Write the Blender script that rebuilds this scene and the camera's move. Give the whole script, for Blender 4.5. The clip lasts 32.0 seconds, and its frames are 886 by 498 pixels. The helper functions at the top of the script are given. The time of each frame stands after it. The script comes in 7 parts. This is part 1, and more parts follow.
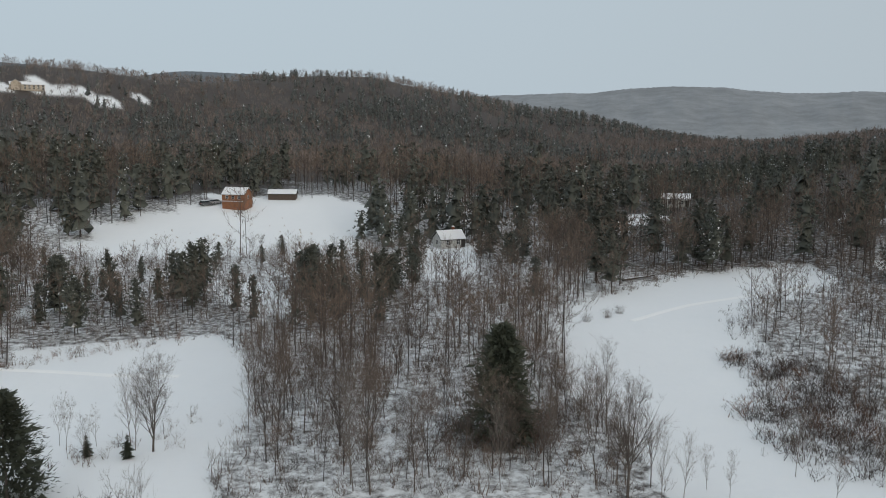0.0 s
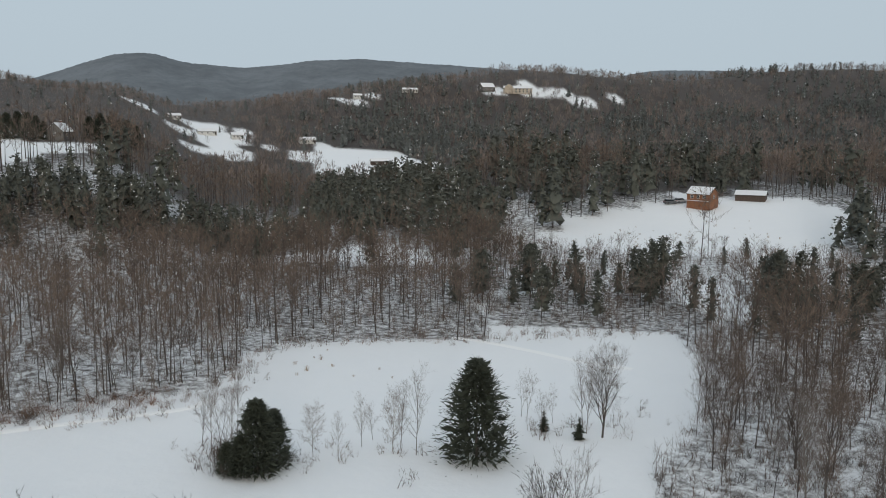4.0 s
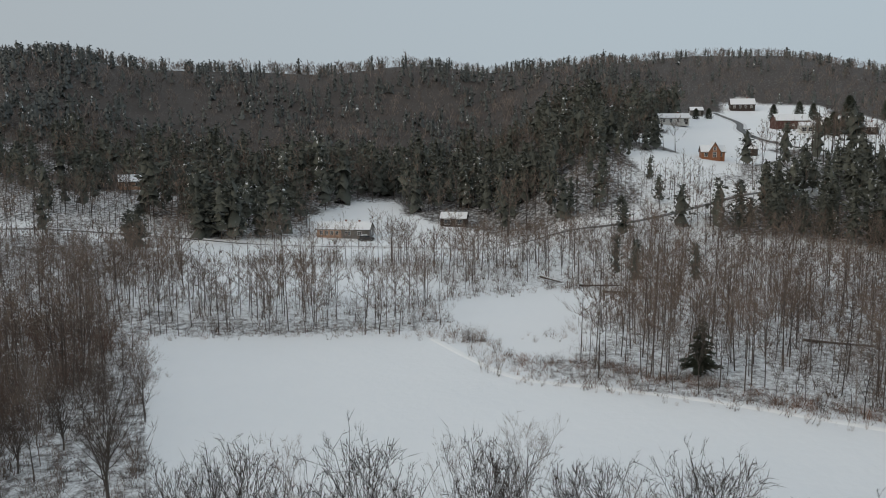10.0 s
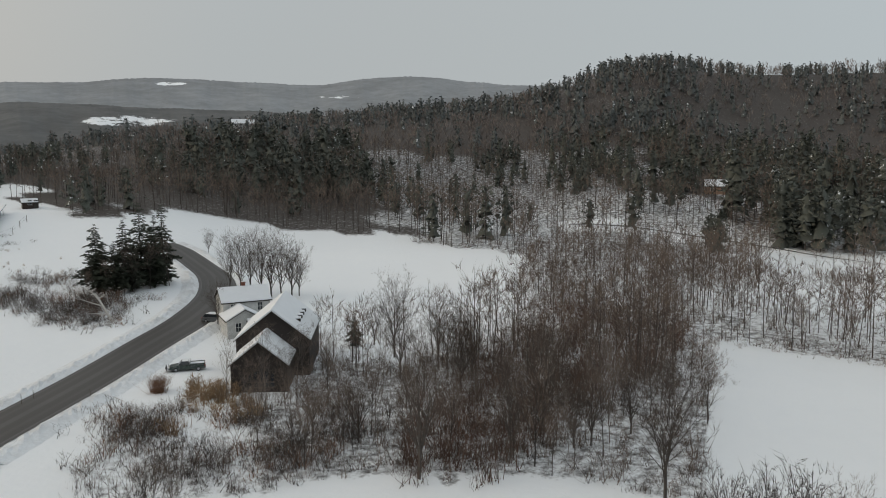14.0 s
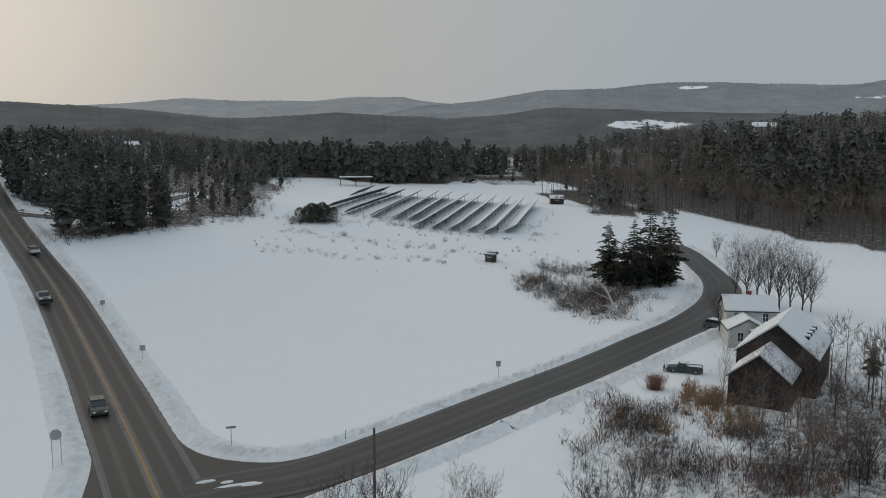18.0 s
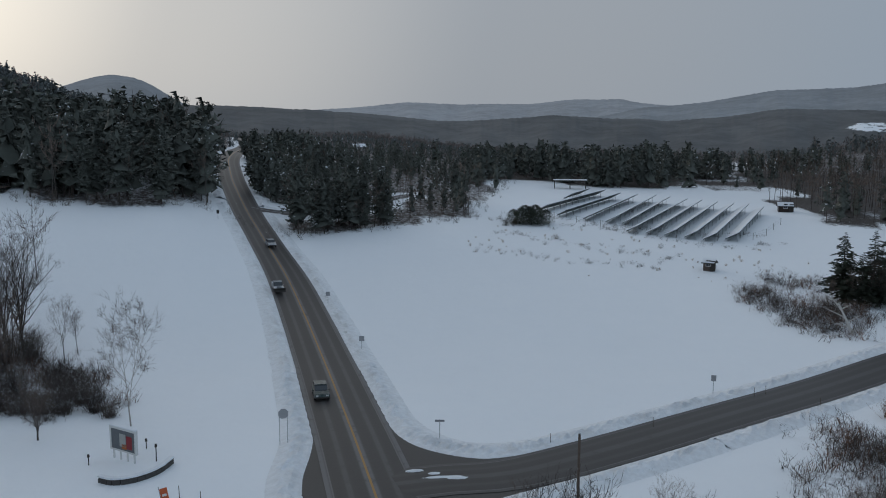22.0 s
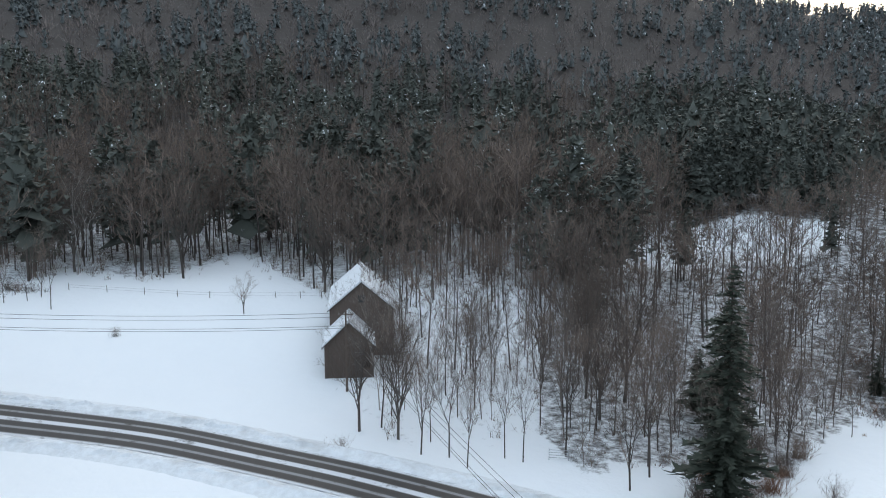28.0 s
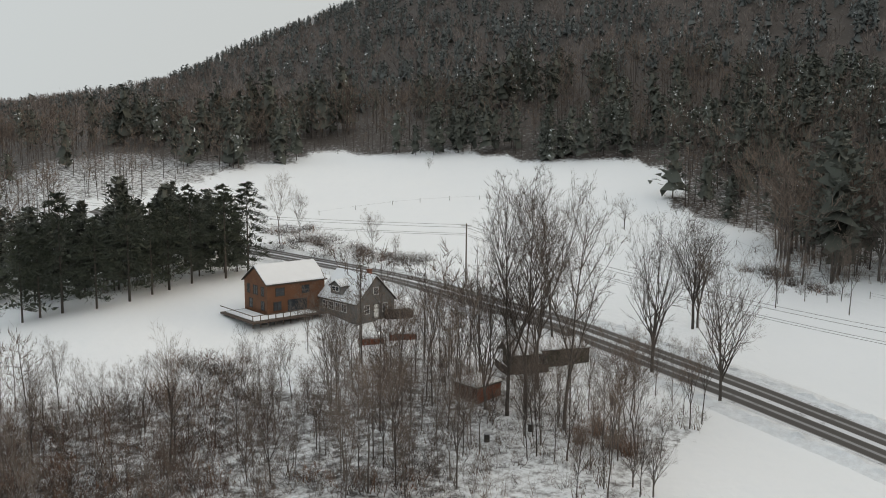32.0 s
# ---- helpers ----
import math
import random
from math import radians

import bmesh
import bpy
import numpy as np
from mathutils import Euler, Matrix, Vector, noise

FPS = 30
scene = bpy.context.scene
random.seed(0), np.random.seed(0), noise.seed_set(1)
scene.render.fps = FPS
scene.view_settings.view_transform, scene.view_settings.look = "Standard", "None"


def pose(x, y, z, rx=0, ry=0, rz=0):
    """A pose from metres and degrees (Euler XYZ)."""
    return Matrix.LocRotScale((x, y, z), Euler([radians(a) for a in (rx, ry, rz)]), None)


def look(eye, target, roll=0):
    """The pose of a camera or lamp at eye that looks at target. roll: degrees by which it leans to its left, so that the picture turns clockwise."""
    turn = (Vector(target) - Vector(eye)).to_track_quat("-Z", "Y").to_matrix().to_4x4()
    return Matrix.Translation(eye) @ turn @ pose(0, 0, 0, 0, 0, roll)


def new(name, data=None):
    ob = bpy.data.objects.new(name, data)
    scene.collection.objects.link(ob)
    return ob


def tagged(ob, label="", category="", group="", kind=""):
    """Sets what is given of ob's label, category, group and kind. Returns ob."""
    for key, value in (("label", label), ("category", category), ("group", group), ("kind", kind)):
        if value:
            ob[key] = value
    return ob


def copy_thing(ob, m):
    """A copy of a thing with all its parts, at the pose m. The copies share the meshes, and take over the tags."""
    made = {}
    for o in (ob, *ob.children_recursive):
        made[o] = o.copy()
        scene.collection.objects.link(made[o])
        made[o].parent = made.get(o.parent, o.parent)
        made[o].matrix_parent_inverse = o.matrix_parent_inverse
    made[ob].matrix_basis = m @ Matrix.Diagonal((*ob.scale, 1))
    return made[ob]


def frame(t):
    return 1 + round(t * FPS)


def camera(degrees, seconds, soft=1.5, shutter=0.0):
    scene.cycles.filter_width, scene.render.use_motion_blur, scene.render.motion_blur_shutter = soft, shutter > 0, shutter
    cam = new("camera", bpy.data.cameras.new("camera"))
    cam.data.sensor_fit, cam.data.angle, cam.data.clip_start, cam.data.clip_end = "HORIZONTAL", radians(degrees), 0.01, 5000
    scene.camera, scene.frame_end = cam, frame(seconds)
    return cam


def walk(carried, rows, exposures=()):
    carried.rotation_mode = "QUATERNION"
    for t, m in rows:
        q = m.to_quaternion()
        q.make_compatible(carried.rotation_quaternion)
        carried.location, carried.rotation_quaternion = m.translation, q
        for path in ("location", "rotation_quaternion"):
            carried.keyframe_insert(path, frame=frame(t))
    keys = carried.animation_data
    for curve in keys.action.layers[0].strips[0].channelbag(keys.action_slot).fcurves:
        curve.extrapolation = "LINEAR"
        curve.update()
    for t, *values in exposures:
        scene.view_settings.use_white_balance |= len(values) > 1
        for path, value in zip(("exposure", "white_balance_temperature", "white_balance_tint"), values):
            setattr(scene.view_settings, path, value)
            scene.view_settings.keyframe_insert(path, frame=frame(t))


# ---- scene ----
cam = camera(55.98, 32.0, 1.0)
EYE = 36.0 * 0.87
TURNS = [  # seconds, bearing, pitch, lean
    (0, 0.00, -7.90, 0.32), (0.5, 2.57, -7.93, 0.33), (1, 6.20, -7.97, 0.28), (1.5, 10.16, -8.01, 0.27), (2, 14.45, -8.03, 0.17),
    (2.5, 18.48, -8.09, 0.24), (4.5, 35.52, -8.10, 0.16), (5, 39.75, -8.11, 0.27), (5.5, 44.03, -8.14, 0.27), (6, 48.72, -8.17,
    0.27), (6.5, 53.85, -8.24, 0.24), (7, 59.00, -8.28, 0.29), (7.5, 63.56, -8.34, 0.25), (8, 68.10, -8.38, 0.10), (8.5, 72.71,
    -8.38, 0.03), (9, 77.50, -8.36, 0.01), (9.5, 82.75, -8.33, -0.07), (10, 88.29, -8.29, -0.12), (10.5, 93.99, -8.23, -0.17),
    (11, 99.71, -8.13, -0.34), (11.5, 105.32, -8.07, -0.30), (12, 109.63, -8.00, -0.28), (12.5, 113.96, -7.94, -0.24), (13,
    118.36, -7.89, -0.18), (13.5, 122.61, -7.84, -0.17), (14, 126.96, -7.83, -0.12), (14.5, 131.44, -7.79, -0.18), (16.5, 148.66,
    -7.62, -0.00), (17, 152.76, -7.60, 0.05), (17.5, 157.02, -7.61, 0.10), (18, 161.13, -7.62, 0.17), (18.5, 165.41, -7.61, 0.25),
    (19, 169.77, -7.61, 0.32), (19.5, 173.87, -7.58, 0.30), (20, 175.03, -7.54, 0.32), (20.5, 174.86, -7.54, 0.29), (21, 175.13,
    -7.52, 0.30), (21.5, 175.44, -7.51, 0.34), (22, 175.73, -7.49, 0.29), (22.5, 176.09, -7.47, 0.31), (23, 176.78, -7.53, 0.34),
    (23.5, 181.07, -7.58, 0.38), (24, 187.05, -7.59, 0.27), (24.5, 192.69, -7.60, 0.19), (26.5, 217.55, -7.72, -0.17), (27,
    224.10, -7.75, -0.17), (27.5, 233.35, -7.71, -0.22), (28, 239.50, -7.59, -0.14), (28.5, 245.95, -7.48, -0.10), (29, 252.10,
    -7.43, -0.10), (29.5, 257.61, -7.39, -0.01), (30, 263.20, -7.37, 0.03), (30.5, 270.22, -7.32, 0.03), (31, 277.49, -7.31,
    0.15), (31.5, 284.56, -7.31, 0.20), (32, 291.51, -7.38, 0.35)
]
walk(cam, [(t, pose(0, 0, EYE, 90 + tilt, 0, turn) @ pose(0, 0, 0, 0, 0, lean)) for t, turn, tilt, lean in TURNS],
     [(0, 0.1, 6400, 10), (6, 0.1, 6350, 10), (9.3, -0.07, 6400, 10), (11, 0.0, 6600, 11), (13, 0.05, 6750, 11), (16.5, 0.04, 6900, 10), (19, -0.37, 6000, 10), (24, -0.52, 5600, 10), (26.5, -0.22, 5550, 10), (28, 0.76, 5900, 10), (30, 0.73, 6780, 10), (32, 0.42, 7080, 12)])

# ---- light: a thin overcast with a low sun behind it ----
SUN_AZ, SUN_EL = 216.0, 13.0
world = bpy.data.worlds.new("overcast")
scene.world = world
world.use_nodes = True
wn, wl = world.node_tree.nodes, world.node_tree.links
wn.clear()
sky = wn.new("ShaderNodeTexSky")
sky.sky_type, sky.sun_disc = "NISHITA", False
sky.sun_elevation, sky.sun_rotation = radians(SUN_EL), radians(-SUN_AZ)
sky.air_density, sky.dust_density, sky.ozone_density = 1.0, 6.0, 1.0
away = Vector((-math.sin(radians(SUN_AZ)) * math.cos(radians(SUN_EL)), math.cos(radians(SUN_AZ)) * math.cos(radians(SUN_EL)), math.sin(radians(SUN_EL))))
coord = wn.new("ShaderNodeTexCoord")
dot = wn.new("ShaderNodeVectorMath")
dot.operation = "DOT_PRODUCT"
dot.inputs[1].default_value = away
wl.new(coord.outputs["Generated"], dot.inputs[0])
glow = wn.new("ShaderNodeValToRGB")
glow.color_ramp.interpolation = "EASE"
ramp = glow.color_ramp.elements
ramp[0].position, ramp[0].color = 0.0, (0.52, 0.61, 0.672, 1)
ramp[1].position, ramp[1].color = 1.0, (1.45, 1.28, 1.02, 1)
for at, c in ((0.62, (0.475, 0.525, 0.557, 1)), (0.86, (0.56, 0.56, 0.54, 1)), (0.96, (0.86, 0.80, 0.70, 1))):
    e = ramp.new(at)
    e.color = c
half = wn.new("ShaderNodeMath")
half.operation = "MULTIPLY_ADD"
half.inputs[1].default_value = half.inputs[2].default_value = 0.5
wl.new(dot.outputs["Value"], half.inputs[0])
wl.new(half.outputs[0], glow.inputs[0])
lift = wn.new("ShaderNodeSeparateXYZ")
wl.new(coord.outputs["Generated"], lift.inputs[0])
over = wn.new("ShaderNodeMapRange")
over.interpolation_type = "SMOOTHSTEP"
for k, v in ((1, 0.1), (2, 0.9), (3, 1.0), (4, 1.25)):
    over.inputs[k].default_value = v
wl.new(lift.outputs[2], over.inputs[0])
dome = wn.new("ShaderNodeVectorMath")
dome.operation = "SCALE"
wl.new(glow.outputs[0], dome.inputs[0])
wl.new(over.outputs[0], dome.inputs[3])
mix = wn.new("ShaderNodeMix")
mix.data_type = "RGBA"
mix.inputs[0].default_value = 0.88
thin = wn.new("ShaderNodeVectorMath")
thin.operation = "SCALE"
thin.inputs[3].default_value = 0.06
wl.new(sky.outputs[0], thin.inputs[0])
wl.new(thin.outputs[0], mix.inputs[6])
wl.new(dome.outputs[0], mix.inputs[7])
back, wout = wn.new("ShaderNodeBackground"), wn.new("ShaderNodeOutputWorld")
back.inputs[1].default_value = 0.95
wl.new(mix.outputs[2], back.inputs[0])
wl.new(back.outputs[0], wout.inputs[0])
sun = new("sun", bpy.data.lights.new("sun", "SUN"))
sun.data.energy, sun.data.angle, sun.data.color = 0.6, radians(14), (1.0, 0.92, 0.82)
sun.matrix_world = look(away * 100, (0, 0, 0))

# ---- the lie of the land: bearings in degrees to the left of the first view, distances in paces ----
UNIT = 0.87  # metres to a pace of the plan
HILLS = [  # bearing, distance, height, depth, breadth
    (7, 1350, 106, 283, 330), (31, 1150, 80, 202, 174),
    (68, 820, 55, 154, 100), (82, 1100, 14, 201, 170),
    (102, 760, 75, 141, 232), (88, 720, 22, 120, 60), (114, 640, 19, 83, 47),
    (133, 640, 38, 171, 156), (265, 950, 215, 301, 325),
    (234, 760, 121, 154, 185), (210, 900, 86, 175, 128),
    (294, 1150, 150, 277, 224), (326, 900, 37, 231, 148),
    (-29, 420, 12, 163, 92), (183, 1000, 25, 485, 121), (47, 900, 44, 190, 150),
]
SLOPES = [  # bearing, half width, softness, from, to, rise
    (184, 34, 14, 130, 300, 9.0), (160, 10, 10, 190, 280, 1.0), (206, 11, 10, 130, 230, 8.0),
    (272, 40, 14, 95, 175, 6.5), (296, 20, 8, 190, 340, 7.0), (14, 11, 8, 255, 345, 11.0),
    (66, 12, 8, 205, 330, 22.0), (68, 13, 8, 320, 450, 8.0), (96, 18, 10, 255, 330, 7.0),
]


def smooth(a, b, v):
    u = np.clip((v - a) / (b - a), 0, 1)
    return u * u * (3 - 2 * u)


def place(az, d):
    """The spot at bearing az and distance d on the plan."""
    a = np.radians(az)
    return -np.sin(a) * d * UNIT, np.cos(a) * d * UNIT


def height(x, y):
    """Height of the snow-covered ground at a spot of the plan."""
    x, y = np.asarray(x, float) / UNIT, np.asarray(y, float) / UNIT
    d, az = np.hypot(x, y), np.degrees(np.arctan2(-x, y))
    z = np.zeros_like(d)
    for a, h, soft, d0, d1, rise in SLOPES:
        off = np.abs((az - a + 180) % 360 - 180)
        z = z + rise * smooth(d0, d1, d) * (1 - smooth(h, h + soft, off))
    foot = smooth(110, 430, d)
    for a, r, top, depth, wide in HILLS:
        hx, hy = -np.sin(np.radians(a)) * r, np.cos(np.radians(a)) * r
        ux, uy = hx / r, hy / r
        u, v = (x - hx) * ux + (y - hy) * uy, (x - hx) * -uy + (y - hy) * ux
        z = z + foot * top * np.exp(-0.5 * ((u / depth) ** 2 + (v / wide) ** 2))
    roll = np.sin(x / 61 + 1.3) * np.sin(y / 73 + 0.4) + 0.6 * np.sin(x / 27 - 0.7 + y / 41) * np.sin(y / 33)
    return UNIT * (z + roll * (0.25 + 5.5 * smooth(350, 1300, d) * smooth(8, 60, z)) * smooth(40, 120, d))
# ---- materials ----
class Mat:
    """A node material with a few short-hands."""

    def __init__(self, name, rough=0.8, metal=0.0):
        self.m = bpy.data.materials.new(name)
        self.m.use_nodes = True
        self.n, self.l = self.m.node_tree.nodes, self.m.node_tree.links
        self.b = self.n["Principled BSDF"]
        self.b.inputs["Roughness"].default_value, self.b.inputs["Metallic"].default_value = rough, metal
        self.b.inputs["Specular IOR Level"].default_value = 0.3

    def put(self, a, b):
        if hasattr(a, "is_output"):
            self.l.new(a, b)
        else:
            b.default_value = (*a, 1) if isinstance(a, tuple) and len(a) == 3 and b.type == "RGBA" else a

    def where(self, kind="Object", scale=(1, 1, 1)):
        c, m = self.n.new("ShaderNodeTexCoord"), self.n.new("ShaderNodeMapping")
        m.inputs["Scale"].default_value = scale
        self.l.new(c.outputs[kind], m.inputs[0])
        return m.outputs[0]

    def noise(self, scale, detail=4, rough=0.55, at=None):
        t = self.n.new("ShaderNodeTexNoise")
        t.inputs["Scale"].default_value, t.inputs["Detail"].default_value, t.inputs["Roughness"].default_value = scale, detail, rough
        self.l.new(at if at is not None else self.where(), t.inputs["Vector"])
        return t.outputs["Fac"]

    def ramp(self, v, lo, hi, a=0.0, b=1.0):
        r = self.n.new("ShaderNodeMapRange")
        r.interpolation_type = "SMOOTHSTEP"
        for k, x in zip((1, 2, 3, 4), (lo, hi, a, b)):
            r.inputs[k].default_value = x
        self.l.new(v, r.inputs[0])
        return r.outputs[0]

    def math(self, op, a, b=0.5):
        k = self.n.new("ShaderNodeMath")
        k.operation = op
        self.put(a, k.inputs[0])
        self.put(b, k.inputs[1])
        return k.outputs[0]

    def mix(self, f, a, b):
        k = self.n.new("ShaderNodeMix")
        k.data_type = "RGBA"
        self.put(f, k.inputs[0])
        self.put(a, k.inputs[6])
        self.put(b, k.inputs[7])
        return k.outputs[2]

    def attr(self, name):
        k = self.n.new("ShaderNodeAttribute")
        k.attribute_name = name
        return k.outputs["Fac"]

    def random(self):
        return self.n.new("ShaderNodeObjectInfo").outputs["Random"]

    def upward(self):
        g, s = self.n.new("ShaderNodeNewGeometry"), self.n.new("ShaderNodeSeparateXYZ")
        self.l.new(g.outputs["Normal"], s.inputs[0])
        return s.outputs[2]

    def spot(self):
        return self.n.new("ShaderNodeNewGeometry").outputs["Position"]

    def colour(self, v):
        self.put(v, self.b.inputs["Base Color"])
        return self

    def bump(self, v, depth, strength=1.0):
        k = self.n.new("ShaderNodeBump")
        k.inputs["Distance"].default_value, k.inputs["Strength"].default_value = depth, strength
        self.l.new(v, k.inputs["Height"])
        self.l.new(k.outputs[0], self.b.inputs["Normal"])
        return self


SNOW = (0.86, 0.885, 0.915)


def plain(name, c, rough=0.6, metal=0.0, vary=0.25, scale=3.0):
    m = Mat(name, rough, metal)
    n = m.noise(scale, 5)
    dark = tuple(x * (1 - vary) for x in c)
    return m.colour(m.mix(n, dark, tuple(min(1, x * (1 + vary * 0.6)) for x in c))).bump(n, 0.01, 0.4).m


def boards(name, c, dark, across=4.0, rough=0.8):
    """Weathered vertical boards, across boards a metre."""
    m = Mat(name, rough)
    w = m.n.new("ShaderNodeTexWave")
    w.wave_type, w.bands_direction, w.wave_profile = "BANDS", "X", "SAW"
    w.inputs["Scale"].default_value, w.inputs["Distortion"].default_value = across * 0.3, 0.15
    m.l.new(m.where("Object", (1, 1, 0.02)), w.inputs[0])
    grain = m.noise(1.0, 6, 0.7, m.where("Object", (9, 9, 0.5)))
    stain = m.noise(0.35, 4)
    a = m.mix(grain, dark, c)
    a = m.mix(m.ramp(stain, 0.4, 0.75), a, tuple(x * 0.62 for x in c))
    a = m.mix(m.ramp(w.outputs["Fac"], 0.9, 1.0), a, tuple(x * 0.35 for x in dark))
    return m.colour(a).bump(m.math("ADD", w.outputs["Fac"], grain), 0.02, 0.6).m


def clapboard(name, c, rows=6.0, rough=0.6):
    """Horizontal painted boards, rows a metre."""
    m = Mat(name, rough)
    w = m.n.new("ShaderNodeTexWave")
    w.wave_type, w.bands_direction, w.wave_profile = "BANDS", "Z", "SAW"
    w.inputs["Scale"].default_value = rows * 0.314
    m.l.new(m.where("Object"), w.inputs[0])
    dirt = m.noise(0.8, 6)
    a = m.mix(m.ramp(dirt, 0.35, 0.8), c, tuple(x * 0.7 for x in c))
    a = m.mix(m.ramp(w.outputs["Fac"], 0.86, 1.0), a, tuple(x * 0.45 for x in c))
    return m.colour(a).bump(w.outputs["Fac"], 0.02, 0.7).m


def snow_material():
    m = Mat("snow", 0.75)
    at = m.spot()
    soft, fine, tuft = m.noise(0.035, 5, 0.6, at), m.noise(0.9, 6, 0.6, at), m.noise(0.8, 6, 0.75, at)
    a = m.mix(m.math("ADD", m.math("MULTIPLY", soft, 0.7), m.math("MULTIPLY", m.noise(0.3, 5, 0.7, at), 0.5)), (0.83, 0.86, 0.895), (0.90, 0.918, 0.94))
    litter = m.mix(m.noise(1.7, 4, 0.6, at), (0.042, 0.036, 0.033), (0.088, 0.073, 0.065))
    brush = m.attr("brush")
    cover = m.ramp(m.math("ADD", brush, m.math("MULTIPLY", m.math("SUBTRACT", tuft, 0.5), 1.5)), 0.35, 0.85)
    m.colour(m.mix(cover, a, litter))
    return m.bump(m.math("ADD", m.math("MULTIPLY", soft, 6.0), fine), 0.18, 0.7).m


def bark_material(name, c, dark, snow=0.55, speck=1.4):
    """Bark with snow lying on what faces up."""
    m = Mat(name, 0.9)
    who = m.math("FRACT", m.math("ADD", m.attr("tint"), m.random()))
    a = m.mix(who, dark, c)
    lie = m.math("MULTIPLY", m.ramp(m.upward(), snow, snow + 0.25), m.ramp(m.noise(speck, 3, 0.6, m.spot()), 0.47, 0.58))
    return m.colour(m.mix(lie, a, SNOW)).m


def needle_material(name, c, dark, snow=0.35, cover=0.62, speck=0.9):
    m = Mat(name, 0.75)
    who = m.math("FRACT", m.math("ADD", m.attr("tint"), m.random()))
    a = m.mix(m.noise(1.3, 4, 0.6, m.spot()), dark, m.mix(who, dark, c))
    load = m.math("ADD", m.noise(speck, 3, 0.65, m.spot()), m.ramp(who, 0.76, 0.84, 0.0, 0.085))
    lie = m.math("MULTIPLY", m.ramp(m.upward(), snow, snow + 0.2), m.ramp(load, cover, cover + 0.05))
    return m.colour(m.mix(lie, a, SNOW)).m


def road_material():
    """Asphalt with pale salt, darker wheel tracks, and painted lines; across runs from -1 to 1."""
    m = Mat("asphalt", 0.5)
    at = m.spot()
    across, salt, paint = m.attr("across"), m.attr("salt"), m.attr("paint")
    grit, blot = m.noise(2.2, 6, 0.6, at), m.noise(0.12, 4, 0.6, at)
    side = m.math("ABSOLUTE", across)
    lane = m.math("ABSOLUTE", m.math("SUBTRACT", side, 0.5))
    track = m.ramp(m.math("ABSOLUTE", m.math("SUBTRACT", lane, 0.22)), 0.04, 0.2)
    dry = m.mix(blot, (0.058, 0.053, 0.050), (0.102, 0.093, 0.087))
    a = m.mix(m.math("ADD", 0.35, m.math("MULTIPLY", track, m.math("ADD", 0.22, m.math("MULTIPLY", salt, 0.4)))), (0.036, 0.033, 0.032), dry)
    a = m.mix(m.math("MULTIPLY", grit, 0.35), a, (0.085, 0.08, 0.078))
    lie = m.math("ADD", m.ramp(side, 0.08, 0.15, 1.0, 0.0), m.ramp(side, 0.84, 0.93))
    lie = m.math("ADD", lie, m.ramp(lane, 0.03, 0.09, 0.35, 0.0))
    slush = m.math("MULTIPLY", m.math("MULTIPLY", salt, lie), m.ramp(m.noise(0.5, 5, 0.7, at), 0.25, 0.5))
    a = m.mix(m.math("MINIMUM", slush, 1.0), a, (0.72, 0.74, 0.78))
    worn = m.ramp(m.noise(0.8, 5, 0.7, at), 0.2, 0.42)
    yellow = m.math("MULTIPLY", m.math("MULTIPLY", m.math("LESS_THAN", m.math("ABSOLUTE", across), 0.026), paint), worn)
    white = m.math("MULTIPLY", m.math("MULTIPLY", m.math("LESS_THAN", m.math("ABSOLUTE", m.math("SUBTRACT", m.math("ABSOLUTE", across), 0.86)), 0.016), 0.12), worn)
    a = m.mix(yellow, a, (0.34, 0.20, 0.06))
    a = m.mix(white, a, (0.6, 0.6, 0.6))
    return m.colour(a).bump(grit, 0.02, 0.4).m


def bank_material():
    m = Mat("ploughed_snow", 0.8)
    at = m.spot()
    n, d = m.noise(1.1, 6, 0.7, at), m.noise(0.25, 4, 0.6, at)
    a = m.mix(m.ramp(n, 0.3, 0.7), (0.74, 0.755, 0.775), SNOW)
    a = m.mix(m.math("MULTIPLY", m.attr("dirt"), m.ramp(d, 0.4, 0.75, 0.0, 0.5)), a, (0.40, 0.385, 0.37))
    return m.colour(a).bump(n, 0.25, 0.9).m


def glass_material(name, c=(0.02, 0.025, 0.03)):
    m = Mat(name, 0.08)
    m.b.inputs["Specular IOR Level"].default_value = 0.7
    return m.colour(m.mix(m.noise(0.6, 2), c, tuple(x * 2 for x in c))).m


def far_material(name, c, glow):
    """Distant wooded hills; the haze of the air between is put into pale colours and a faint glow."""
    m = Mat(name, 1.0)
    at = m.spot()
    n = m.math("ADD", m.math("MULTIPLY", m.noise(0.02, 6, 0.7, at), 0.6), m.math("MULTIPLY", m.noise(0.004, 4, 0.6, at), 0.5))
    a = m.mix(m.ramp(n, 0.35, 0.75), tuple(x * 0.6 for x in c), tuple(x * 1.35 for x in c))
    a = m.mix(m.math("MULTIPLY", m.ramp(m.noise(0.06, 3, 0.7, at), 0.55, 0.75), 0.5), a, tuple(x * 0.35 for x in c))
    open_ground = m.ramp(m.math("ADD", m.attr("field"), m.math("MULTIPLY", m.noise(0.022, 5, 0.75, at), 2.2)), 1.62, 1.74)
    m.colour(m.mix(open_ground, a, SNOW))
    # the hills give off a little light of their own, as haze
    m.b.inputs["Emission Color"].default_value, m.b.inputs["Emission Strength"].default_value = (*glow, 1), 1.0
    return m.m


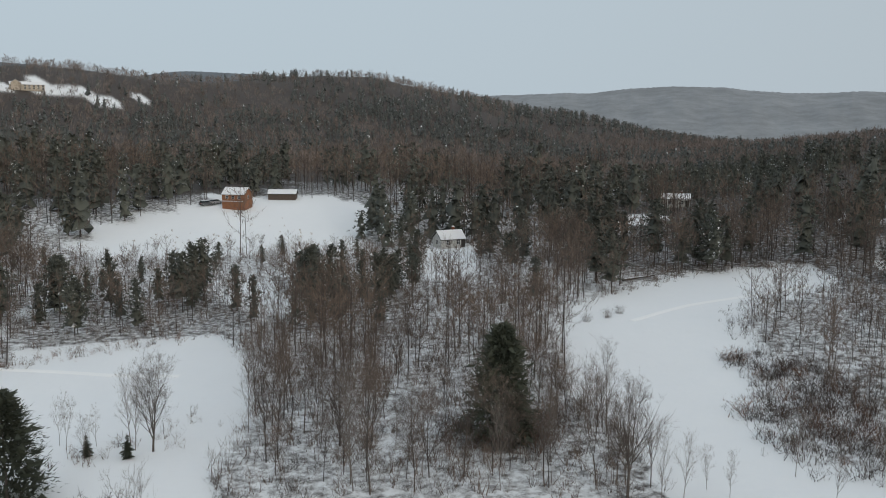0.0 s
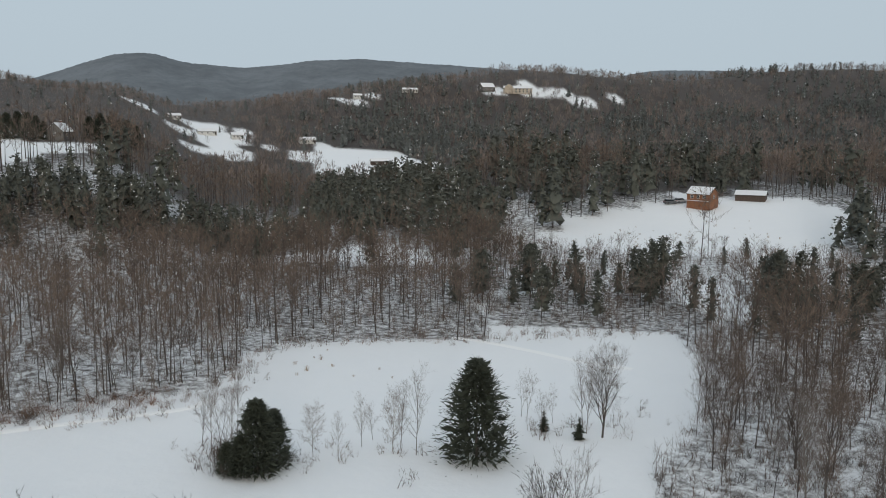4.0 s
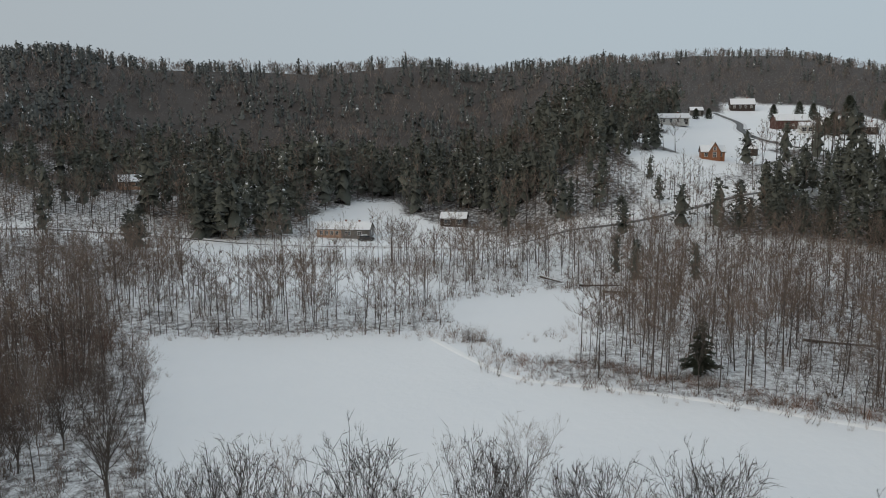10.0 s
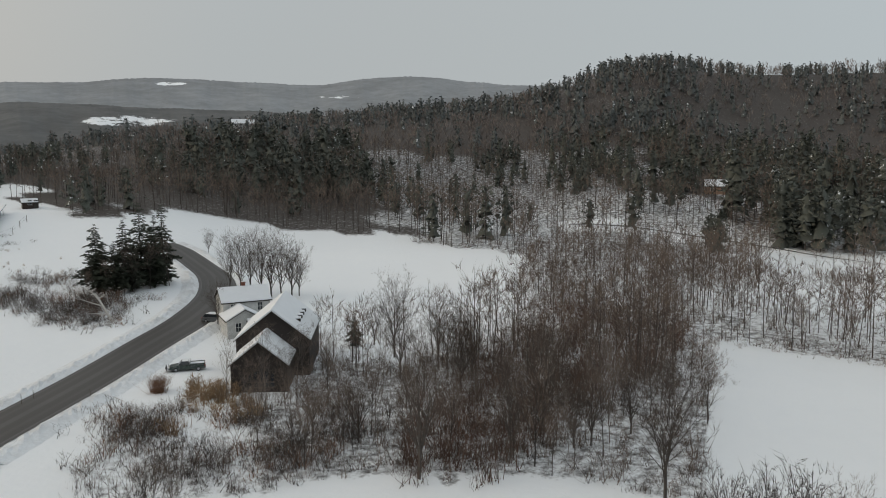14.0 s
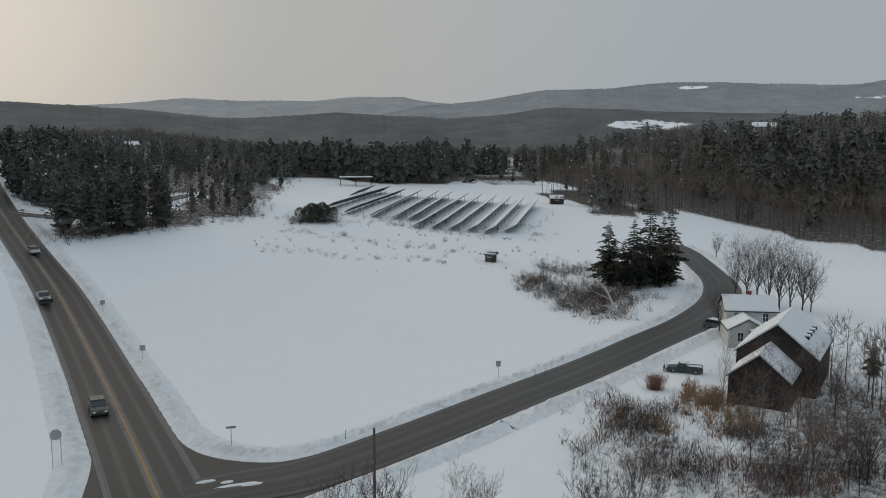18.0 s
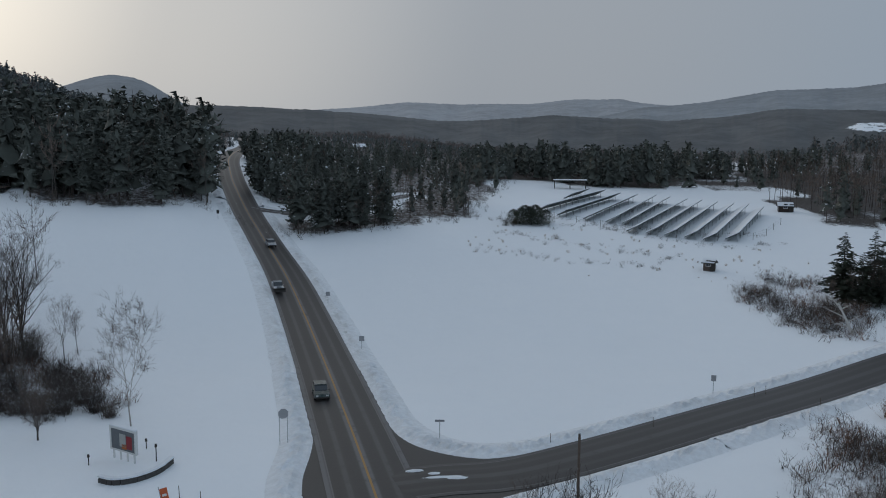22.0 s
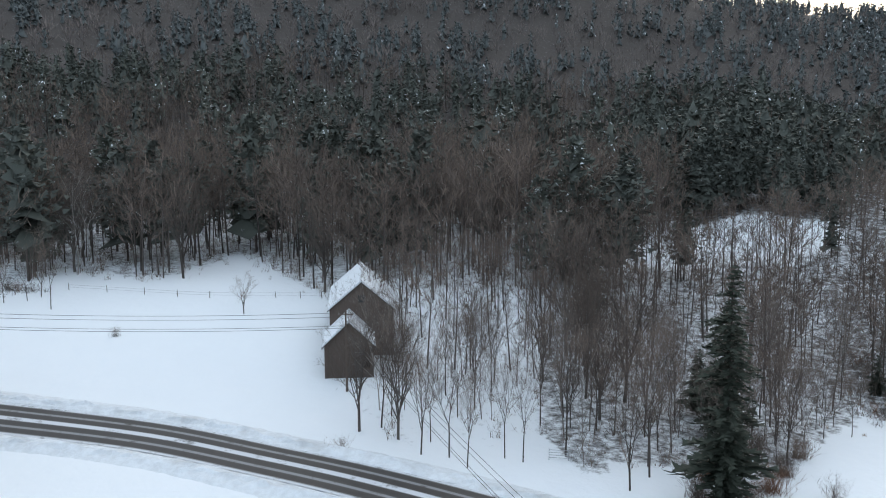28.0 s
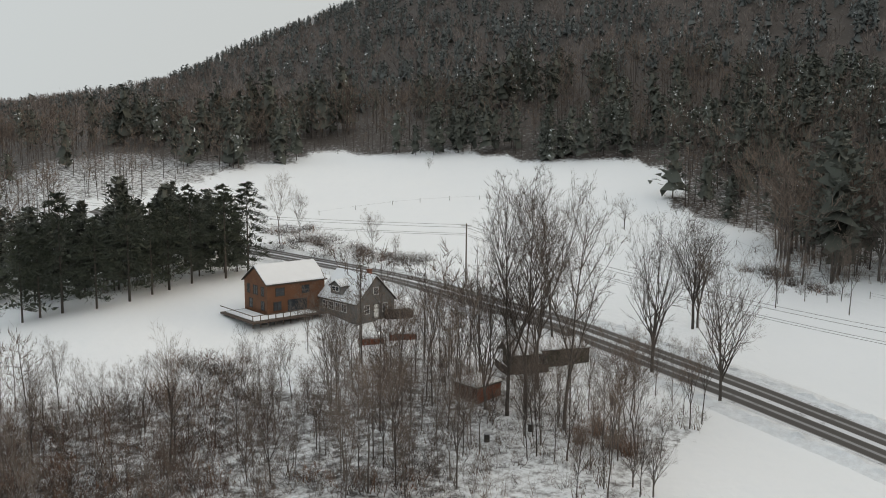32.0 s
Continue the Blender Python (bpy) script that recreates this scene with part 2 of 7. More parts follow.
snow_mat, road_mat, bank_mat = snow_material(), road_material(), bank_material()
bark = bark_material("grey_brown_bark", (0.13, 0.11, 0.098), (0.06, 0.051, 0.046), 0.72, 2.0)
twig = bark_material("brown_twigs", (0.218, 0.168, 0.138), (0.112, 0.088, 0.074), 0.85, 2.0)
# twigs of the far woods, with distance haze mixed into a paler, greyer colour
hazed_twig = bark_material("hazed_brown_twigs", (0.270, 0.228, 0.208), (0.130, 0.110, 0.102), 0.9, 0.3)
maple_bark = bark_material("grey_maple_bark", (0.125, 0.108, 0.096), (0.064, 0.055, 0.049), 0.72, 2.0)
dark_bark = bark_material("dark_wet_bark", (0.070, 0.058, 0.050), (0.040, 0.034, 0.030), 0.8, 2.0)
maple_twig = bark_material("grey_brown_twigs", (0.130, 0.103, 0.086), (0.070, 0.056, 0.048), 0.85, 2.0)
birch = bark_material("pale_birch_bark", (0.46, 0.43, 0.40), (0.30, 0.275, 0.25), 0.5, 2.0)
pale_twig = bark_material("pale_grey_twigs", (0.24, 0.21, 0.19), (0.155, 0.135, 0.12), 0.85, 2.0)
rust = bark_material("rust_brown_stems", (0.26, 0.14, 0.085), (0.15, 0.085, 0.055), 0.9, 2.0)
straw = bark_material("dry_straw", (0.38, 0.27, 0.17), (0.24, 0.165, 0.105), 0.9, 2.0)
needles = needle_material("dark_pine_needles", (0.098, 0.110, 0.078), (0.052, 0.061, 0.046), 0.75, 0.9)
snowy_needles = needle_material("snowy_spruce_needles", (0.134, 0.143, 0.119), (0.089, 0.096, 0.083), 0.5, 0.67, 0.9)
# needles of the far woods, lightened and greyed to carry the haze
hazed_needles = needle_material("hazed_conifer_needles", (0.150, 0.163, 0.158), (0.112, 0.122, 0.120), 0.45, 0.675, 0.5)
roof_snow = plain("roof_snow", (0.82, 0.84, 0.87), 0.8, 0, 0.06, 0.8)
dark_glass = glass_material("window_glass")
white_trim = plain("white_trim", (0.72, 0.72, 0.70), 0.5, 0, 0.12)
dark_trim = plain("dark_trim", (0.05, 0.045, 0.04), 0.6)
brick = plain("chimney_brick", (0.22, 0.09, 0.06), 0.85, 0, 0.4, 6)
steel = plain("galvanised_steel", (0.42, 0.43, 0.45), 0.45, 0.7, 0.2)
pole_wood = plain("weathered_pole_wood", (0.13, 0.10, 0.08), 0.85, 0, 0.35, 4)
rubber = plain("tyre_rubber", (0.02, 0.02, 0.02), 0.85)

# ---- building helpers ----
def mesh_of(name, verts, faces, mats, idx=None, **attrs):
    me = bpy.data.meshes.new(name)
    me.from_pydata(verts, [], faces)
    for m in mats if isinstance(mats, (list, tuple)) else [mats]:
        me.materials.append(m)
    if idx is not None:
        me.polygons.foreach_set("material_index", idx)
    for k, v in attrs.items():
        me.attributes.new(k, "FLOAT", "POINT").data.foreach_set("value", v)
    me.update()
    return me


def triangles(name, verts, tris, mats, idx=None, **attrs):
    """A mesh from arrays of points and triangles, quick for large counts."""
    me = bpy.data.meshes.new(name)
    verts, tris = np.asarray(verts, np.float32), np.asarray(tris, np.int32)
    me.vertices.add(len(verts))
    me.vertices.foreach_set("co", verts.ravel())
    me.loops.add(tris.size)
    me.loops.foreach_set("vertex_index", tris.ravel())
    me.polygons.add(len(tris))
    me.polygons.foreach_set("loop_start", np.arange(0, tris.size, 3, dtype=np.int32))
    for m in mats if isinstance(mats, (list, tuple)) else [mats]:
        me.materials.append(m)
    if idx is not None:
        me.polygons.foreach_set("material_index", np.asarray(idx, np.int32))
    for k, v in attrs.items():
        me.attributes.new(k, "FLOAT", "POINT").data.foreach_set("value", np.asarray(v, np.float32))
    me.update(calc_edges=True)
    me.validate()
    return me


def part(name, bm, material, parent, label=""):
    """Links a bmesh as one mesh object under a thing or a part."""
    me = bpy.data.meshes.new(name)
    bm.to_mesh(me)
    bm.free()
    me.materials.append(material)
    ob = new(name, me)
    ob.parent = parent
    return tagged(ob, label) if label else ob


def thing(name, label, category, spot, turn=0.0, group=""):
    """The empty at the base of a thing; spot is x, y, z."""
    ob = new(name)
    ob.empty_display_size = 0.3
    ob.matrix_basis = pose(*spot, 0, 0, turn)
    return tagged(ob, label, category, group)


def box(bm, x0, y0, z0, x1, y1, z1, bevel=0.0):
    made = bmesh.ops.create_cube(bm, size=1, matrix=Matrix.Translation(((x0 + x1) / 2, (y0 + y1) / 2, (z0 + z1) / 2)) @ Matrix.Diagonal((x1 - x0, y1 - y0, z1 - z0, 1)))
    if bevel:
        bmesh.ops.bevel(bm, geom=list({e for v in made["verts"] for e in v.link_edges}), offset=bevel, segments=1, affect="EDGES")
    return bm


def boxes(*all_of, bevel=0.0):
    bm = bmesh.new()
    for b in all_of:
        box(bm, *b)
    if bevel:
        bmesh.ops.bevel(bm, geom=bm.edges[:], offset=bevel, segments=1, affect="EDGES")
    return bm


def tube(bm, a, b, r0, r1=None, sides=8):
    a, b = Vector(a), Vector(b)
    turn = (b - a).to_track_quat("Z", "Y").to_matrix().to_4x4()
    bmesh.ops.create_cone(bm, cap_ends=True, segments=sides, radius1=r0, radius2=r0 if r1 is None else r1, depth=(b - a).length,
                          matrix=Matrix.Translation((a + b) / 2) @ turn)
    return bm


def prism(points, x0, x1, axis=0):
    """A solid with the outline points, drawn out along an axis from x0 to x1."""
    bm = bmesh.new()
    ends = []
    for x in (x0, x1):
        ends.append([bm.verts.new((x, p[0], p[1]) if axis == 0 else (p[0], x, p[1]) if axis == 1 else (p[0], p[1], x)) for p in points])
    bm.faces.new(ends[0][::-1])
    bm.faces.new(ends[1])
    n = len(points)
    for i in range(n):
        bm.faces.new((ends[0][i], ends[0][(i + 1) % n], ends[1][(i + 1) % n], ends[1][i]))
    bmesh.ops.recalc_face_normals(bm, faces=bm.faces)
    return bm


def on_ground(az, d, dz=0.0):
    x, y = place(az, d)
    return float(x), float(y), float(height(x, y)) + dz


def inside(poly, x, y):
    """Which of the spots lie in a closed line of (bearing, distance)."""
    p = np.array([place(a, d) for a, d in poly])
    x, y = np.asarray(x, float), np.asarray(y, float)
    res = np.zeros(x.shape, bool)
    for (x0, y0), (x1, y1) in zip(p, np.roll(p, -1, 0)):
        cross = (y0 > y) != (y1 > y)
        res ^= cross & (x < (x1 - x0) * (y - y0) / (y1 - y0 + 1e-12) + x0)
    return res


def smooth_line(points, step=2.0):
    """Even spots along a soft curve through plan points."""
    p = np.array(points, float)
    ext = np.vstack([2 * p[0] - p[1], p, 2 * p[-1] - p[-2]])
    out = []
    for i in range(1, len(ext) - 2):
        a, b, c, d = ext[i - 1:i + 3]
        n = max(2, int(np.linalg.norm(c - b) / step))
        u = np.linspace(0, 1, n, endpoint=False)[:, None]
        out.append(0.5 * (2 * b + (c - a) * u + (2 * a - 5 * b + 4 * c - d) * u ** 2 + (3 * b - a - 3 * c + d) * u ** 3))
    return np.vstack([*out, p[-1:]])


def far_from(line, x, y):
    """Distance of spots from a line."""
    best = np.full(np.shape(x), 1e9)
    for i in range(0, len(line)):
        best = np.minimum(best, np.hypot(x - line[i, 0], y - line[i, 1]))
    return best

# ---- the plan: open ground, roads, woods ----
OPEN = [
    [(351.8, 148), (351.1, 171), (347, 192), (344, 208), (338.5, 225), (335.8, 228), (334, 205), (337.6, 191), (340, 168), (338.1, 146), (334.9, 127), (331, 116), (325, 100),
     (330, 78), (343.4, 80), (347.4, 101), (350.9, 116)],
    [(108.5, 80), (108.7, 123), (109.4, 148), (106.2, 148), (96, 145), (86.7, 141), (84.8, 127), (82.9, 119), (65, 112), (48.5, 112), (45.2, 125), (44.9, 134), (37.8, 141),
     (30.7, 140), (16.2, 152), (12.2, 128), (17.8, 111), (21.8, 97), (26.7, 81), (45, 70), (75, 68), (95, 68)],
    [(86.7, 138), (89.4, 168), (84, 180), (80, 187), (75.7, 179), (76.9, 157), (81.2, 140), (84.8, 125)],
    [(138, 112), (134.4, 154), (132, 217), (128.6, 237), (129.3, 272), (138.4, 294), (145.7, 285), (150.8, 262), (154.2, 345), (165, 345), (171.6, 345), (174, 262),
     (176.8, 250), (182, 240), (186.5, 232), (190.9, 244), (196, 241), (201.3, 245), (203.6, 262), (207.5, 268), (206, 225), (199.5, 169), (197.5, 122), (205, 118), (211, 122), (214.4, 100),
     (222, 80), (222, 50), (180, 40), (150, 60), (152, 93), (148, 104), (142, 116)],
    [(134.5, 150), (132.5, 217), (129.2, 237), (129.5, 262), (124, 251), (120.9, 230), (121.6, 190), (121.5, 163), (124.1, 140), (127.3, 133), (131, 134)],
    [(226, 62), (235.6, 85), (243.5, 97), (247, 118), (247.9, 156), (253, 200), (258.5, 176), (263.9, 190), (268.8, 172), (269.7, 230), (275.4, 259), (276.3, 298), (280, 318), (286.3, 327),
     (300.1, 352), (310, 292), (316, 230), (312, 222), (303, 212), (296, 186), (288.5, 160), (275.3, 132), (262, 112), (270.4, 106), (274, 94), (278, 80), (278, 50), (240, 40)],
    [(322, 162), (309.9, 169), (304.8, 186), (301, 175), (306, 150), (311.8, 136), (322, 118)],
    [(25.7, 271), (21.7, 293), (16.1, 313), (15.5, 330), (11.7, 335), (8.7, 325), (4.8, 295), (5.6, 247), (14.7, 245), (21.8, 245)],
    [(75.1, 386), (71.8, 512), (68.7, 572), (63.9, 540), (58.8, 480), (53.9, 378), (59.6, 353), (65, 386), (68.9, 313), (72.6, 288), (73.9, 302)],
    [(40.4, 685), (37.2, 668), (34.5, 660), (32.2, 645), (31.6, 606), (30.0, 580), (30.9, 518), (33.0, 504), (36.1, 518), (38.4, 538), (39.6, 566), (40.6, 590), (40.5, 640)],
    [(38.6, 895), (37.0, 935), (36.4, 935), (36.8, 900), (37.6, 880)], [(34.0, 940), (33.0, 940), (33.0, 965), (34.0, 965)],
    [(28.4, 968), (27.2, 1006), (25.7, 1000), (24.7, 990), (23.2, 971), (22.2, 957), (20.4, 962), (19.1, 958), (20.0, 938), (20.8, 930), (21.4, 948), (23.2, 945), (25.0, 958), (26.8, 948), (27.8, 946)],
    [(50.4, 735), (48.7, 785), (46.8, 772), (44.8, 738), (44.4, 676), (43.0, 640), (44.6, 625), (45.3, 600), (47.2, 622), (48.0, 670), (47.4, 716), (48.9, 731)],
    [(108, 236), (107, 262), (98, 268), (95.5, 300), (93.5, 322), (91, 305), (88.5, 290), (84.5, 258), (83.9, 238), (86.2, 230)],
    [(106, 187), (105.9, 223), (97.7, 218), (88.6, 195), (87.8, 172)],
    [(350, 285), (347, 280), (345.5, 300), (348, 312)],
    [(203, 180), (203, 268), (209.5, 276), (210, 205)],
    [(13, 163), (15.5, 190), (12, 200), (9.5, 165)],
    [(184.2, 445), (186.6, 445), (186.4, 570), (184.4, 570)], [(173.6, 372), (175.4, 372), (175.2, 400), (173.8, 400)],
    [(358.0, 200), (361.2, 200), (361.6, 256), (357.6, 256)],
]
STREET = [place(a, d) for a, d in ((314, 262), (309, 228), (303.6, 205), (298.7, 187), (293.2, 168), (288.5, 154.5), (283, 143), (275.3, 127), (268.1, 115), (259.5, 103), (251.5, 91.5), (243.4, 82.5),
                                   (232, 73), (216, 65), (200, 61), (186, 63), (176, 70))]
HIGHWAY = [place(a, d) for a, d in ((178.6, 66), (180.2, 78), (181.0, 86), (182.4, 104), (184.0, 133), (185.3, 163), (186.55, 194), (188.1, 228), (189.1, 258), (189.8, 300), (190.05, 345), (190.1, 395), (189.7, 458), (188.93, 560), (189.14, 700))]
LANE = [place(a, d) for a, d in ((179.0, 83.5), (175.5, 85), (170.6, 87), (164.2, 95.5), (156.5, 112), (151.4, 127.5), (147, 147), (144.2, 163), (142.5, 182), (142.4, 199), (143.3, 212), (144.8, 229), (145.7, 234))]
CLIMB = [place(a, d) for a, d in ((118.3, 292), (112.9, 284), (106, 270), (102, 260), (97.6, 252), (91.5, 247), (85.1, 243), (80.8, 247), (77.7, 250), (74.5, 257), (70.7, 270), (68, 281), (63, 292))]
DRIVE = [place(a, d) for a, d in ((70.5, 520), (69, 479), (68.8, 438), (67.9, 409), (66.8, 394), (65.7, 382), (64, 372))]
SPUR = [place(a, d) for a, d in ((189.7, 262), (187, 262), (183, 268), (178, 300))]
roads = {"street": (STREET, 3.6, 0.9, 0.0), "highway": (HIGHWAY, 4.2, 0.12, 1.0), "lane": (LANE, 3.6, 0.03, 0.0), "hill_road": (CLIMB, 0.8, 0.35, 0.0), "spur_road": (SPUR, 2.8, 0.3, 0.0), "drive": (DRIVE, 1.5, 0.1, 0.0)}
lines = {k: smooth_line(v[0]) for k, v in roads.items()}

WOODS = [  # bearing from, to, distance from, to, trees a square metre, share of conifers, height, brush
    (348, 374, 79, 152, 0.056, 0.0, 12.5, 0.75), (348, 390, 150, 250, 0.036, 0.08, 14, 0.7), (16, 30, 150, 215, 0.036, 0.25, 12, 0.6), (28, 46, 138, 230, 0.070, 0.01, 12.5, 0.9),
    (44, 62, 112, 215, 0.062, 0.0, 12.5, 0.82), (62, 79, 112, 190, 0.052, 0.01, 12.5, 0.75), (62, 80, 190, 300, 0.032, 0.04, 11, 0.55), (44, 62, 215, 255, 0.045, 0.05, 11, 0.8),
    (40, 68.5, 250, 298, 0.050, 0.9, 10.5, 0.95), (27, 42, 255, 420, 0.028, 0.5, 13, 0.8), (79, 108, 146, 236, 0.038, 0.0, 12, 0.6), (86, 109, 145, 156, 0.035, 0.0, 11, 0.8), (79, 108, 192, 202, 0.03, 0.08, 12, 0.7), (107.5, 128, 84, 150, 0.042, 0.0, 12, 0.8), (108, 136, 150, 268, 0.034, 0.01, 11, 0.8),
    (126, 140, 80, 135, 0.036, 0.0, 10.5, 0.8), (139, 150, 79, 103, 0.006, 0.0, 7, 0.6), (130, 148, 262, 350, 0.064, 0.05, 13, 1.0), (106, 130, 262, 350, 0.060, 0.05, 12, 0.72), (106, 133, 350, 470, 0.050, 0.12, 11, 0.72), (133, 148, 350, 560, 0.040, 0.4, 13, 0.92), (95, 106, 278, 350, 0.04, 0.55, 14, 0.85), (148, 192, 300, 900, 0.02, 0.5, 8, 0.8), (155, 165.5, 345, 900, 0.012, 0.3, 5, 0.6), (159, 173, 345, 460, 0.034, 0.92, 10.5, 0.95), (146, 156, 290, 420, 0.055, 0.35, 11, 1.1), (184, 189, 320, 520, 0.03, 0.85, 11, 0.95), (146, 151, 255, 420, 0.05, 0.09, 13, 1.1), (181, 187.5, 232, 310, 0.055, 0.85, 13, 0.95), (174, 181, 240, 310, 0.050, 0.45, 10, 0.95),
    (188.5, 204, 243, 330, 0.034, 0.6, 19, 0.8), (204, 216, 120, 235, 0.055, 0.0, 14, 0.95), (214, 232, 90, 190, 0.060, 0.04, 16, 0.85), (232, 248, 97, 160, 0.022, 0.0, 16, 0.4),
    (226, 272, 160, 250, 0.036, 0.10, 23, 0.7), (276, 288, 79, 112, 0.030, 0.0, 15, 0.7), (288, 300, 79, 126, 0.050, 0.0, 16, 0.85), (300, 322, 79, 118, 0.044, 0.0, 10, 0.85), (304, 322, 170, 215, 0.02, 0.9, 15, 0.4),
    (12, 30, 335, 900, 0.018, 0.34, 16, 0.95), (3, 27, 195, 246, 0.03, 0.10, 5.5, 0.7), (3, 27, 150, 197, 0.055, 0.26, 9.5, 0.9), (353, 363, 150, 250, 0.034, 0.07, 10, 0.8), (340, 372, 250, 420, 0.024, 0.16, 15, 0.75), (330, 348, 330, 520, 0.024, 0.6, 10, 0.9), (82, 112, 345, 640, 0.021, 0.5, 13, 0.95),
    (108, 118, 470, 700, 0.018, 0.7, 17, 0.9), (118, 150, 555, 800, 0.018, 0.5, 15, 0.9), (214, 290, 250, 320, 0.024, 0.10, 20, 0.95), (214, 290, 320, 470, 0.024, 0.34, 17, 0.95), (282, 330, 350, 900, 0.021, 0.12, 17, 0.9),
    (196, 226, 235, 900, 0.021, 0.62, 18, 0.95), (70, 82, 300, 480, 0.028, 0.4, 12, 0.85), (76, 94, 262, 360, 0.034, 0.5, 14, 0.85), (62, 92, 480, 1000, 0.024, 0.14, 10, 0.9), (44, 62, 480, 1000, 0.026, 0.10, 10, 0.9), (74, 110, 345, 720, 0.026, 0.42, 13, 0.95), (216, 300, 470, 1100, 0.026, 0.42, 17, 0.95), (322, 348, 79, 230, 0.032, 0.01, 9, 0.85), (332, 352, 215, 330, 0.038, 0.12, 13, 0.95),
]


def woods_at(x, y):
    """Trees a square metre, share of conifers, their height and the brush on the ground, spot by spot."""
    raw = x, y
    edge = 0.03 * np.hypot(x, y)
    x, y = x + edge * (np.sin(y / 9.0) + 0.6 * np.sin(x / 4.3 + 1)), y + edge * (np.sin(x / 8.0 + 2) + 0.6 * np.sin(y / 4.9))
    d, az = np.hypot(x, y) / UNIT, np.degrees(np.arctan2(-x, y)) % 360
    lump = np.sin(x / 83 + 2) * np.sin(y / 97 - 1) + np.sin(x / 47 + y / 59) * 0.7 + np.sin((x - y) / 180) * 0.8
    den = np.where(d > 240, 0.017, 0.0)
    con = np.clip(0.17 + 0.32 * lump, 0.02, 0.85)
    tall, brush = np.full(d.shape, 16.0), np.where(d > 240, 0.7 + 0.35 * smooth(300, 480, d), 0.0)
    for a0, a1, d0, d1, n, c, h, b in WOODS:
        k = ((az - a0) % 360 < a1 - a0) & (d > d0) & (d < d1)
        den, con, tall, brush = np.where(k, n, den), np.where(k, c, con), np.where(k, h, tall), np.where(k, b, brush)
    clump = np.sin(x / 23 + 1.7) * np.sin(y / 29 + 0.3) + 0.6 * np.sin(x / 11 - y / 14 + 2) * np.sin(y / 17 + 1)
    con = np.where((d > 240) & (con > 0.1) & (con < 0.8), np.clip(con + 0.75 * clump * np.sqrt(con * (1 - con)), 0.0, 0.95), con)
    lift = 1 + np.where(d > 240, np.where(d > 460, 0.12, 0.28) * np.sin(x / 29 + 1) * np.sin(y / 37 - 0.5) + 0.13 * np.sin(x / 13 + y / 17), 0.0)
    tall = tall * lift * np.where(d > 460, 0.66, 1.0)
    back = 0.6 * smooth(225, 300, d)
    x, y = raw[0] + (x - raw[0]) * back, raw[1] + (y - raw[1]) * back
    hit = np.zeros(d.shape, bool)
    for poly in OPEN:
        hit |= inside(poly, x, y)
    x, y = raw
    for k, line in lines.items():
        hit |= far_from(line[::2], x, y) < roads[k][1] + (np.where(d < 280, 4.5, 1.0) if k not in ("hill_road", "drive") else 2)
    hit |= d < 78
    den, brush = np.where(hit, 0, den), np.where(hit, 0, brush)
    return den, con, tall, brush


MOUNDS = [(148.4, 110, 4), (147, 104, 4.5), (144.9, 107, 2.5), (141.4, 104, 3), (144.6, 90, 4.5), (141.3, 87, 4), (149.8, 95, 3), (137.6, 93, 5), (145.6, 97, 3), (134.5, 100, 5), (135, 108, 4), (121, 108, 4), (119.5, 116, 4), (118, 124, 4), (122.5, 100, 4), (126, 126, 4), (124, 118, 4),
          (154.5, 188, 4.5), (153.6, 180, 6), (151.7, 172, 6), (149.8, 164, 4), (152.5, 199, 4), (150.5, 179, 6), (148.6, 180, 6), (154, 196, 4),
          (200.5, 132, 4), (203, 141, 4), (205, 150, 6), (199, 124, 2.5), (208, 130, 5), (206, 138, 5), (210, 118, 5), (202, 128, 3),
          (297.5, 205, 5), (294.8, 197, 5), (293.2, 191, 4), (299.5, 212, 4), (300.5, 219, 5), (302, 229, 5), (351.5, 103, 4), (354, 97, 5), (357, 94, 6), (338, 132, 6), (335, 120, 8), (333, 104, 9), (336, 112, 7), (340, 140, 4),
          (46.5, 92, 3.5), (45, 89, 2.5), (170, 258, 3), (211.3, 138, 4), (211.7, 127, 3), (207.5, 159, 6), (208.3, 166, 5), (206.9, 146, 5), (204.6, 147, 5), (201.5, 137, 5), (199.2, 133, 4), (204.7, 122, 4), (202.3, 119, 3), (198.4, 121, 3), (319, 107, 6), (317, 98, 6), (319, 92, 7), (313.7, 111, 4), (309, 117, 4), (306, 120, 5), (307.5, 128, 4), (311, 100, 4), (312, 89, 6), (316, 88, 6), (306.6, 96, 3), (299, 86, 4), (295, 84, 4), (267, 176, 4), (270, 190, 4)]


def mounds(x, y):
    """How thick the bramble stands, spot by spot."""
    out = np.zeros(np.shape(x))
    for a, d, r in MOUNDS:
        cx, cy = place(a, d)
        cx, cy = cx + 1.6 * np.sin(y / 2.3 + a) + np.sin(y / 0.9), cy + 1.6 * np.sin(x / 2.7 + d) + np.sin(x / 1.1)
        out = np.maximum(out, np.clip(1.5 - 1.2 * np.hypot(x - cx, y - cy) / (r * UNIT), 0, 1))
    return out


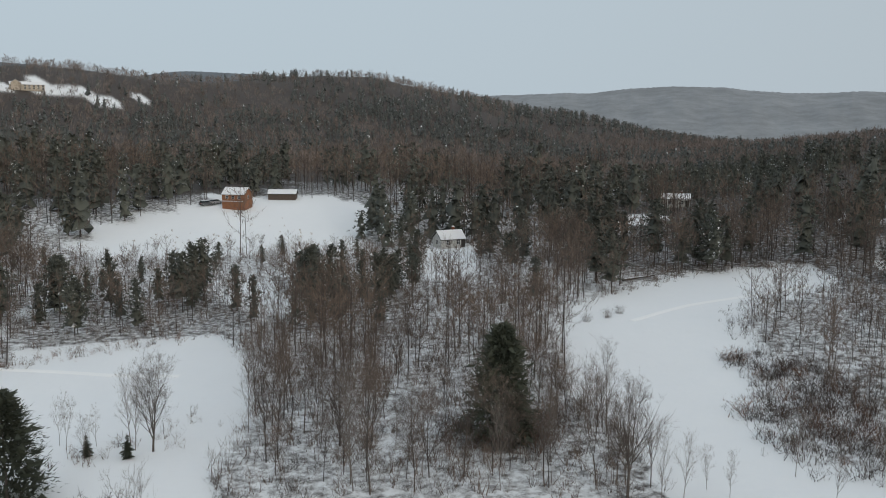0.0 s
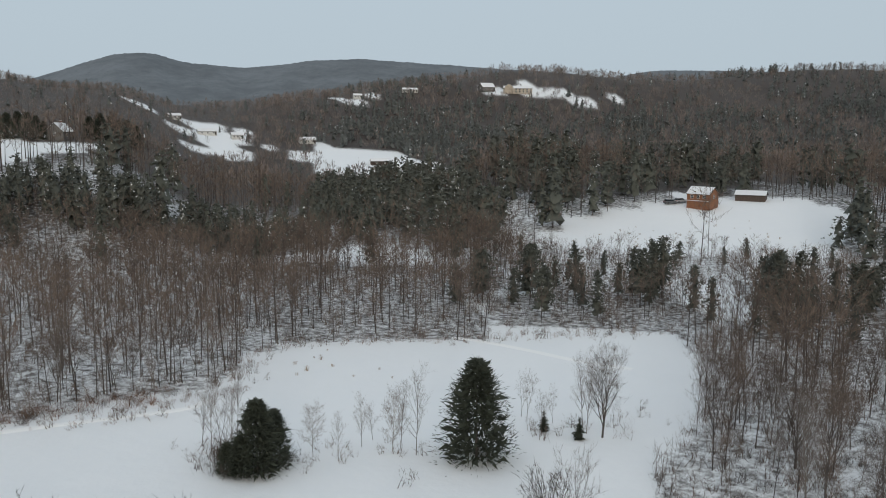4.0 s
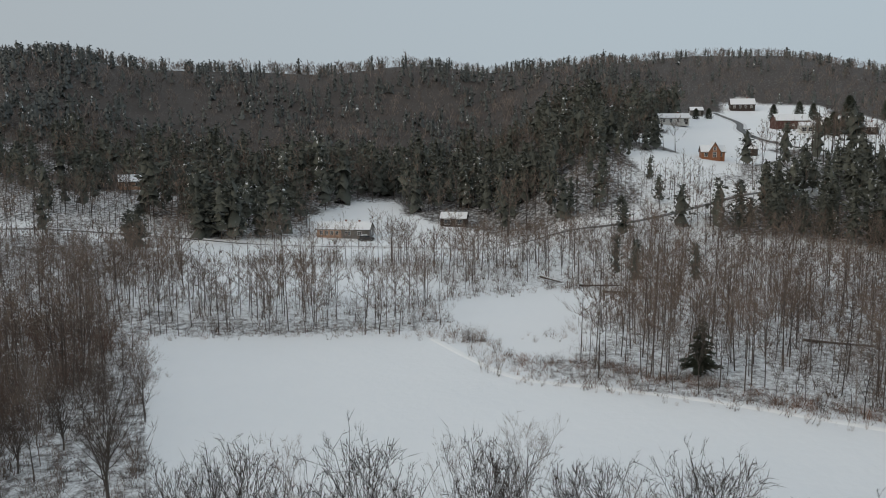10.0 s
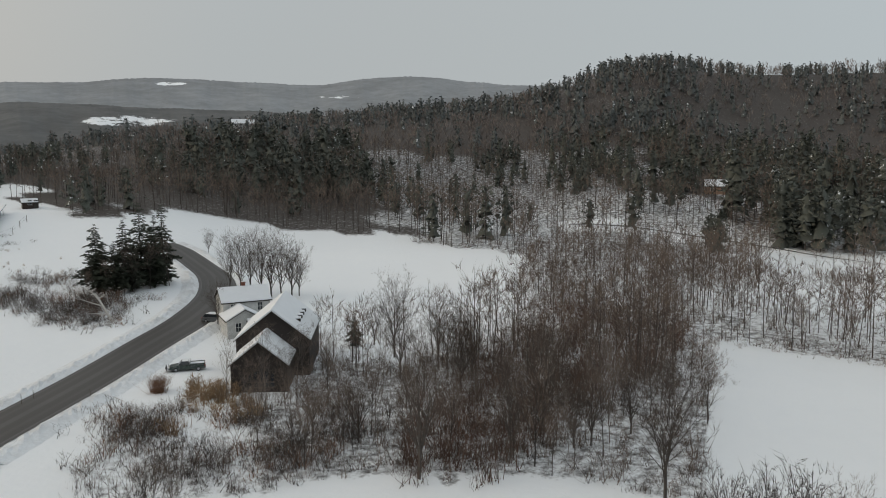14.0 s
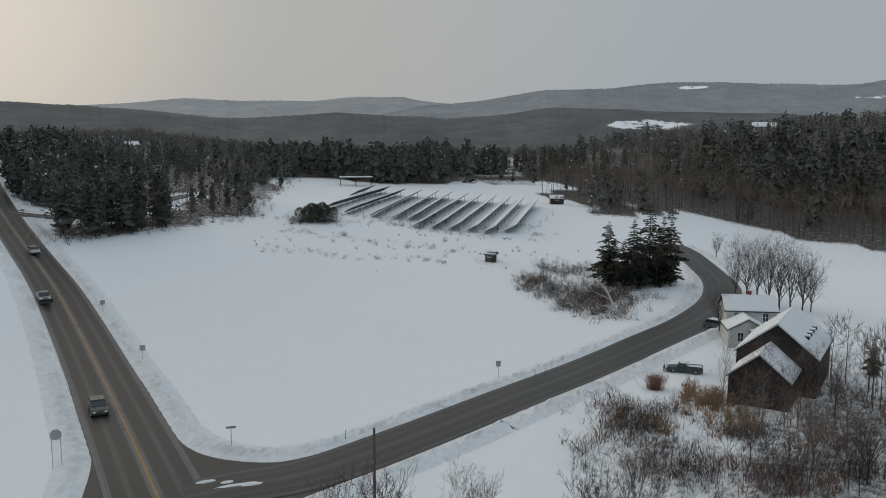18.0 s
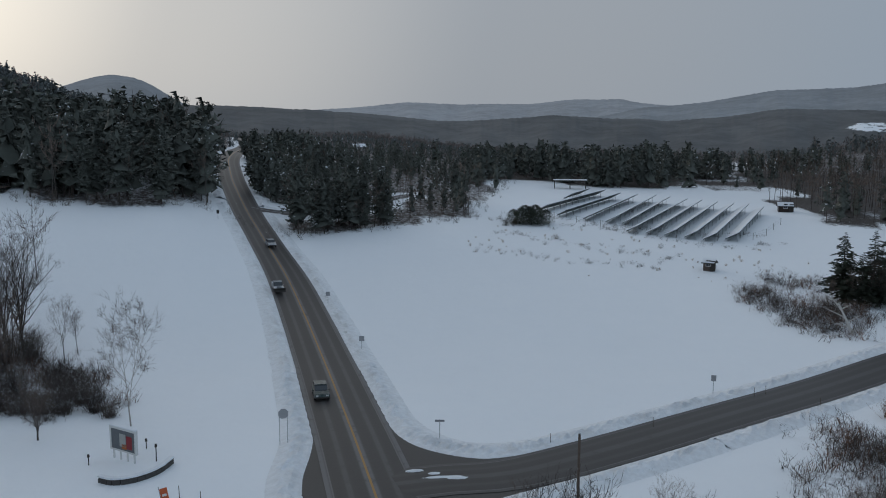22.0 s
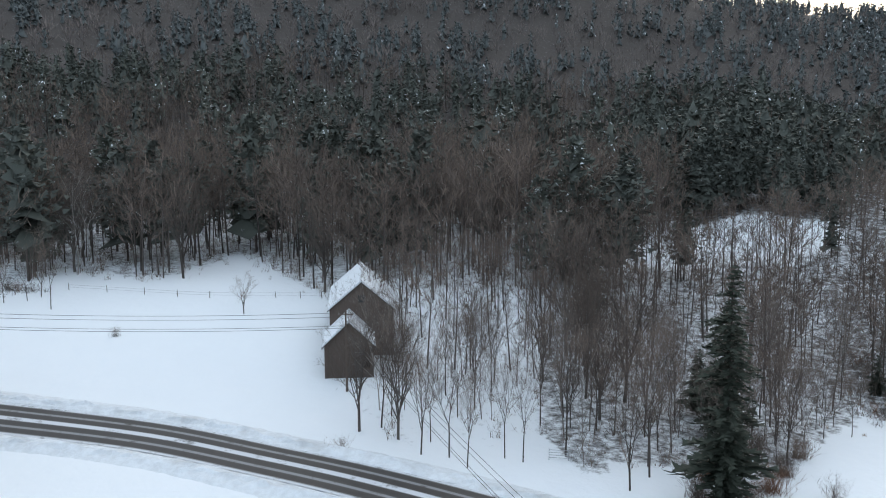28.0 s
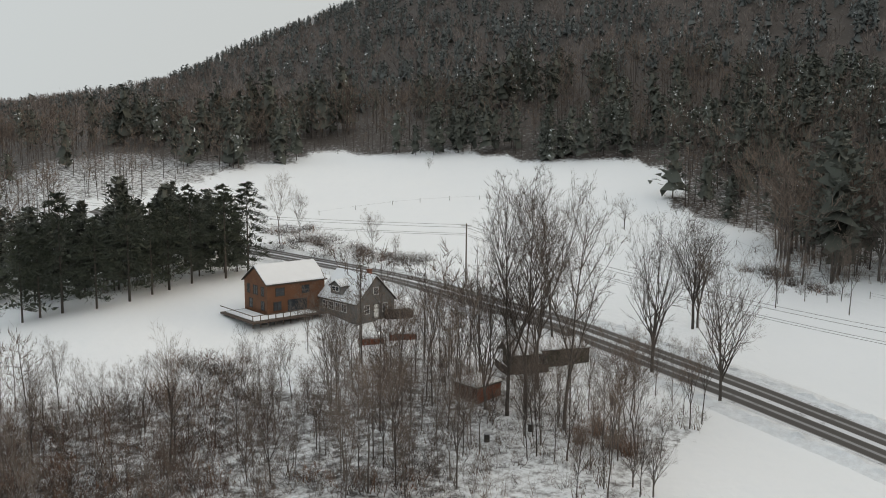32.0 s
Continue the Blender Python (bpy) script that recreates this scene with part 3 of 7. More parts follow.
def land():
    """The one sheet of ground out to the horizon."""
    rings = np.concatenate([[0.0], np.geomspace(18, 5200, 160)])
    n = 420
    a = np.linspace(0, 2 * np.pi, n, endpoint=False)
    x, y = -np.sin(a)[None] * rings[:, None], np.cos(a)[None] * rings[:, None]
    z = height(x, y)
    brush = woods_at(x, y)[3]
    i, j = np.meshgrid(np.arange(len(rings) - 1), np.arange(n), indexing="ij")
    k = (j + 1) % n
    q = [i * n + j, (i + 1) * n + j, (i + 1) * n + k, i * n + k]
    tri = np.concatenate([np.stack([q[0], q[2], q[1]], -1).reshape(-1, 3), np.stack([q[0], q[3], q[2]], -1).reshape(-1, 3)])
    me = triangles("ground", np.stack([x, y, z], -1).reshape(-1, 3), tri, snow_mat, brush=np.maximum(brush * np.interp(np.hypot(x, y), (180, 330), (0.7, 1.0)), mounds(x, y) * 0.5).ravel())
    me.polygons.foreach_set("use_smooth", np.ones(len(me.polygons), bool))
    tagged(new("ground", me), "snow-covered valley floor and wooded hills", "ground", kind="structure")


BANK = [(0.0, 0.0), (0.35, 0.2), (0.8, 0.3), (1.2, 0.5), (1.7, 0.54), (2.2, 0.34), (2.8, 0.12), (3.6, -0.15)]
CORNER, CORNER_REACH = np.array(place(180.2, 90)), 36.0


def sides_of(line):
    t = np.gradient(line, axis=0)
    t /= np.linalg.norm(t, axis=1)[:, None]
    return np.stack([-t[:, 1], t[:, 0]], 1)


def road_strip(key, lift):
    points, half, salt, paint = roads[key]
    line = lines[key]
    nrm = sides_of(line)
    cols = np.linspace(-1, 1, 9)
    v, across = [], []
    for c in cols:
        p = line + nrm * c * half
        z = height(p[:, 0], p[:, 1]) + lift + 0.10 * (1 - c * c)
        v.append(np.column_stack([p, z]))
        across.append(np.full(len(p), c))
    n = len(line)
    v, across = np.concatenate(v), np.concatenate(across)
    faces = [(c * n + i, c * n + i + 1, (c + 1) * n + i + 1, (c + 1) * n + i) for c in range(8) for i in range(n - 1)]
    me = mesh_of(key, v.tolist(), faces, road_mat, across=across, salt=salt * (smooth(222, 236, np.degrees(np.arctan2(-v[:, 0], v[:, 1])) % 360) if key == "street" else np.ones(len(v))), paint=np.full(len(v), paint))
    names = {"street": "two-lane road with wet wheel tracks and slush between them", "highway": "two-lane asphalt road with a worn yellow centre line",
             "lane": "curving asphalt road cleared of snow", "hill_road": "narrow road climbing through the trees", "spur_road": "snowy side road into the pines", "drive": "dark farm drive curving over the snowy hill"}
    tagged(new("road", me), names[key], "road", kind="structure")
    gap = np.concatenate([[0], np.cumsum(np.linalg.norm(np.diff(line, axis=0), axis=1))])
    even = np.arange(0, gap[-1], 0.9 if key not in ("hill_road", "drive") else 2.0)
    line = np.column_stack([np.interp(even, gap, line[:, 0]), np.interp(even, gap, line[:, 1])])
    nrm, n = sides_of(line), len(line)
    rng = np.random.default_rng(n)
    for s in (-1, 1):
        prof = BANK if key not in ("hill_road", "drive") else [(0, 0), (0.3, 0.25), (0.8, 0.25), (1.6, -0.1)]
        keep = np.hypot(line[:, 0] - CORNER[0], line[:, 1] - CORNER[1]) > CORNER_REACH - 3
        for o in lines:
            if o != key:
                keep &= far_from(lines[o], line[:, 0] + nrm[:, 0] * s * half, line[:, 1] + nrm[:, 1] * s * half) > roads[o][1] + 1.0
        v, dirt = [], []
        for w, h in prof:
            p = line + nrm * (s * (half - 0.1 + w + rng.normal(0, 0.07, n))[:, None])
            lump = 0.9 + 0.12 * np.sin(even / 3.1 + s) + rng.normal(0, 0.22 if 0.5 < w < 2.6 else 0.05, n)
            v.append(np.column_stack([p, height(p[:, 0], p[:, 1]) + 0.06 + h * lump]))
            dirt.append(np.full(n, max(0.0, 1 - abs(w - 1.2) / 1.3)))
        m = len(prof)
        faces = [((c * n + i), (c * n + i + 1), ((c + 1) * n + i + 1), ((c + 1) * n + i))[::s] for c in range(m - 1) for i in range(n - 1) if keep[i] and keep[i + 1]]
        me = mesh_of("snow_bank", np.concatenate(v).tolist(), faces, bank_mat, dirt=np.concatenate(dirt))
        tagged(new("snow_bank", me), "bank of ploughed snow along the road", "snow bank", kind="structure")


def corner():
    """The rounded junction of the roads and the banks that follow it."""
    step = 0.45
    g = np.arange(-CORNER_REACH, CORNER_REACH + step, step)
    x, y = np.meshgrid(CORNER[0] + g, CORNER[1] + g, indexing="ij")
    a = far_from(smooth_line(HIGHWAY, 0.6)[16:160], x, y) - roads["highway"][1]
    b = far_from(smooth_line(LANE, 0.6)[:160], x, y) - roads["lane"][1]
    k = 13.0
    away = np.minimum(a, b) - np.maximum(k - np.abs(a - b), 0) ** 2 / k / 4
    away = np.minimum(away, far_from(smooth_line(STREET, 0.6)[-160:], x, y) - roads["street"][1])
    w, h = [-1.5] + [p[0] for p in BANK], [-0.5] + [p[1] for p in BANK]
    rng = np.random.default_rng(3)
    lump = 0.9 + rng.normal(0, 1, x.shape) * np.where((away > 0.5) & (away < 2.6), 0.22, 0.04)
    z = height(x, y) + 0.06 + np.interp(away, w, h) * lump
    flat = height(x, y) + 0.11
    n = len(g)
    near = np.hypot(x - CORNER[0], y - CORNER[1]) < CORNER_REACH
    i, j = np.meshgrid(np.arange(n - 1), np.arange(n - 1), indexing="ij")
    q = np.stack([i * n + j, (i + 1) * n + j, (i + 1) * n + j + 1, i * n + j + 1], -1).reshape(-1, 4)
    af, nf = away.ravel()[q], near.ravel()[q].all(1)
    v = np.stack([x, y, z], -1).reshape(-1, 3)
    me = mesh_of("snow_bank", v.tolist(), q[nf & (af.max(1) > -0.8) & (af.min(1) < BANK[-1][0])].tolist(), bank_mat, dirt=np.clip(1 - np.abs(away.ravel() - 1.2) / 1.3, 0, 1))
    tagged(new("snow_bank", me), "lumpy bank of ploughed snow rounding the junction", "snow bank", kind="structure")
    v[:, 2] = flat.ravel()
    me = mesh_of("junction", v.tolist(), q[nf & (af.min(1) < 0.5)].tolist(), road_mat, across=np.full(n * n, 0.55), salt=np.zeros(n * n), paint=np.zeros(n * n))
    tagged(new("junction", me), "dark asphalt junction of two roads", "road", kind="structure")


def range_of_hills(name, d, line, material, label, fields=(), rough=0.012):
    """A far range: line is its crest as (bearing, rise in degrees over the eye), fields the snowy clearings as bearings and rises from, to."""
    a = np.arange(line[0][0], line[-1][0], 0.12)
    rng = np.random.default_rng(int(d) + len(line))

    def soft(size, n):
        return np.convolve(rng.normal(0, size, len(a) + 60), np.hanning(n) / np.hanning(n).sum(), "same")[30:-30]

    el = np.interp(a, [p[0] for p in line], [p[1] for p in line])
    el = np.convolve(np.pad(el, 8, "edge"), np.hanning(17) / np.hanning(17).sum(), "same")[8:-8] + soft(0.10, 31) + rng.normal(0, rough, len(a))
    top = EYE + np.tan(np.radians(el)) * d * UNIT
    rows, steps = [], 30
    for k in range(steps + 1):
        f = k / steps
        x, y = place(a, d * (0.66 + 0.34 * f))
        z = -12 + (top + 12) * f ** 0.85 + d * 0.004 * f * (1 - f) * (np.sin(a * 1.3 + 5 * f) + 0.6 * np.sin(a * 2.9 - 9 * f + 1))
        rows.append(np.column_stack([x, y, z]))
    n = len(a)
    i, j = np.meshgrid(np.arange(steps), np.arange(n - 1), indexing="ij")
    q = np.stack([(i + 1) * n + j, (i + 1) * n + j + 1, i * n + j + 1, i * n + j], -1).reshape(-1, 4)
    v = np.concatenate(rows)
    az, rise = np.degrees(np.arctan2(-v[:, 0], v[:, 1])), np.degrees(np.arctan2(v[:, 2] - EYE, np.hypot(v[:, 0], v[:, 1])))
    field = np.zeros(len(v))
    for a0, a1, e0, e1 in fields:
        u, w = ((az - a0 + 180) % 360 - 180) / (a1 - a0), (rise - e0) / (e1 - e0)
        field = np.maximum(field, np.clip(1.0 - 0.8 * ((2 * u - 1) ** 2 + (2 * w - 1) ** 2), 0, 0.7))
    me = mesh_of(name, v.tolist(), q.tolist(), material, field=field)
    me.polygons.foreach_set("use_smooth", np.ones(len(me.polygons), bool))
    tagged(new(name, me), label, "hills", kind="structure")


land()
for lift, key in zip((0.16, 0.15, 0.155, 0.12, 0.13, 0.125), roads):
    road_strip(key, lift)
corner()
# the farther the range, the more haze in its colour and glow
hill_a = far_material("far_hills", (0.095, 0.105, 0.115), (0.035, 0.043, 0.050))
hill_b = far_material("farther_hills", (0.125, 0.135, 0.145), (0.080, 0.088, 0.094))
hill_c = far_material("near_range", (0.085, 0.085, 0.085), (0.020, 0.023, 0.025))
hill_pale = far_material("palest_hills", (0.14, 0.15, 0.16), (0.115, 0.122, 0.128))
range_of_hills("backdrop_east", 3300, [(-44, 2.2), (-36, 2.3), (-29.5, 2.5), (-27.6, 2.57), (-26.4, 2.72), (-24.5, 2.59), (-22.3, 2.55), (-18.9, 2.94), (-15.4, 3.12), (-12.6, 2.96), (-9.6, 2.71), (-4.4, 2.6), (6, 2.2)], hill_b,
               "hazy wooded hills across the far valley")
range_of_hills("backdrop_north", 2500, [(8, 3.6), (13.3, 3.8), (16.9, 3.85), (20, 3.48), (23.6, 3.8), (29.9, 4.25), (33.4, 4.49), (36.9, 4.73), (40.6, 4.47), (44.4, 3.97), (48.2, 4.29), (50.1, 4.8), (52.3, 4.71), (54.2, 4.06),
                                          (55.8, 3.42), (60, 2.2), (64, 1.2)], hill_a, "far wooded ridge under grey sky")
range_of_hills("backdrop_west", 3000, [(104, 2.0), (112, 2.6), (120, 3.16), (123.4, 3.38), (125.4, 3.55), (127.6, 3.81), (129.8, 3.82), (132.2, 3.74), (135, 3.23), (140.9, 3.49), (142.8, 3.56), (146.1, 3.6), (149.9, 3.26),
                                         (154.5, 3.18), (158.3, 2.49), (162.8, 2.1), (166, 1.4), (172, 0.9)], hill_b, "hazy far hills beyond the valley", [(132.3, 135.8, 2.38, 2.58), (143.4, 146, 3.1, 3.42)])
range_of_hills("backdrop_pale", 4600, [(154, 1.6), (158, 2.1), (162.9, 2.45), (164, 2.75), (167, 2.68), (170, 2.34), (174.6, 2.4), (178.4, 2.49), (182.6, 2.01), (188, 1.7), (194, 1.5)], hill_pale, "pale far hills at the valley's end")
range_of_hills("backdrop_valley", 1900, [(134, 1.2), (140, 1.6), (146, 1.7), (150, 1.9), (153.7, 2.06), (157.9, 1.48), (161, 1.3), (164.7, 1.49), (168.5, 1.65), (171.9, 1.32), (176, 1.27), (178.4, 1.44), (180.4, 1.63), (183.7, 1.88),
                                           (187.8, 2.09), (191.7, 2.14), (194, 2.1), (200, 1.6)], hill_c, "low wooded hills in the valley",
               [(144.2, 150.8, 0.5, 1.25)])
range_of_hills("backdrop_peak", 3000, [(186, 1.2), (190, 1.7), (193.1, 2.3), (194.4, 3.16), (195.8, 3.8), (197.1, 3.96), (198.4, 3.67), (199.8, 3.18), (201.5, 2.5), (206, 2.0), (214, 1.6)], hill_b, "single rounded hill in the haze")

# ---- trees ----
def grow(seed, tall, clear=0.3, wide=0.3, leaders=1, limbs=14, subs=6, ters=5, twigs=4, low=58.0, high=24.0, girth=0.012, wild=0.10, droop=0.0):
    """A bare tree with a rounded crown: stems, limbs, branches, shoots and twigs, each as points, thickness, level, parent and joint."""
    g = np.random.default_rng(seed)
    out = []

    def unit(w):
        return w / (np.linalg.norm(w) + 1e-9)

    def line(p, way, length, n, bend, rise):
        pts, w = [np.array(p, float)], unit(np.array(way, float))
        for i in range(n):
            w = unit(w + g.normal(0, bend, 3) + np.array([0, 0, rise]))
            pts.append(pts[-1] + w * length / n)
        return pts, w

    def add(pts, r, end, level, parent, joint):
        n = len(pts) - 1
        out.append((pts, [r + (end - r) * i / n for i in range(n + 1)], level, parent, joint))
        return len(out) - 1

    def spot_on(pts, f):
        n = len(pts) - 1
        i = min(int(f * n), n - 1)
        return pts[i] + (pts[i + 1] - pts[i]) * (f * n - i), unit(pts[i + 1] - pts[i]), i

    def aside(w, tilt):
        s = g.normal(0, 1, 3)
        s = unit(s - s.dot(w) * w)
        return w * math.cos(tilt) + s * math.sin(tilt)

    r0 = tall * girth
    stems = []
    if leaders == 1:
        pts, w = line((0, 0, 0), (g.normal(0, 0.03), g.normal(0, 0.03), 1), tall * 0.95, 16, 0.024, 0.015)
        me = add(pts, r0, r0 * 0.12, 0, -1, 0)
        stems.append((pts, r0, me, clear))
    else:
        pts, w = line((0, 0, 0), (g.normal(0, 0.03), g.normal(0, 0.03), 1), tall * clear, 4, 0.03, 0.02)
        me = add(pts, r0, r0 * 0.8, 0, -1, 0)
        turn = g.random() * 6.28
        for k in range(leaders):
            lean = math.radians(3 + 25 * (k + g.random()) / leaders)
            h = turn + 2.4 * k + g.normal(0, 0.3)
            way = np.array([math.cos(h) * math.sin(lean), math.sin(h) * math.sin(lean), math.cos(lean)])
            j = 4 if k < 2 else 3 + int(g.integers(2))
            q = pts[j]
            p2, _ = line(q, way, tall * (0.97 - clear) * g.uniform(0.86, 1.04) * (1 - 0.34 * k / leaders), 11, 0.03, 0.035)
            r = r0 * g.uniform(0.42, 0.62)
            stems.append((p2, r, add(p2, r, r * 0.15, 0, me, j), 0.12))
    per = max(5, int(round(limbs / len(stems))))
    for pts, r, me, start in stems:
        turn = g.random() * 6.28
        for k in range(per):
            f = start + (0.98 - start) * (k + g.uniform(0.1, 0.9)) / per
            j = min(int(round(f * (len(pts) - 1))), len(pts) - 2)
            q, w = pts[j], unit(pts[j + 1] - pts[j])
            e = q[2] / tall
            c = clear * 0.85
            u = min(max((e - c) / (1 - c), 0), 1)
            reach = tall * wide * max(0.16, math.sqrt(max(0.0, 1 - ((u - 0.33) / 0.72) ** 2))) * g.uniform(0.7, 1.15) * (1.0 if leaders == 1 else 0.74)
            turn += 2.4 + g.normal(0, 0.4)
            a = math.radians(low + (high - low) * u + g.normal(0, 6))
            way = np.array([math.cos(turn) * math.sin(a), math.sin(turn) * math.sin(a), math.cos(a)]) + w * 0.25
            size = reach / max(math.sin(a), 0.5)
            lp, _ = line(q, way, size, 4, wild * 0.6, 0.05 - droop)
            lr = r * (1 - 0.85 * f) * 0.6 + tall * 0.0006
            li = add(lp, lr, lr * 0.25, 1, me, j)
            for k2 in range(max(2, int(round(subs * (0.6 + 0.5 * reach / (tall * wide)))))):
                f2 = g.uniform(0.18, 1.0)
                q2, w2, j2 = spot_on(lp, f2)
                s2 = size * (0.52 - 0.30 * f2) * g.uniform(0.7, 1.3)
                bp, _ = line(q2, aside(w2, math.radians(g.uniform(25, 55))) + np.array([0, 0, 0.15 - droop]), s2, 2, wild, 0.08 - droop)
                bi = add(bp, lr * 0.36, lr * 0.15, 2, li, j2)
                for k3 in range(ters):
                    q3, w3, _ = spot_on(bp, g.uniform(0.15, 1.0))
                    s3 = s2 * g.uniform(0.35, 0.7)
                    tp, w4 = line(q3, aside(w3, math.radians(g.uniform(20, 50))) + np.array([0, 0, 0.12 - droop]), s3, 1, wild, 0.05 - droop)
                    add(tp, lr * 0.22, lr * 0.1, 3, bi, 0)
                    for k4 in range(twigs):
                        q4, _, _ = spot_on(tp, g.uniform(0.1, 1.0))
                        xp, _ = line(q4, aside(w4, math.radians(g.uniform(15, 50))) + np.array([0, 0, 0.1 - droop]), s3 * g.uniform(0.5, 0.95), 1, wild, 0.0)
                        add(xp, 0.0, 0.0, 9, bi, 0)
    top = max(p[2] for l in out for p in l[0])
    return [([p * (tall / top) for p in l[0]], *l[1:]) for l in out]


def fuzz(seed, tall, clear, wide, limbs, twigs, thin, stem=0.13):
    """A bare tree some way off: a stem, a few limbs and a rounded crown of twigs that follow the limbs."""
    g = np.random.default_rng(seed)
    v, t, m = [], [], []

    def sliver(a, b, w, mark):
        s = np.cross(b - a, g.normal(0, 1, 3))
        s *= w / (np.linalg.norm(s) + 1e-9)
        o = len(v)
        v.extend((a - s, a + s, b))
        t.append((o, o + 1, o + 2))
        m.append(mark)

    bend = g.normal(0, 0.02 * tall, 2)
    mid, top = np.array([bend[0], bend[1], tall * 0.5]), np.array([bend[0] * 1.5, bend[1] * 1.5, tall * 0.93])
    rings = [(np.zeros(3), stem), (mid, stem * 0.6), (top, stem * 0.15)]
    for p, r in rings:
        v.extend(p + np.array([math.cos(k * 2.094) * r, math.sin(k * 2.094) * r, 0]) for k in range(3))
    for i in range(2):
        for k in range(3):
            a, b, c, d = i * 3 + k, i * 3 + (k + 1) % 3, i * 3 + 3 + (k + 1) % 3, i * 3 + 3 + k
            t.extend(((a, b, c), (a, c, d)))
            m.extend((0, 0))
    ways = [(mid * 0.5, mid), (mid, top)]
    turn = g.random() * 6.28
    for k in range(limbs):
        f = clear + (0.8 - clear) * (k + g.random()) / limbs
        q = mid * (f / 0.5) if f < 0.5 else mid + (top - mid) * ((f - 0.5) / 0.43)
        turn += 2.4 + g.normal(0, 0.5)
        u = (f - clear) / (1 - clear)
        rise = tall * (g.uniform(0.86, 1.0) - f) * (0.55 + 0.45 * u) * g.uniform(0.6, 1.0)
        reach = tall * wide * g.uniform(0.45, 1.05) * (1 - 0.45 * u)
        end = q + np.array([math.cos(turn) * reach, math.sin(turn) * reach, max(rise, reach * 0.6)])
        knee = q + (end - q) * 0.5 + np.array([math.cos(turn), math.sin(turn), -0.8]) * reach * 0.12
        ways.extend(((q, knee), (knee, end)))
        sliver(q, knee, stem * 0.36 * (1.1 - 0.6 * u), 0)
        sliver(knee, end, stem * 0.22 * (1.1 - 0.6 * u), 0)
    for k in range(twigs):
        q, end = ways[g.integers(1, len(ways))]
        f = 0.1 + 0.95 * g.random()
        a = q + (end - q) * f + g.normal(0, 0.012 * tall, 3)
        w = (end - q) / np.linalg.norm(end - q) + g.normal(0, 0.5, 3) + np.array([0, 0, 0.45])
        b = a + w / np.linalg.norm(w) * tall * g.uniform(0.05, 0.13)
        sliver(a, b, thin * g.uniform(0.7, 1.3), 1)
    return np.array(v), np.array(t), np.array(m)


def pine_cloud(seed, tall, pads, each, leaf, wide, bare=0.1, full=0.55, slim=0.5, flat=0.35, ragged=(0.68, 1.12)):
    """A conifer of ragged pads of needles round its stem: points and triangles."""
    rng = np.random.default_rng(seed)
    v, t = [], []
    for i in range(pads):
        f = ((i + rng.random()) / pads) ** 0.85
        reach = tall * wide * ((1 - f) ** full) * min(1.0, 0.62 + 2.2 * f) * rng.uniform(*ragged) + tall * 0.01
        g = i * 2.4 + rng.normal(0, 0.5)
        out = np.array([math.cos(g), math.sin(g), 0.0])
        for k in range(each):
            e = math.sqrt(rng.random())
            side = np.array([-out[1], out[0], 0.0]) * rng.normal(0, reach * 0.22 * e + 0.015 * tall)
            c = out * reach * e * 0.95 + side + np.array([0, 0, tall * (bare + (0.99 - bare) * f) - reach * 0.22 * e ** 2 + rng.normal(0, reach * flat * 0.3)])
            way = out * rng.uniform(0.3, 1.0) + side / (reach + 0.1) + np.array([0, 0, rng.uniform(-0.35, 0.65)])
            way /= np.linalg.norm(way)
            s = np.cross(way, rng.normal(0, 1, 3) + np.array([0, 0, 1.6]))
            s *= leaf * slim * rng.uniform(0.6, 1.3) / (np.linalg.norm(s) + 1e-9)
            o, L = len(v), leaf * rng.uniform(0.7, 1.4)
            v += [c - way * L * 0.6 - s * 0.6, c - way * L * 0.3 + s, c + way * L]
            t.append((o, o + 1, o + 2))
    v = np.array(v)
    v[:, 2] = np.maximum(v[:, 2], 0.02)
    return v, np.array(t)


def sticks_mesh(limbs, thin=0.012, tube_level=1):
    """Points, triangles and a thick/thin mark: three-sided limbs that start on a ring of their parents, and slivers for twigs."""
    v, t, m = [], [], []
    rings = {}
    for me, (pts, rad, level, parent, joint) in enumerate(limbs):
        w = pts[-1] - pts[0]
        w = w / (np.linalg.norm(w) + 1e-9)
        s = np.cross(w, (0.3, 0.8, 0.2))
        s /= np.linalg.norm(s) + 1e-9
        u = np.cross(w, s)
        if level <= tube_level:
            mine = []
            for p, r in zip(pts, rad):
                o = len(v)
                for k in range(3):
                    g = 2.094 * k
                    v.append(p + (s * math.cos(g) + u * math.sin(g)) * max(r, thin))
                mine.append([o, o + 1, o + 2])
            if parent in rings:
                mine[0][0] = rings[parent][joint][0]
            rings[me] = mine
            for a, b in zip(mine, mine[1:]):
                for k in range(3):
                    k2 = (k + 1) % 3
                    t += [(a[k], a[k2], b[k2]), (a[k], b[k2], b[k])]
                    m += [0, 0]
        else:
            for i in range(len(pts) - 1):
                o = len(v)
                r = min(max(rad[i], thin), thin * 2.0)
                q = s if me % 2 else u
                v += [pts[i] - q * r, pts[i] + q * r, pts[i + 1] + q * r * 0.4]
                t.append((o, o + 1, o + 2))
                m.append(1)
    return np.array(v), np.array(t), np.array(m)


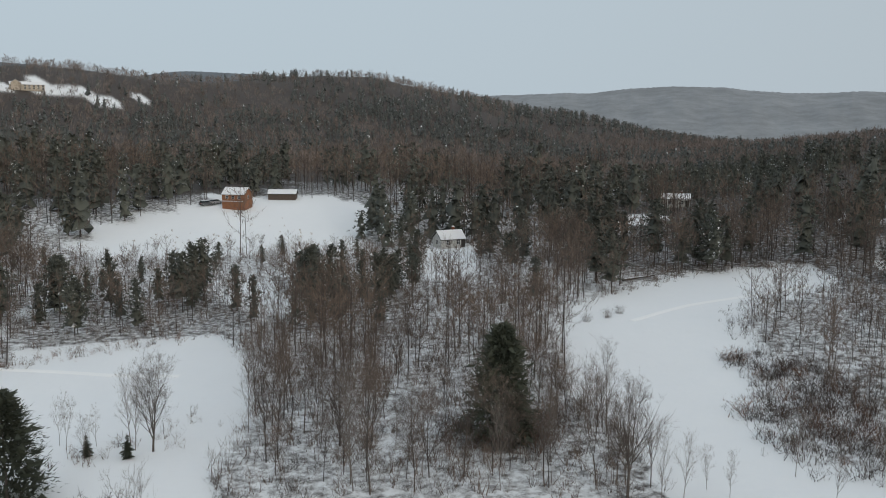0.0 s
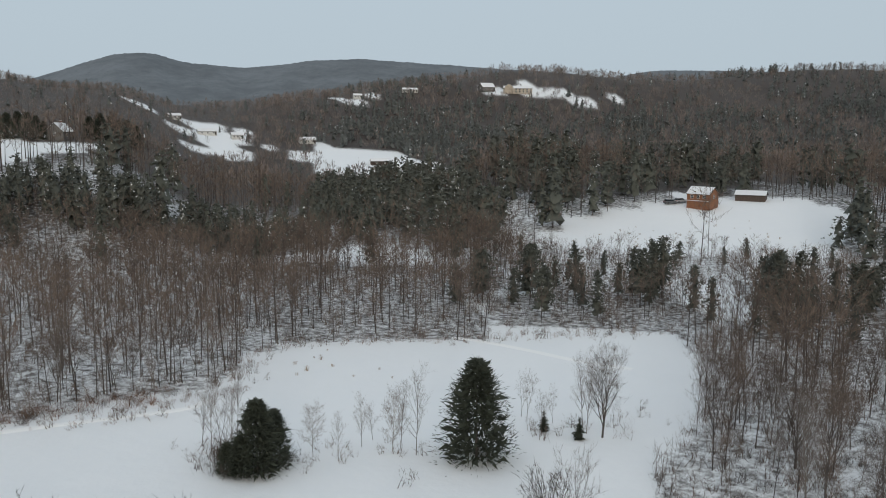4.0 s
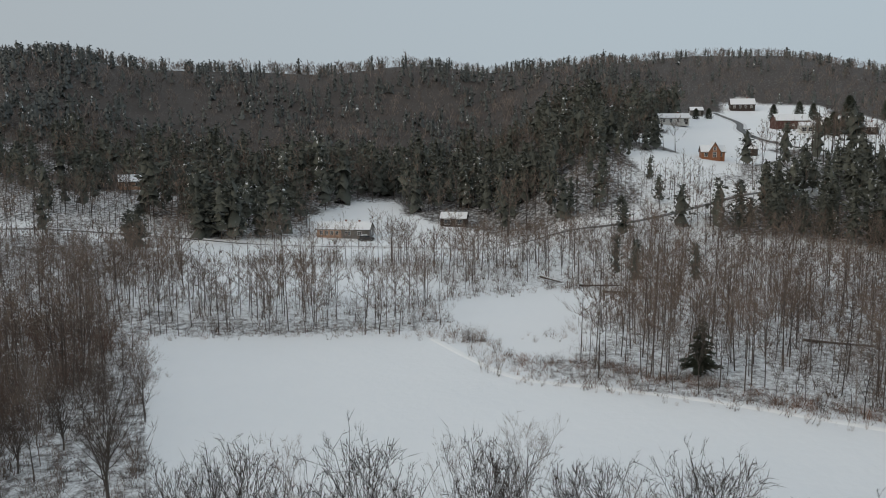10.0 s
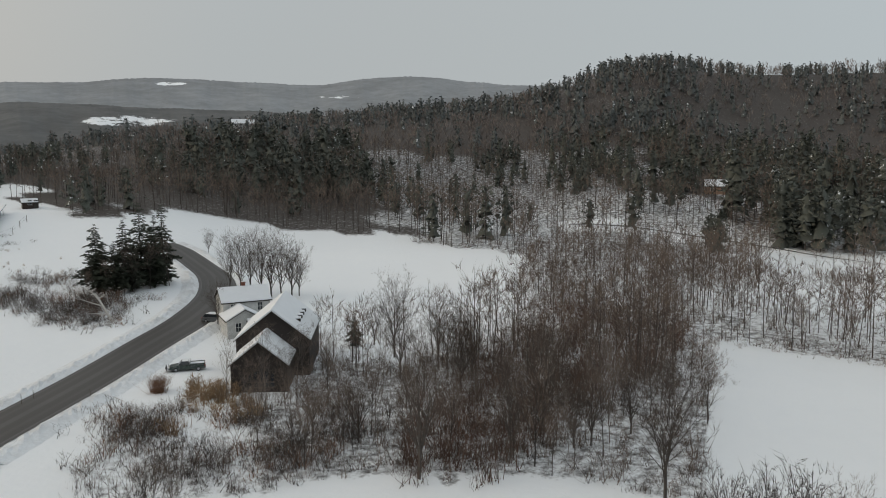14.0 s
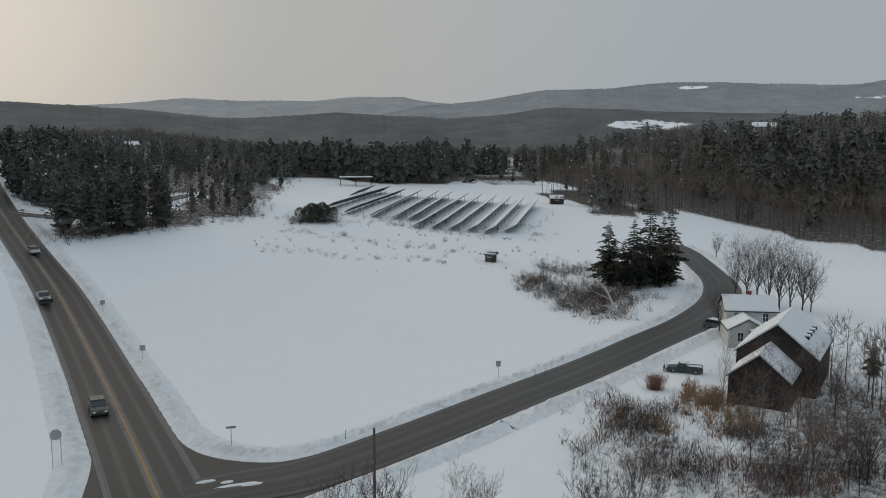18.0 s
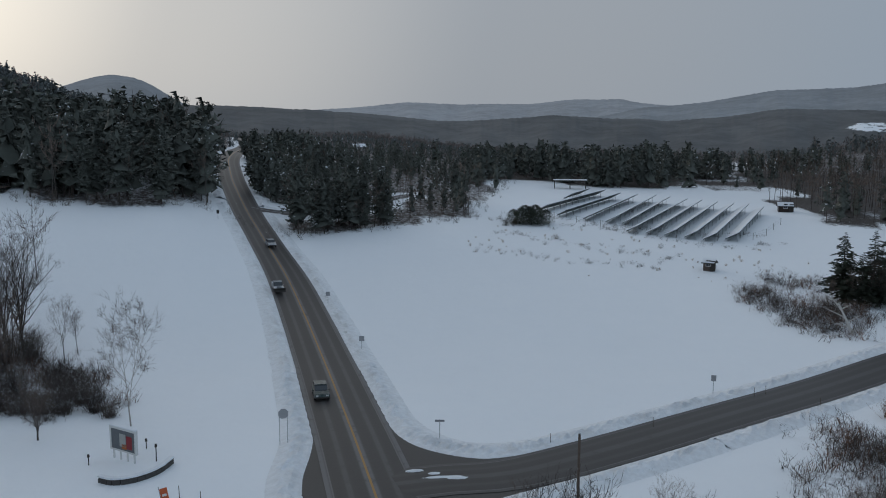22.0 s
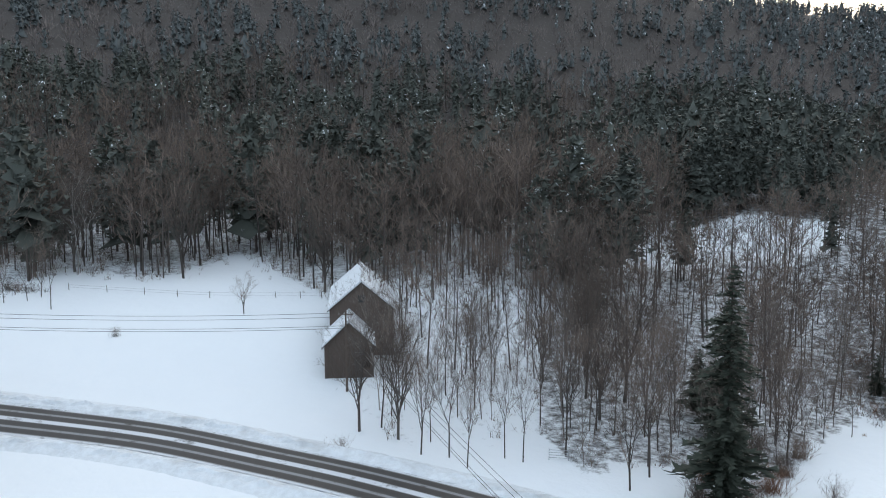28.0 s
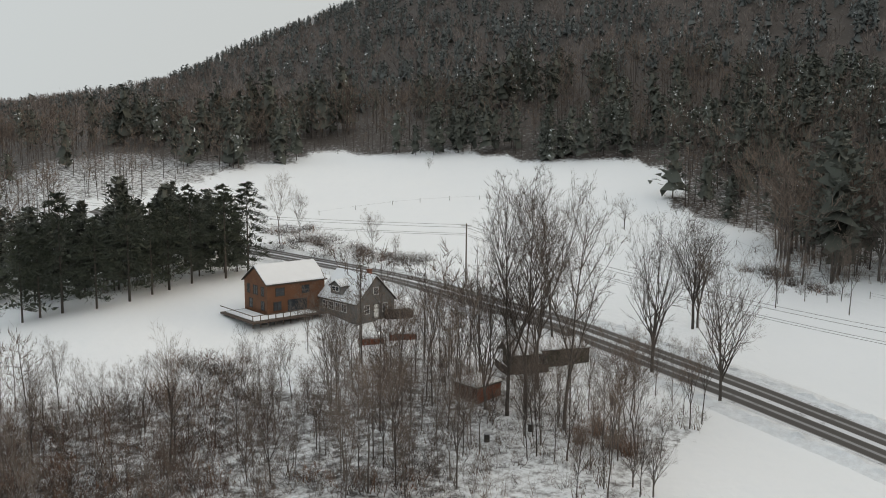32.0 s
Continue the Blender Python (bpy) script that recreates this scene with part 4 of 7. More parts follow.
def conifer(seed, tall, whorls, boughs, tufts, wide=0.2, bare=0.08, ragged=0.25, fan=0.38, full=0.8):
    """A conifer of drooping boughs: needles as points and triangles."""
    rng = np.random.default_rng(seed)
    v, t = [], []
    for i in range(whorls):
        f = (i + rng.random() * 0.6) / whorls
        z = tall * (bare + (1 - bare) * f)
        reach = tall * wide * (1 - f) ** full * min(1.0, 0.55 + 3 * f) * (1 + rng.normal(0, ragged * 0.5)) + tall * 0.012
        n = max(3, int(boughs * (1 - 0.45 * f)))
        turn = rng.random() * 6.28
        for k in range(n):
            g = turn + 6.283 * k / n + rng.normal(0, 0.2)
            r = reach * rng.uniform(1 - ragged, 1 + ragged * 0.6)
            droop = r * rng.uniform(-0.05, 0.4)
            out, side = np.array([math.cos(g), math.sin(g), 0]), np.array([-math.sin(g), math.cos(g), 0])
            base, tip = np.array([0, 0, z]), out * r + np.array([0, 0, z - droop])
            half = max(r * fan, tall * 0.012)
            if tufts == 0:
                o = len(v)
                mid = base + (tip - base) * 0.5
                v += [base + (0, 0, tall * 0.03), mid + side * half - (0, 0, half * 0.5), tip, mid - side * half - (0, 0, half * 0.5)]
                t += [(o, o + 1, o + 2), (o, o + 2, o + 3)]
                continue
            for q in range(tufts):
                e = (q + 0.5) / tufts
                c = base + (tip - base) * (0.12 + 0.8 * e) + (0, 0, r * 0.10 * math.sin(3.1 * e))
                for s in (-1, 1):
                    o = len(v)
                    end = c + side * s * half * (1.15 - 0.65 * e) * rng.uniform(0.7, 1.3) + out * r * 0.22 * rng.uniform(0.5, 1.4) + (0, 0, rng.uniform(-0.4, 0.5) * half)
                    v += [c - out * r * 0.12 + (0, 0, 0.03), c + out * r * 0.16, end]
                    t.append((o, o + 1, o + 2))
            o = len(v)
            v += [base + (tip - base) * 0.7 + side * half * 0.3, base + (tip - base) * 0.7 - side * half * 0.3, tip + out * r * 0.08]
            t.append((o, o + 1, o + 2))
    return np.array(v), np.array(t)


def scatter(rng, a0, a1, d0, d1, step):
    """Jittered spots over a ring sector, one to step x step metres."""
    n = int((a1 - a0) / 360 * math.pi * (d1 ** 2 - d0 ** 2) / step ** 2)  # in paces
    d, a = np.sqrt(rng.uniform(d0 ** 2, d1 ** 2, n)), rng.uniform(a0, a1, n)
    return place(a, d)


def spread(name, label, kinds, spots, mats, rng, category="trees"):
    """One object of many small copies: kinds are (points, triangles, marks), spots rows of x, y, z, size, kind."""
    vs, ts, ms, tints = [], [], [], []
    o = 0
    for x, y, z, size, k in spots:
        v, t, m = kinds[int(k) % len(kinds)]
        g = rng.random() * 6.283
        c, s = math.cos(g) * size, math.sin(g) * size
        w = size * rng.uniform(0.85, 1.15)
        vs.append(np.column_stack([v[:, 0] * c - v[:, 1] * s + x, v[:, 0] * s + v[:, 1] * c + y, v[:, 2] * w + z]))
        ts.append(t + o)
        ms.append(m)
        patch_of = math.sin(x / 71 + 1) * math.sin(y / 83 - 2) + 0.7 * math.sin(x / 31 - y / 43)
        tints.append(np.full(len(v), min(0.98, max(0.0, 0.5 + 0.22 * patch_of + rng.uniform(-0.45, 0.45)))))
        o += len(v)
    if not vs:
        return None
    me = triangles(name, np.concatenate(vs), np.concatenate(ts), mats, np.concatenate(ms), tint=np.concatenate(tints))
    return tagged(new(name, me), label, category, kind="stuff")


# bare trees 14 m tall at several grades of detail
mid_bare = [fuzz(200 + i, 14, 0.20 + 0.07 * (i % 4), 0.30 + 0.05 * (i % 3), 9, 160, 0.042, 0.09 + 0.02 * (i % 3)) for i in range(12)]
low_bare = [fuzz(300 + i, 14, 0.22 + 0.07 * (i % 3), 0.30, 5, 64, 0.064, 0.13) for i in range(8)]


def with_trunk(kind, tall, r, top=0.55):
    v, t, m = kind
    tv, tt, _ = sticks_mesh([([np.zeros(3), np.array([0, 0, tall * top])], [r, r * 0.3], 0, -1, 0)])
    return np.vstack([v, tv]), np.vstack([t, tt + len(v)]), np.concatenate([m, np.ones(len(tt), int)])


def skirts(seed, tall, layers, sides, wide, bare=0.08, full=0.8, tufts=0, leaf=0.8):
    """A conifer some way off: ragged skirts of boughs one above the other, with loose sprays round them."""
    g = np.random.default_rng(seed)
    v, t = [], []
    for i in range(layers):
        f = i / layers
        r = tall * wide * (1 - f) ** full * g.uniform(0.8, 1.15) + tall * 0.012
        z0, z1 = tall * (bare + (1 - bare) * f), tall * (bare + (1 - bare) * min(1.0, (i + 1.5) / layers))
        o = len(v)
        v.append(np.array([g.normal(0, 0.08 * r), g.normal(0, 0.08 * r), z1]))
        turn = g.random() * 6.28
        for k in range(sides):
            h, q = turn + 6.283 * k / sides + g.normal(0, 0.15), r * (1.0 if k % 2 else 0.6) * g.uniform(0.7, 1.25)
            v.append(np.array([math.cos(h) * q, math.sin(h) * q, z0 + g.normal(0, 0.25) * (z1 - z0)]))
        t.extend((o, o + 1 + k, o + 1 + (k + 1) % sides) for k in range(sides))
    for i in range(tufts):
        f = g.random() ** 1.3
        r, h = tall * wide * (1 - f) ** full * g.uniform(0.55, 1.2), g.random() * 6.283
        out = np.array([math.cos(h), math.sin(h), 0.0])
        c = out * r + np.array([0, 0, tall * (bare + (1 - bare) * f) + g.uniform(0, 0.05) * tall])
        side = np.array([-out[1], out[0], 0.0]) * leaf * g.uniform(0.2, 0.4)
        o = len(v)
        v.extend((c - out * leaf * 0.5 - side, c - out * leaf * 0.5 + side, c + out * leaf * g.uniform(0.3, 0.7) + np.array([0, 0, g.uniform(-0.3, 0.4) * leaf])))
        t.append((o, o + 1, o + 2))
    return np.array(v), np.array(t), np.zeros(len(t), int)


def plume(seed, tall, boughs, each, leaf, wide, bare=0.1, full=0.5, core=5):
    """A broad pine some way off: a narrow core and soft uneven boughs of needle sprays, rounded towards the top."""
    g = np.random.default_rng(seed)
    v, t, m = skirts(seed + 50, tall * 0.94, core, 7, wide * 0.6, bare, full + 0.1)
    v, t = list(v), list(t)
    lean = g.normal(0, 0.03 * tall, 2)
    for i in range(boughs):
        f = ((i + g.random()) / boughs) ** 0.9
        reach = tall * wide * (1 - f) ** full * min(1.0, 0.55 + 2.5 * f) * g.uniform(0.55, 1.2) + 0.02 * tall
        h = i * 2.4 + g.normal(0, 0.6)
        out = np.array([math.cos(h), math.sin(h), 0.0])
        for k in range(each):
            e = g.random() ** 0.6
            c = out * reach * e + np.array([lean[0] * f, lean[1] * f, tall * (bare + (0.96 - bare) * f) + reach * 0.12 * e]) + g.normal(0, 0.10 * reach + 0.008 * tall, 3)
            w = out * g.uniform(0.2, 1.0) + np.array([*g.normal(0, 0.45, 2), g.uniform(-0.25, 0.55)])
            w *= leaf * g.uniform(0.5, 0.95) / np.linalg.norm(w)
            q = np.cross(w, g.normal(0, 0.7, 3) + np.array([0, 0, 1.0]))
            q *= leaf * g.uniform(0.25, 0.5) / (np.linalg.norm(q) + 1e-9)
            o = len(v)
            v.extend((c - w * 0.6 - q, c - w * 0.4 + q, c + w))
            t.append((o, o + 1, o + 2))
    return np.array(v), np.array(t), np.zeros(len(t), int)


mid_con = [with_trunk(plume(500 + i, 16, 48, 12, 0.82, 0.25 + 0.04 * (i % 3), 0.10 + 0.08 * (i % 3), 0.5 + 0.1 * (i % 2), 9), 16, 0.2) for i in range(8)]
low_con = [with_trunk(plume(600 + i, 16, 26, 5, 1.25, 0.29 + 0.05 * (i % 3), 0.10 + 0.07 * (i % 2), 0.38 + 0.1 * (i % 3), 5), 16, 0.2) for i in range(10)]


def haze_crown(seed, tall, count, wide):
    """A far bare tree: a stem and a cloud of upward twigs."""
    g = np.random.default_rng(seed)
    v, t, m = [np.array([-0.16, 0, 0]), np.array([0.16, 0, 0]), np.array([0, 0, tall * 0.9])], [(0, 1, 2)], [0]
    for i in range(count):
        f = g.random()
        a, r = g.random() * 6.283, tall * wide * math.sqrt(g.random()) * (1.1 - 0.7 * f)
        c = np.array([math.cos(a) * r, math.sin(a) * r, tall * (0.12 + 0.78 * f)])
        way = np.array([c[0] * 0.35, c[1] * 0.35, tall * g.uniform(0.08, 0.16)])
        s = np.array([*g.normal(0, 1, 2), 0.0])
        s *= tall * g.uniform(0.018, 0.040) / np.linalg.norm(s)
        o = len(v)
        v += [c - way - s * 0.6, c + s, c + way * 1.1]
        t.append((o, o + 1, o + 2))
        m.append(1)
    return np.array(v), np.array(t), np.array(m)


far_con = [plume(700 + i, 16, 10, 4, 2.0, 0.31 + 0.05 * (i % 3), 0.08, 0.36 + 0.1 * (i % 3), 3) for i in range(10)]
far_bare = [haze_crown(400 + i, 14, 22, 0.42) for i in range(6)]

rng = np.random.default_rng(7)


def woods(d0, d1, step, bare_kinds, con_kinds, far, label, skip=None, thin=1.0, short=1.0):
    x, y = scatter(rng, 0, 360, d0, d1, step)
    if skip is not None:
        k = skip(x, y)
        x, y = x[k], y[k]
    den, con, tall, _ = woods_at(x, y)
    keep = rng.random(len(x)) < den * step * step * thin * np.where(np.hypot(x, y) > 460 * UNIT, 0.85, 1.0) * np.where(np.hypot(x, y) < 245 * UNIT, 1.35, 1.0)
    x, y, con, tall = x[keep], y[keep], con[keep], tall[keep]
    z = height(x, y)
    is_con = rng.random(len(x)) < con
    size = tall * short * UNIT * rng.uniform(0.82 if far else 0.75, 1.1 if far else 1.25, len(x))
    pick = rng.integers(0, 60, len(x))
    b = np.column_stack([x, y, z - 0.1, size / 14, pick])[~is_con]
    c = np.column_stack([x, y, z - 0.1, size / 15, pick])[is_con]
    spread("woodland", "bare brown hardwoods " + label, bare_kinds, b, [bark, hazed_twig if far else twig], rng)
    spread("conifer_woodland", "dark snow-flecked conifers " + label, con_kinds, c, [hazed_needles if far else snowy_needles, bark], rng)


def in_view(x, y):
    return np.abs((np.degrees(np.arctan2(-x, y)) - 326 + 180) % 360 - 180) > 4


woods(118, 250, 4.5, mid_bare, mid_con, False, "over snowy ground", in_view)
woods(250, 460, 5.5, low_bare, low_con, False, "on the lower slopes", in_view)


def faces_us(x, y):
    """Slopes that the valley's middle can see."""
    d = np.hypot(x, y)
    ok = np.ones(d.shape, bool)
    h = height(x, y) + 14 - EYE
    for f in (0.92, 0.84, 0.76, 0.68, 0.6, 0.5):
        ok &= (height(x * f, y * f) + 9 - EYE) / f <= h
    return ok & in_view(x, y)


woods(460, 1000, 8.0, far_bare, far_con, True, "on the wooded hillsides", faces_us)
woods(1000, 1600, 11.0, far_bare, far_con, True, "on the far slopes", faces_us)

# ---- trees that stand by themselves ----
def bare_tree(name, label, limbs, thin, trunk_mat, twig_mat, tubes=2):
    """A leafless tree 10 m tall: trunk with its limbs, and the crown of twigs."""
    v, t, m = sticks_mesh(limbs, thin, tubes)
    ob = new(name)
    tagged(ob, label, "tree")
    for piece, k, mat in (("trunk", 0, trunk_mat), ("crown", 1, twig_mat)):
        tri = t[m == k]
        used = np.unique(tri)
        back = np.zeros(len(v), int)
        back[used] = np.arange(len(used))
        new(piece, triangles(piece, v[used], back[tri], mat)).parent = ob
    return ob


def conifer_tree(name, label, mat, v, t):
    v = v * (10 / v[:, 2].max())
    ob = new(name)
    tagged(ob, label, "tree")
    tv, tt, _ = sticks_mesh([([np.zeros(3), np.array([0.02, 0.02, 9.6])], [0.16, 0.02], 0, -1, 0)])
    new("trunk", triangles("trunk", tv, tt, bark)).parent = ob
    new("crown", triangles("crown", v, t, mat)).parent = ob
    return ob


def fine_pine(seed, wide, bare, full, pads):
    """Fine needles over a few broad dark ones near the stem."""
    v, t = pine_cloud(seed, 10, pads, 26, 0.26, wide, bare, full, 0.22, 0.5, (0.5, 1.18))
    w, u = pine_cloud(seed, 10, pads, 6, 0.55, wide * 0.78, bare, full, 0.5)
    return np.vstack([v, w]), np.vstack([t, u + len(v)])


def layered_pine(seed):
    v, t = pine_cloud(seed, 10, 40, 120, 0.19, 0.37, 0.14, 0.5, 0.24, 0.16, (0.5, 1.25))
    w, u = pine_cloud(seed, 10, 40, 8, 0.42, 0.28, 0.14, 0.5, 0.5, 0.12, (0.5, 1.25))
    return np.vstack([v, w]), np.vstack([t, u + len(v)])


def family(make, count):
    return [make(i) for i in range(count)]


kinds = {
    "wide": family(lambda i: bare_tree("bare_maple", "leafless grey-brown maple with a rounded spreading crown", grow(900 + i, 10, 0.24 + 0.03 * (i % 3), 0.46, (6, 5, 4, 5, 7, 6)[i], 42, 5, 4, 3, 56, 17, 0.0135), 0.0068, maple_bark, maple_twig, 1), 6),
    "slim": family(lambda i: bare_tree("bare_hardwood", "slim leafless hardwood with fine brown twigs", grow(920 + i, 10, 0.30 + 0.06 * (i % 4), 0.32 + 0.03 * (i % 3), (1, 2, 3, 1, 4, 2, 1, 5)[i], 16, 5, 4, 4, 46, 17, 0.0075), 0.0068, bark, twig, 1), 8),
    "birch": family(lambda i: bare_tree("birch", "leafless birch with pale bark and grey twigs", grow(940 + i, 10, 0.16, 0.32, 2 - i, 18, 7, 5, 4, 55, 20, 0.0075, 0.1, 0.05), 0.0085, birch, pale_twig, 1), 2),
    "pale": family(lambda i: bare_tree("young_poplar", "young leafless poplar with pale grey twigs", grow(960 + i, 10, 0.22, 0.19 + 0.02 * (i % 3), 1 + (i == 3), 16, 4, 4, 3, 38, 15, 0.0056), 0.0068, pale_twig, pale_twig, 1), 5),
    "orchard": family(lambda i: bare_tree("apple_tree", "small leafless apple tree with crooked twigs", grow(980 + i, 10, 0.2, 0.5, 3, 12, 6, 5, 4, 62, 35, 0.016, 0.2), 0.007, bark, twig, 1), 2),
    "pine": family(lambda i: conifer_tree("pine", "full dark green pine with drooping boughs", needles, *fine_pine(1000 + i, 0.47, 0.02, 0.48, 230)), 3),
    "juniper": family(lambda i: conifer_tree("juniper", "broad dark juniper bush against the snow", needles, *fine_pine(1060 + i, 0.85, 0.02, 0.4, 150)), 2),
    "spruce": family(lambda i: conifer_tree("spruce", "tall narrow dark spruce flecked with snow", needles, *conifer(1020 + i, 10, 44, 9, 18, 0.165, 0.03 + 0.04 * (i % 2), 0.62, 0.22, 0.6)), 4),
    "tall_spruce": family(lambda i: conifer_tree("spruce", "very tall slender dark spruce above bare brush", needles, *conifer(1080 + i, 10, 85, 9, 12, 0.085, 0.02, 0.75, 0.2, 0.55)), 1),
    "thicket": family(lambda i: bare_tree("bare_tree", "leafless many-stemmed tree with dark upright twigs", grow(1100 + i, 10, 0.12, 0.42, 6 + i, 40, 4, 3, 2, 52, 16, 0.011), 0.017, dark_bark, dark_bark, 1), 3),
    "tall_oval": family(lambda i: bare_tree("bare_maple", "very tall leafless maple with a narrow oval crown", grow(1120 + i, 10, 0.26 + 0.04 * i, 0.20, 2 + i % 2, 46, 6, 4, 3, 50, 18, 0.0095), 0.0055, maple_bark, maple_twig, 1), 3),
    "white_pine": family(lambda i: conifer_tree("white_pine", "open-crowned white pine with layered boughs", needles, *layered_pine(1040 + i)), 4),
}
used = {}
stand = np.random.default_rng(11)


def plant(kind, az, d, tall, group=""):
    """Sets a tree on the ground; tall in paces, as the plan has it."""
    fam = kinds[kind]
    i = stand.integers(len(fam))
    s = tall * UNIT / 10
    w = s * stand.uniform(0.88, 1.1) * min(1.12, (10 / max(s * 10, 4)) ** 0.1)
    m = pose(*on_ground(az, d, -0.12), 0, 0, stand.uniform(0, 360)) @ Matrix.Diagonal((w, w, s, 1))
    if (kind, i) in used:
        ob = copy_thing(fam[i], m @ Matrix.Diagonal((*[1 / k for k in fam[i].scale], 1)))
    else:
        ob = fam[i]
        ob.matrix_basis = m
        used[kind, i] = True
    if group:
        ob["group"] = group
    return ob


HEDGE = [(46.8, 92, 11), (48, 96, 7.5), (45.6, 96, 11), (47.4, 94, 9.5), (46.2, 90, 9), (40.5, 91, 6.6), (38.7, 90, 5.4), (37, 92, 7.2), (34.8, 90, 8.1), (34.2, 91, 8.8), (33.1, 89, 11.4), (25.2, 100, 7.7),
         (23.4, 100, 5.5), (21, 97, 10.4), (19.8, 103, 10.3), (36.2, 94, 5)]
HEDGE_LINE = [(48.5, 96), (46, 91), (43, 88), (38, 90), (33, 89), (29, 90), (25, 98), (21, 97), (17, 104)]
CROWNS = [(102.4, 13.7), (104.7, 12.9), (100, 13.1), (94.5, 14.3), (91.6, 11.3), (87.7, 13.2), (85.3, 13.7), (83.6, 12.6), (82.1, 14.2), (79.3, 11.9), (76.8, 12.1), (74, 10), (70.8, 13.2), (68.8, 13.6),
          (66.4, 12.4), (62.8, 9.3), (58, 11.1), (53.9, 9.4), (48.8, 9.3), (23.6, 11.5), (21.6, 12.2), (107, 13), (98, 11)]
EASTERN = [(346.8, 81, 13.3), (344.5, 80, 8.5), (343, 82, 7.8), (352.9, 115, 7.3), (340, 84, 5.3), (333.5, 86, 7.8), (341.5, 85, 5.2), (19.9, 96, 12.4), (21.3, 99, 9.9), (13.6, 99, 10.9), (25.6, 102, 6.6),
           (8.3, 92, 6.4), (24.2, 96, 6.1), (3.3, 91, 7.2), (5.3, 95, 10.7), (7.3, 93, 12.6), (336, 92, 8), (331, 96, 9)]
CREEK = [(111.3, 81, 16.5), (113.8, 100, 11.2), (117.7, 94, 10.9), (119.8, 99, 15.2), (122.1, 90, 12.6), (116.5, 95, 9.8), (126.7, 125, 12.5), (125.5, 119, 12), (125.7, 114, 14.2), (130.4, 132, 15.9),
         (127.3, 131, 12.7), (128.7, 84, 17), (120, 97, 8.4), (124.9, 124, 10.4), (131.8, 140, 9.5), (136.2, 98, 8.9), (130, 120, 13), (133, 95, 10)]
NEAREST = [(150.5, 66, 10.5), (149.3, 68, 8), (151.6, 64, 7.5), (159.6, 66, 10.5), (158.2, 68, 8.5), (160.4, 63, 7), (165.2, 64, 11), (166.8, 66, 9.5), (168.6, 66, 10), (170.2, 65, 9), (172, 64, 7), (163.7, 66, 8), (147.5, 74, 9), (145.8, 76, 8)]
MAPLES = [(141.5, 188, 13.1), (140.8, 186, 14.1), (140.2, 186, 14.5), (139.5, 184, 14.8), (138.8, 182, 15.1), (138.1, 182, 14.8), (137.4, 180, 13.9), (136.9, 184, 11.4), (142.8, 230, 6.8), (142.4, 158, 9.4)]
SOUTH = [(205, 147, 24.8), (203, 149, 23.9), (205.9, 150, 20.3), (204, 151, 20), (200.7, 142, 12), (202.5, 108, 10.1), (199.9, 146, 9), (213.6, 112, 8.8), (214.6, 110, 8.1), (217.6, 126, 14.3), (209.3, 172, 11.2),
         (225, 88, 17), (226.3, 84, 15.6), (216.9, 106, 17.4), (212.5, 109, 9.3), (214.1, 107, 9.7), (216.1, 109, 9.2), (207, 170, 13), (208.2, 160, 12)]
BARNSIDE = [(263.6, 190, 25.5), (257, 176, 27.5), (245.5, 100, 20.4), (242.7, 97, 19.7), (241.1, 92, 16.8), (239.1, 91, 15.9), (237.8, 88, 13), (235.1, 91, 14.4), (233.8, 90, 12.9), (225.1, 91, 18.6),
            (247.7, 160, 21), (243.9, 101, 17.5), (229.5, 120, 17.1), (230.9, 128, 24.7), (236.1, 147, 14.6), (228.5, 105, 20), (227.5, 100, 18.5), (226.8, 112, 22.5), (229.5, 112, 20), (231, 105, 17.5), (224.5, 96, 15), (230.2, 125, 22.5), (232.5, 118, 19.5), (223.4, 104, 17), (265.1, 159, 15.3), (267.7, 166, 13), (266.4, 166, 11.8), (269.3, 163, 9.5), (265.6, 168, 14)]
GROVE = [(286.9, 106, 32.8), (285.6, 107, 33.6), (283.8, 131, 30.2), (282.9, 102, 33), (284.8, 116, 28), (277.0, 124, 28), (274.5, 145, 22.8), (274.2, 146, 21.3), (272.5, 115, 23.8), (278.6, 101, 12.4), (278.0, 104, 11.2),
         (292.6, 111, 18.5), (281.2, 109, 13), (269.4, 160, 16), (291.1, 101, 15), (291.9, 101, 15), (294.6, 109, 13.4), (293.4, 119, 13.7), (280.2, 96, 14), (288.8, 93, 12.1), (288.4, 108, 22), (276.7, 116, 10.9)]
GROVE_WEST = [(292.8, 124, 14.8), (292.2, 109, 18.4), (296.8, 82, 16.8), (298.8, 106, 13.3), (300.9, 130, 12.3), (303.6, 86, 14.3), (305.8, 96, 13.3), (308, 112, 8.5), (310.3, 92, 17.2), (315.2, 105, 9.5),
              (294.8, 84, 15.7), (290, 92, 13.9), (300.4, 95, 12), (318, 100, 7), (302.7, 216, 20.2), (301.4, 217, 15.7), (296.4, 193, 13.8), (294.8, 193, 7.1)]
DARK = [(44.3, 86, 8.6), (43.1, 88, 6.8), (45.5, 86, 4.8), (28.8, 88, 12), (46.4, 87, 3.8), (24, 97, 2.7), (21.5, 95, 2.8), (354.5, 95, 6)]
SPRUCES = [(149.8, 189, 14.4), (149.4, 186, 11), (147.1, 193, 18.2), (145.7, 195, 17.6), (148.7, 186, 11.3), (147.7, 187, 12.3), (146.4, 191, 13.4), (148.1, 190, 15), (146.2, 196, 15), (70.6, 123, 9), (60.1, 241, 12.1), (220.3, 103, 17), (60.8, 245, 11),
           (133.2, 140, 5.4), (211.3, 129, 6), (222, 110, 9), (231, 170, 14), (229, 150, 12)]
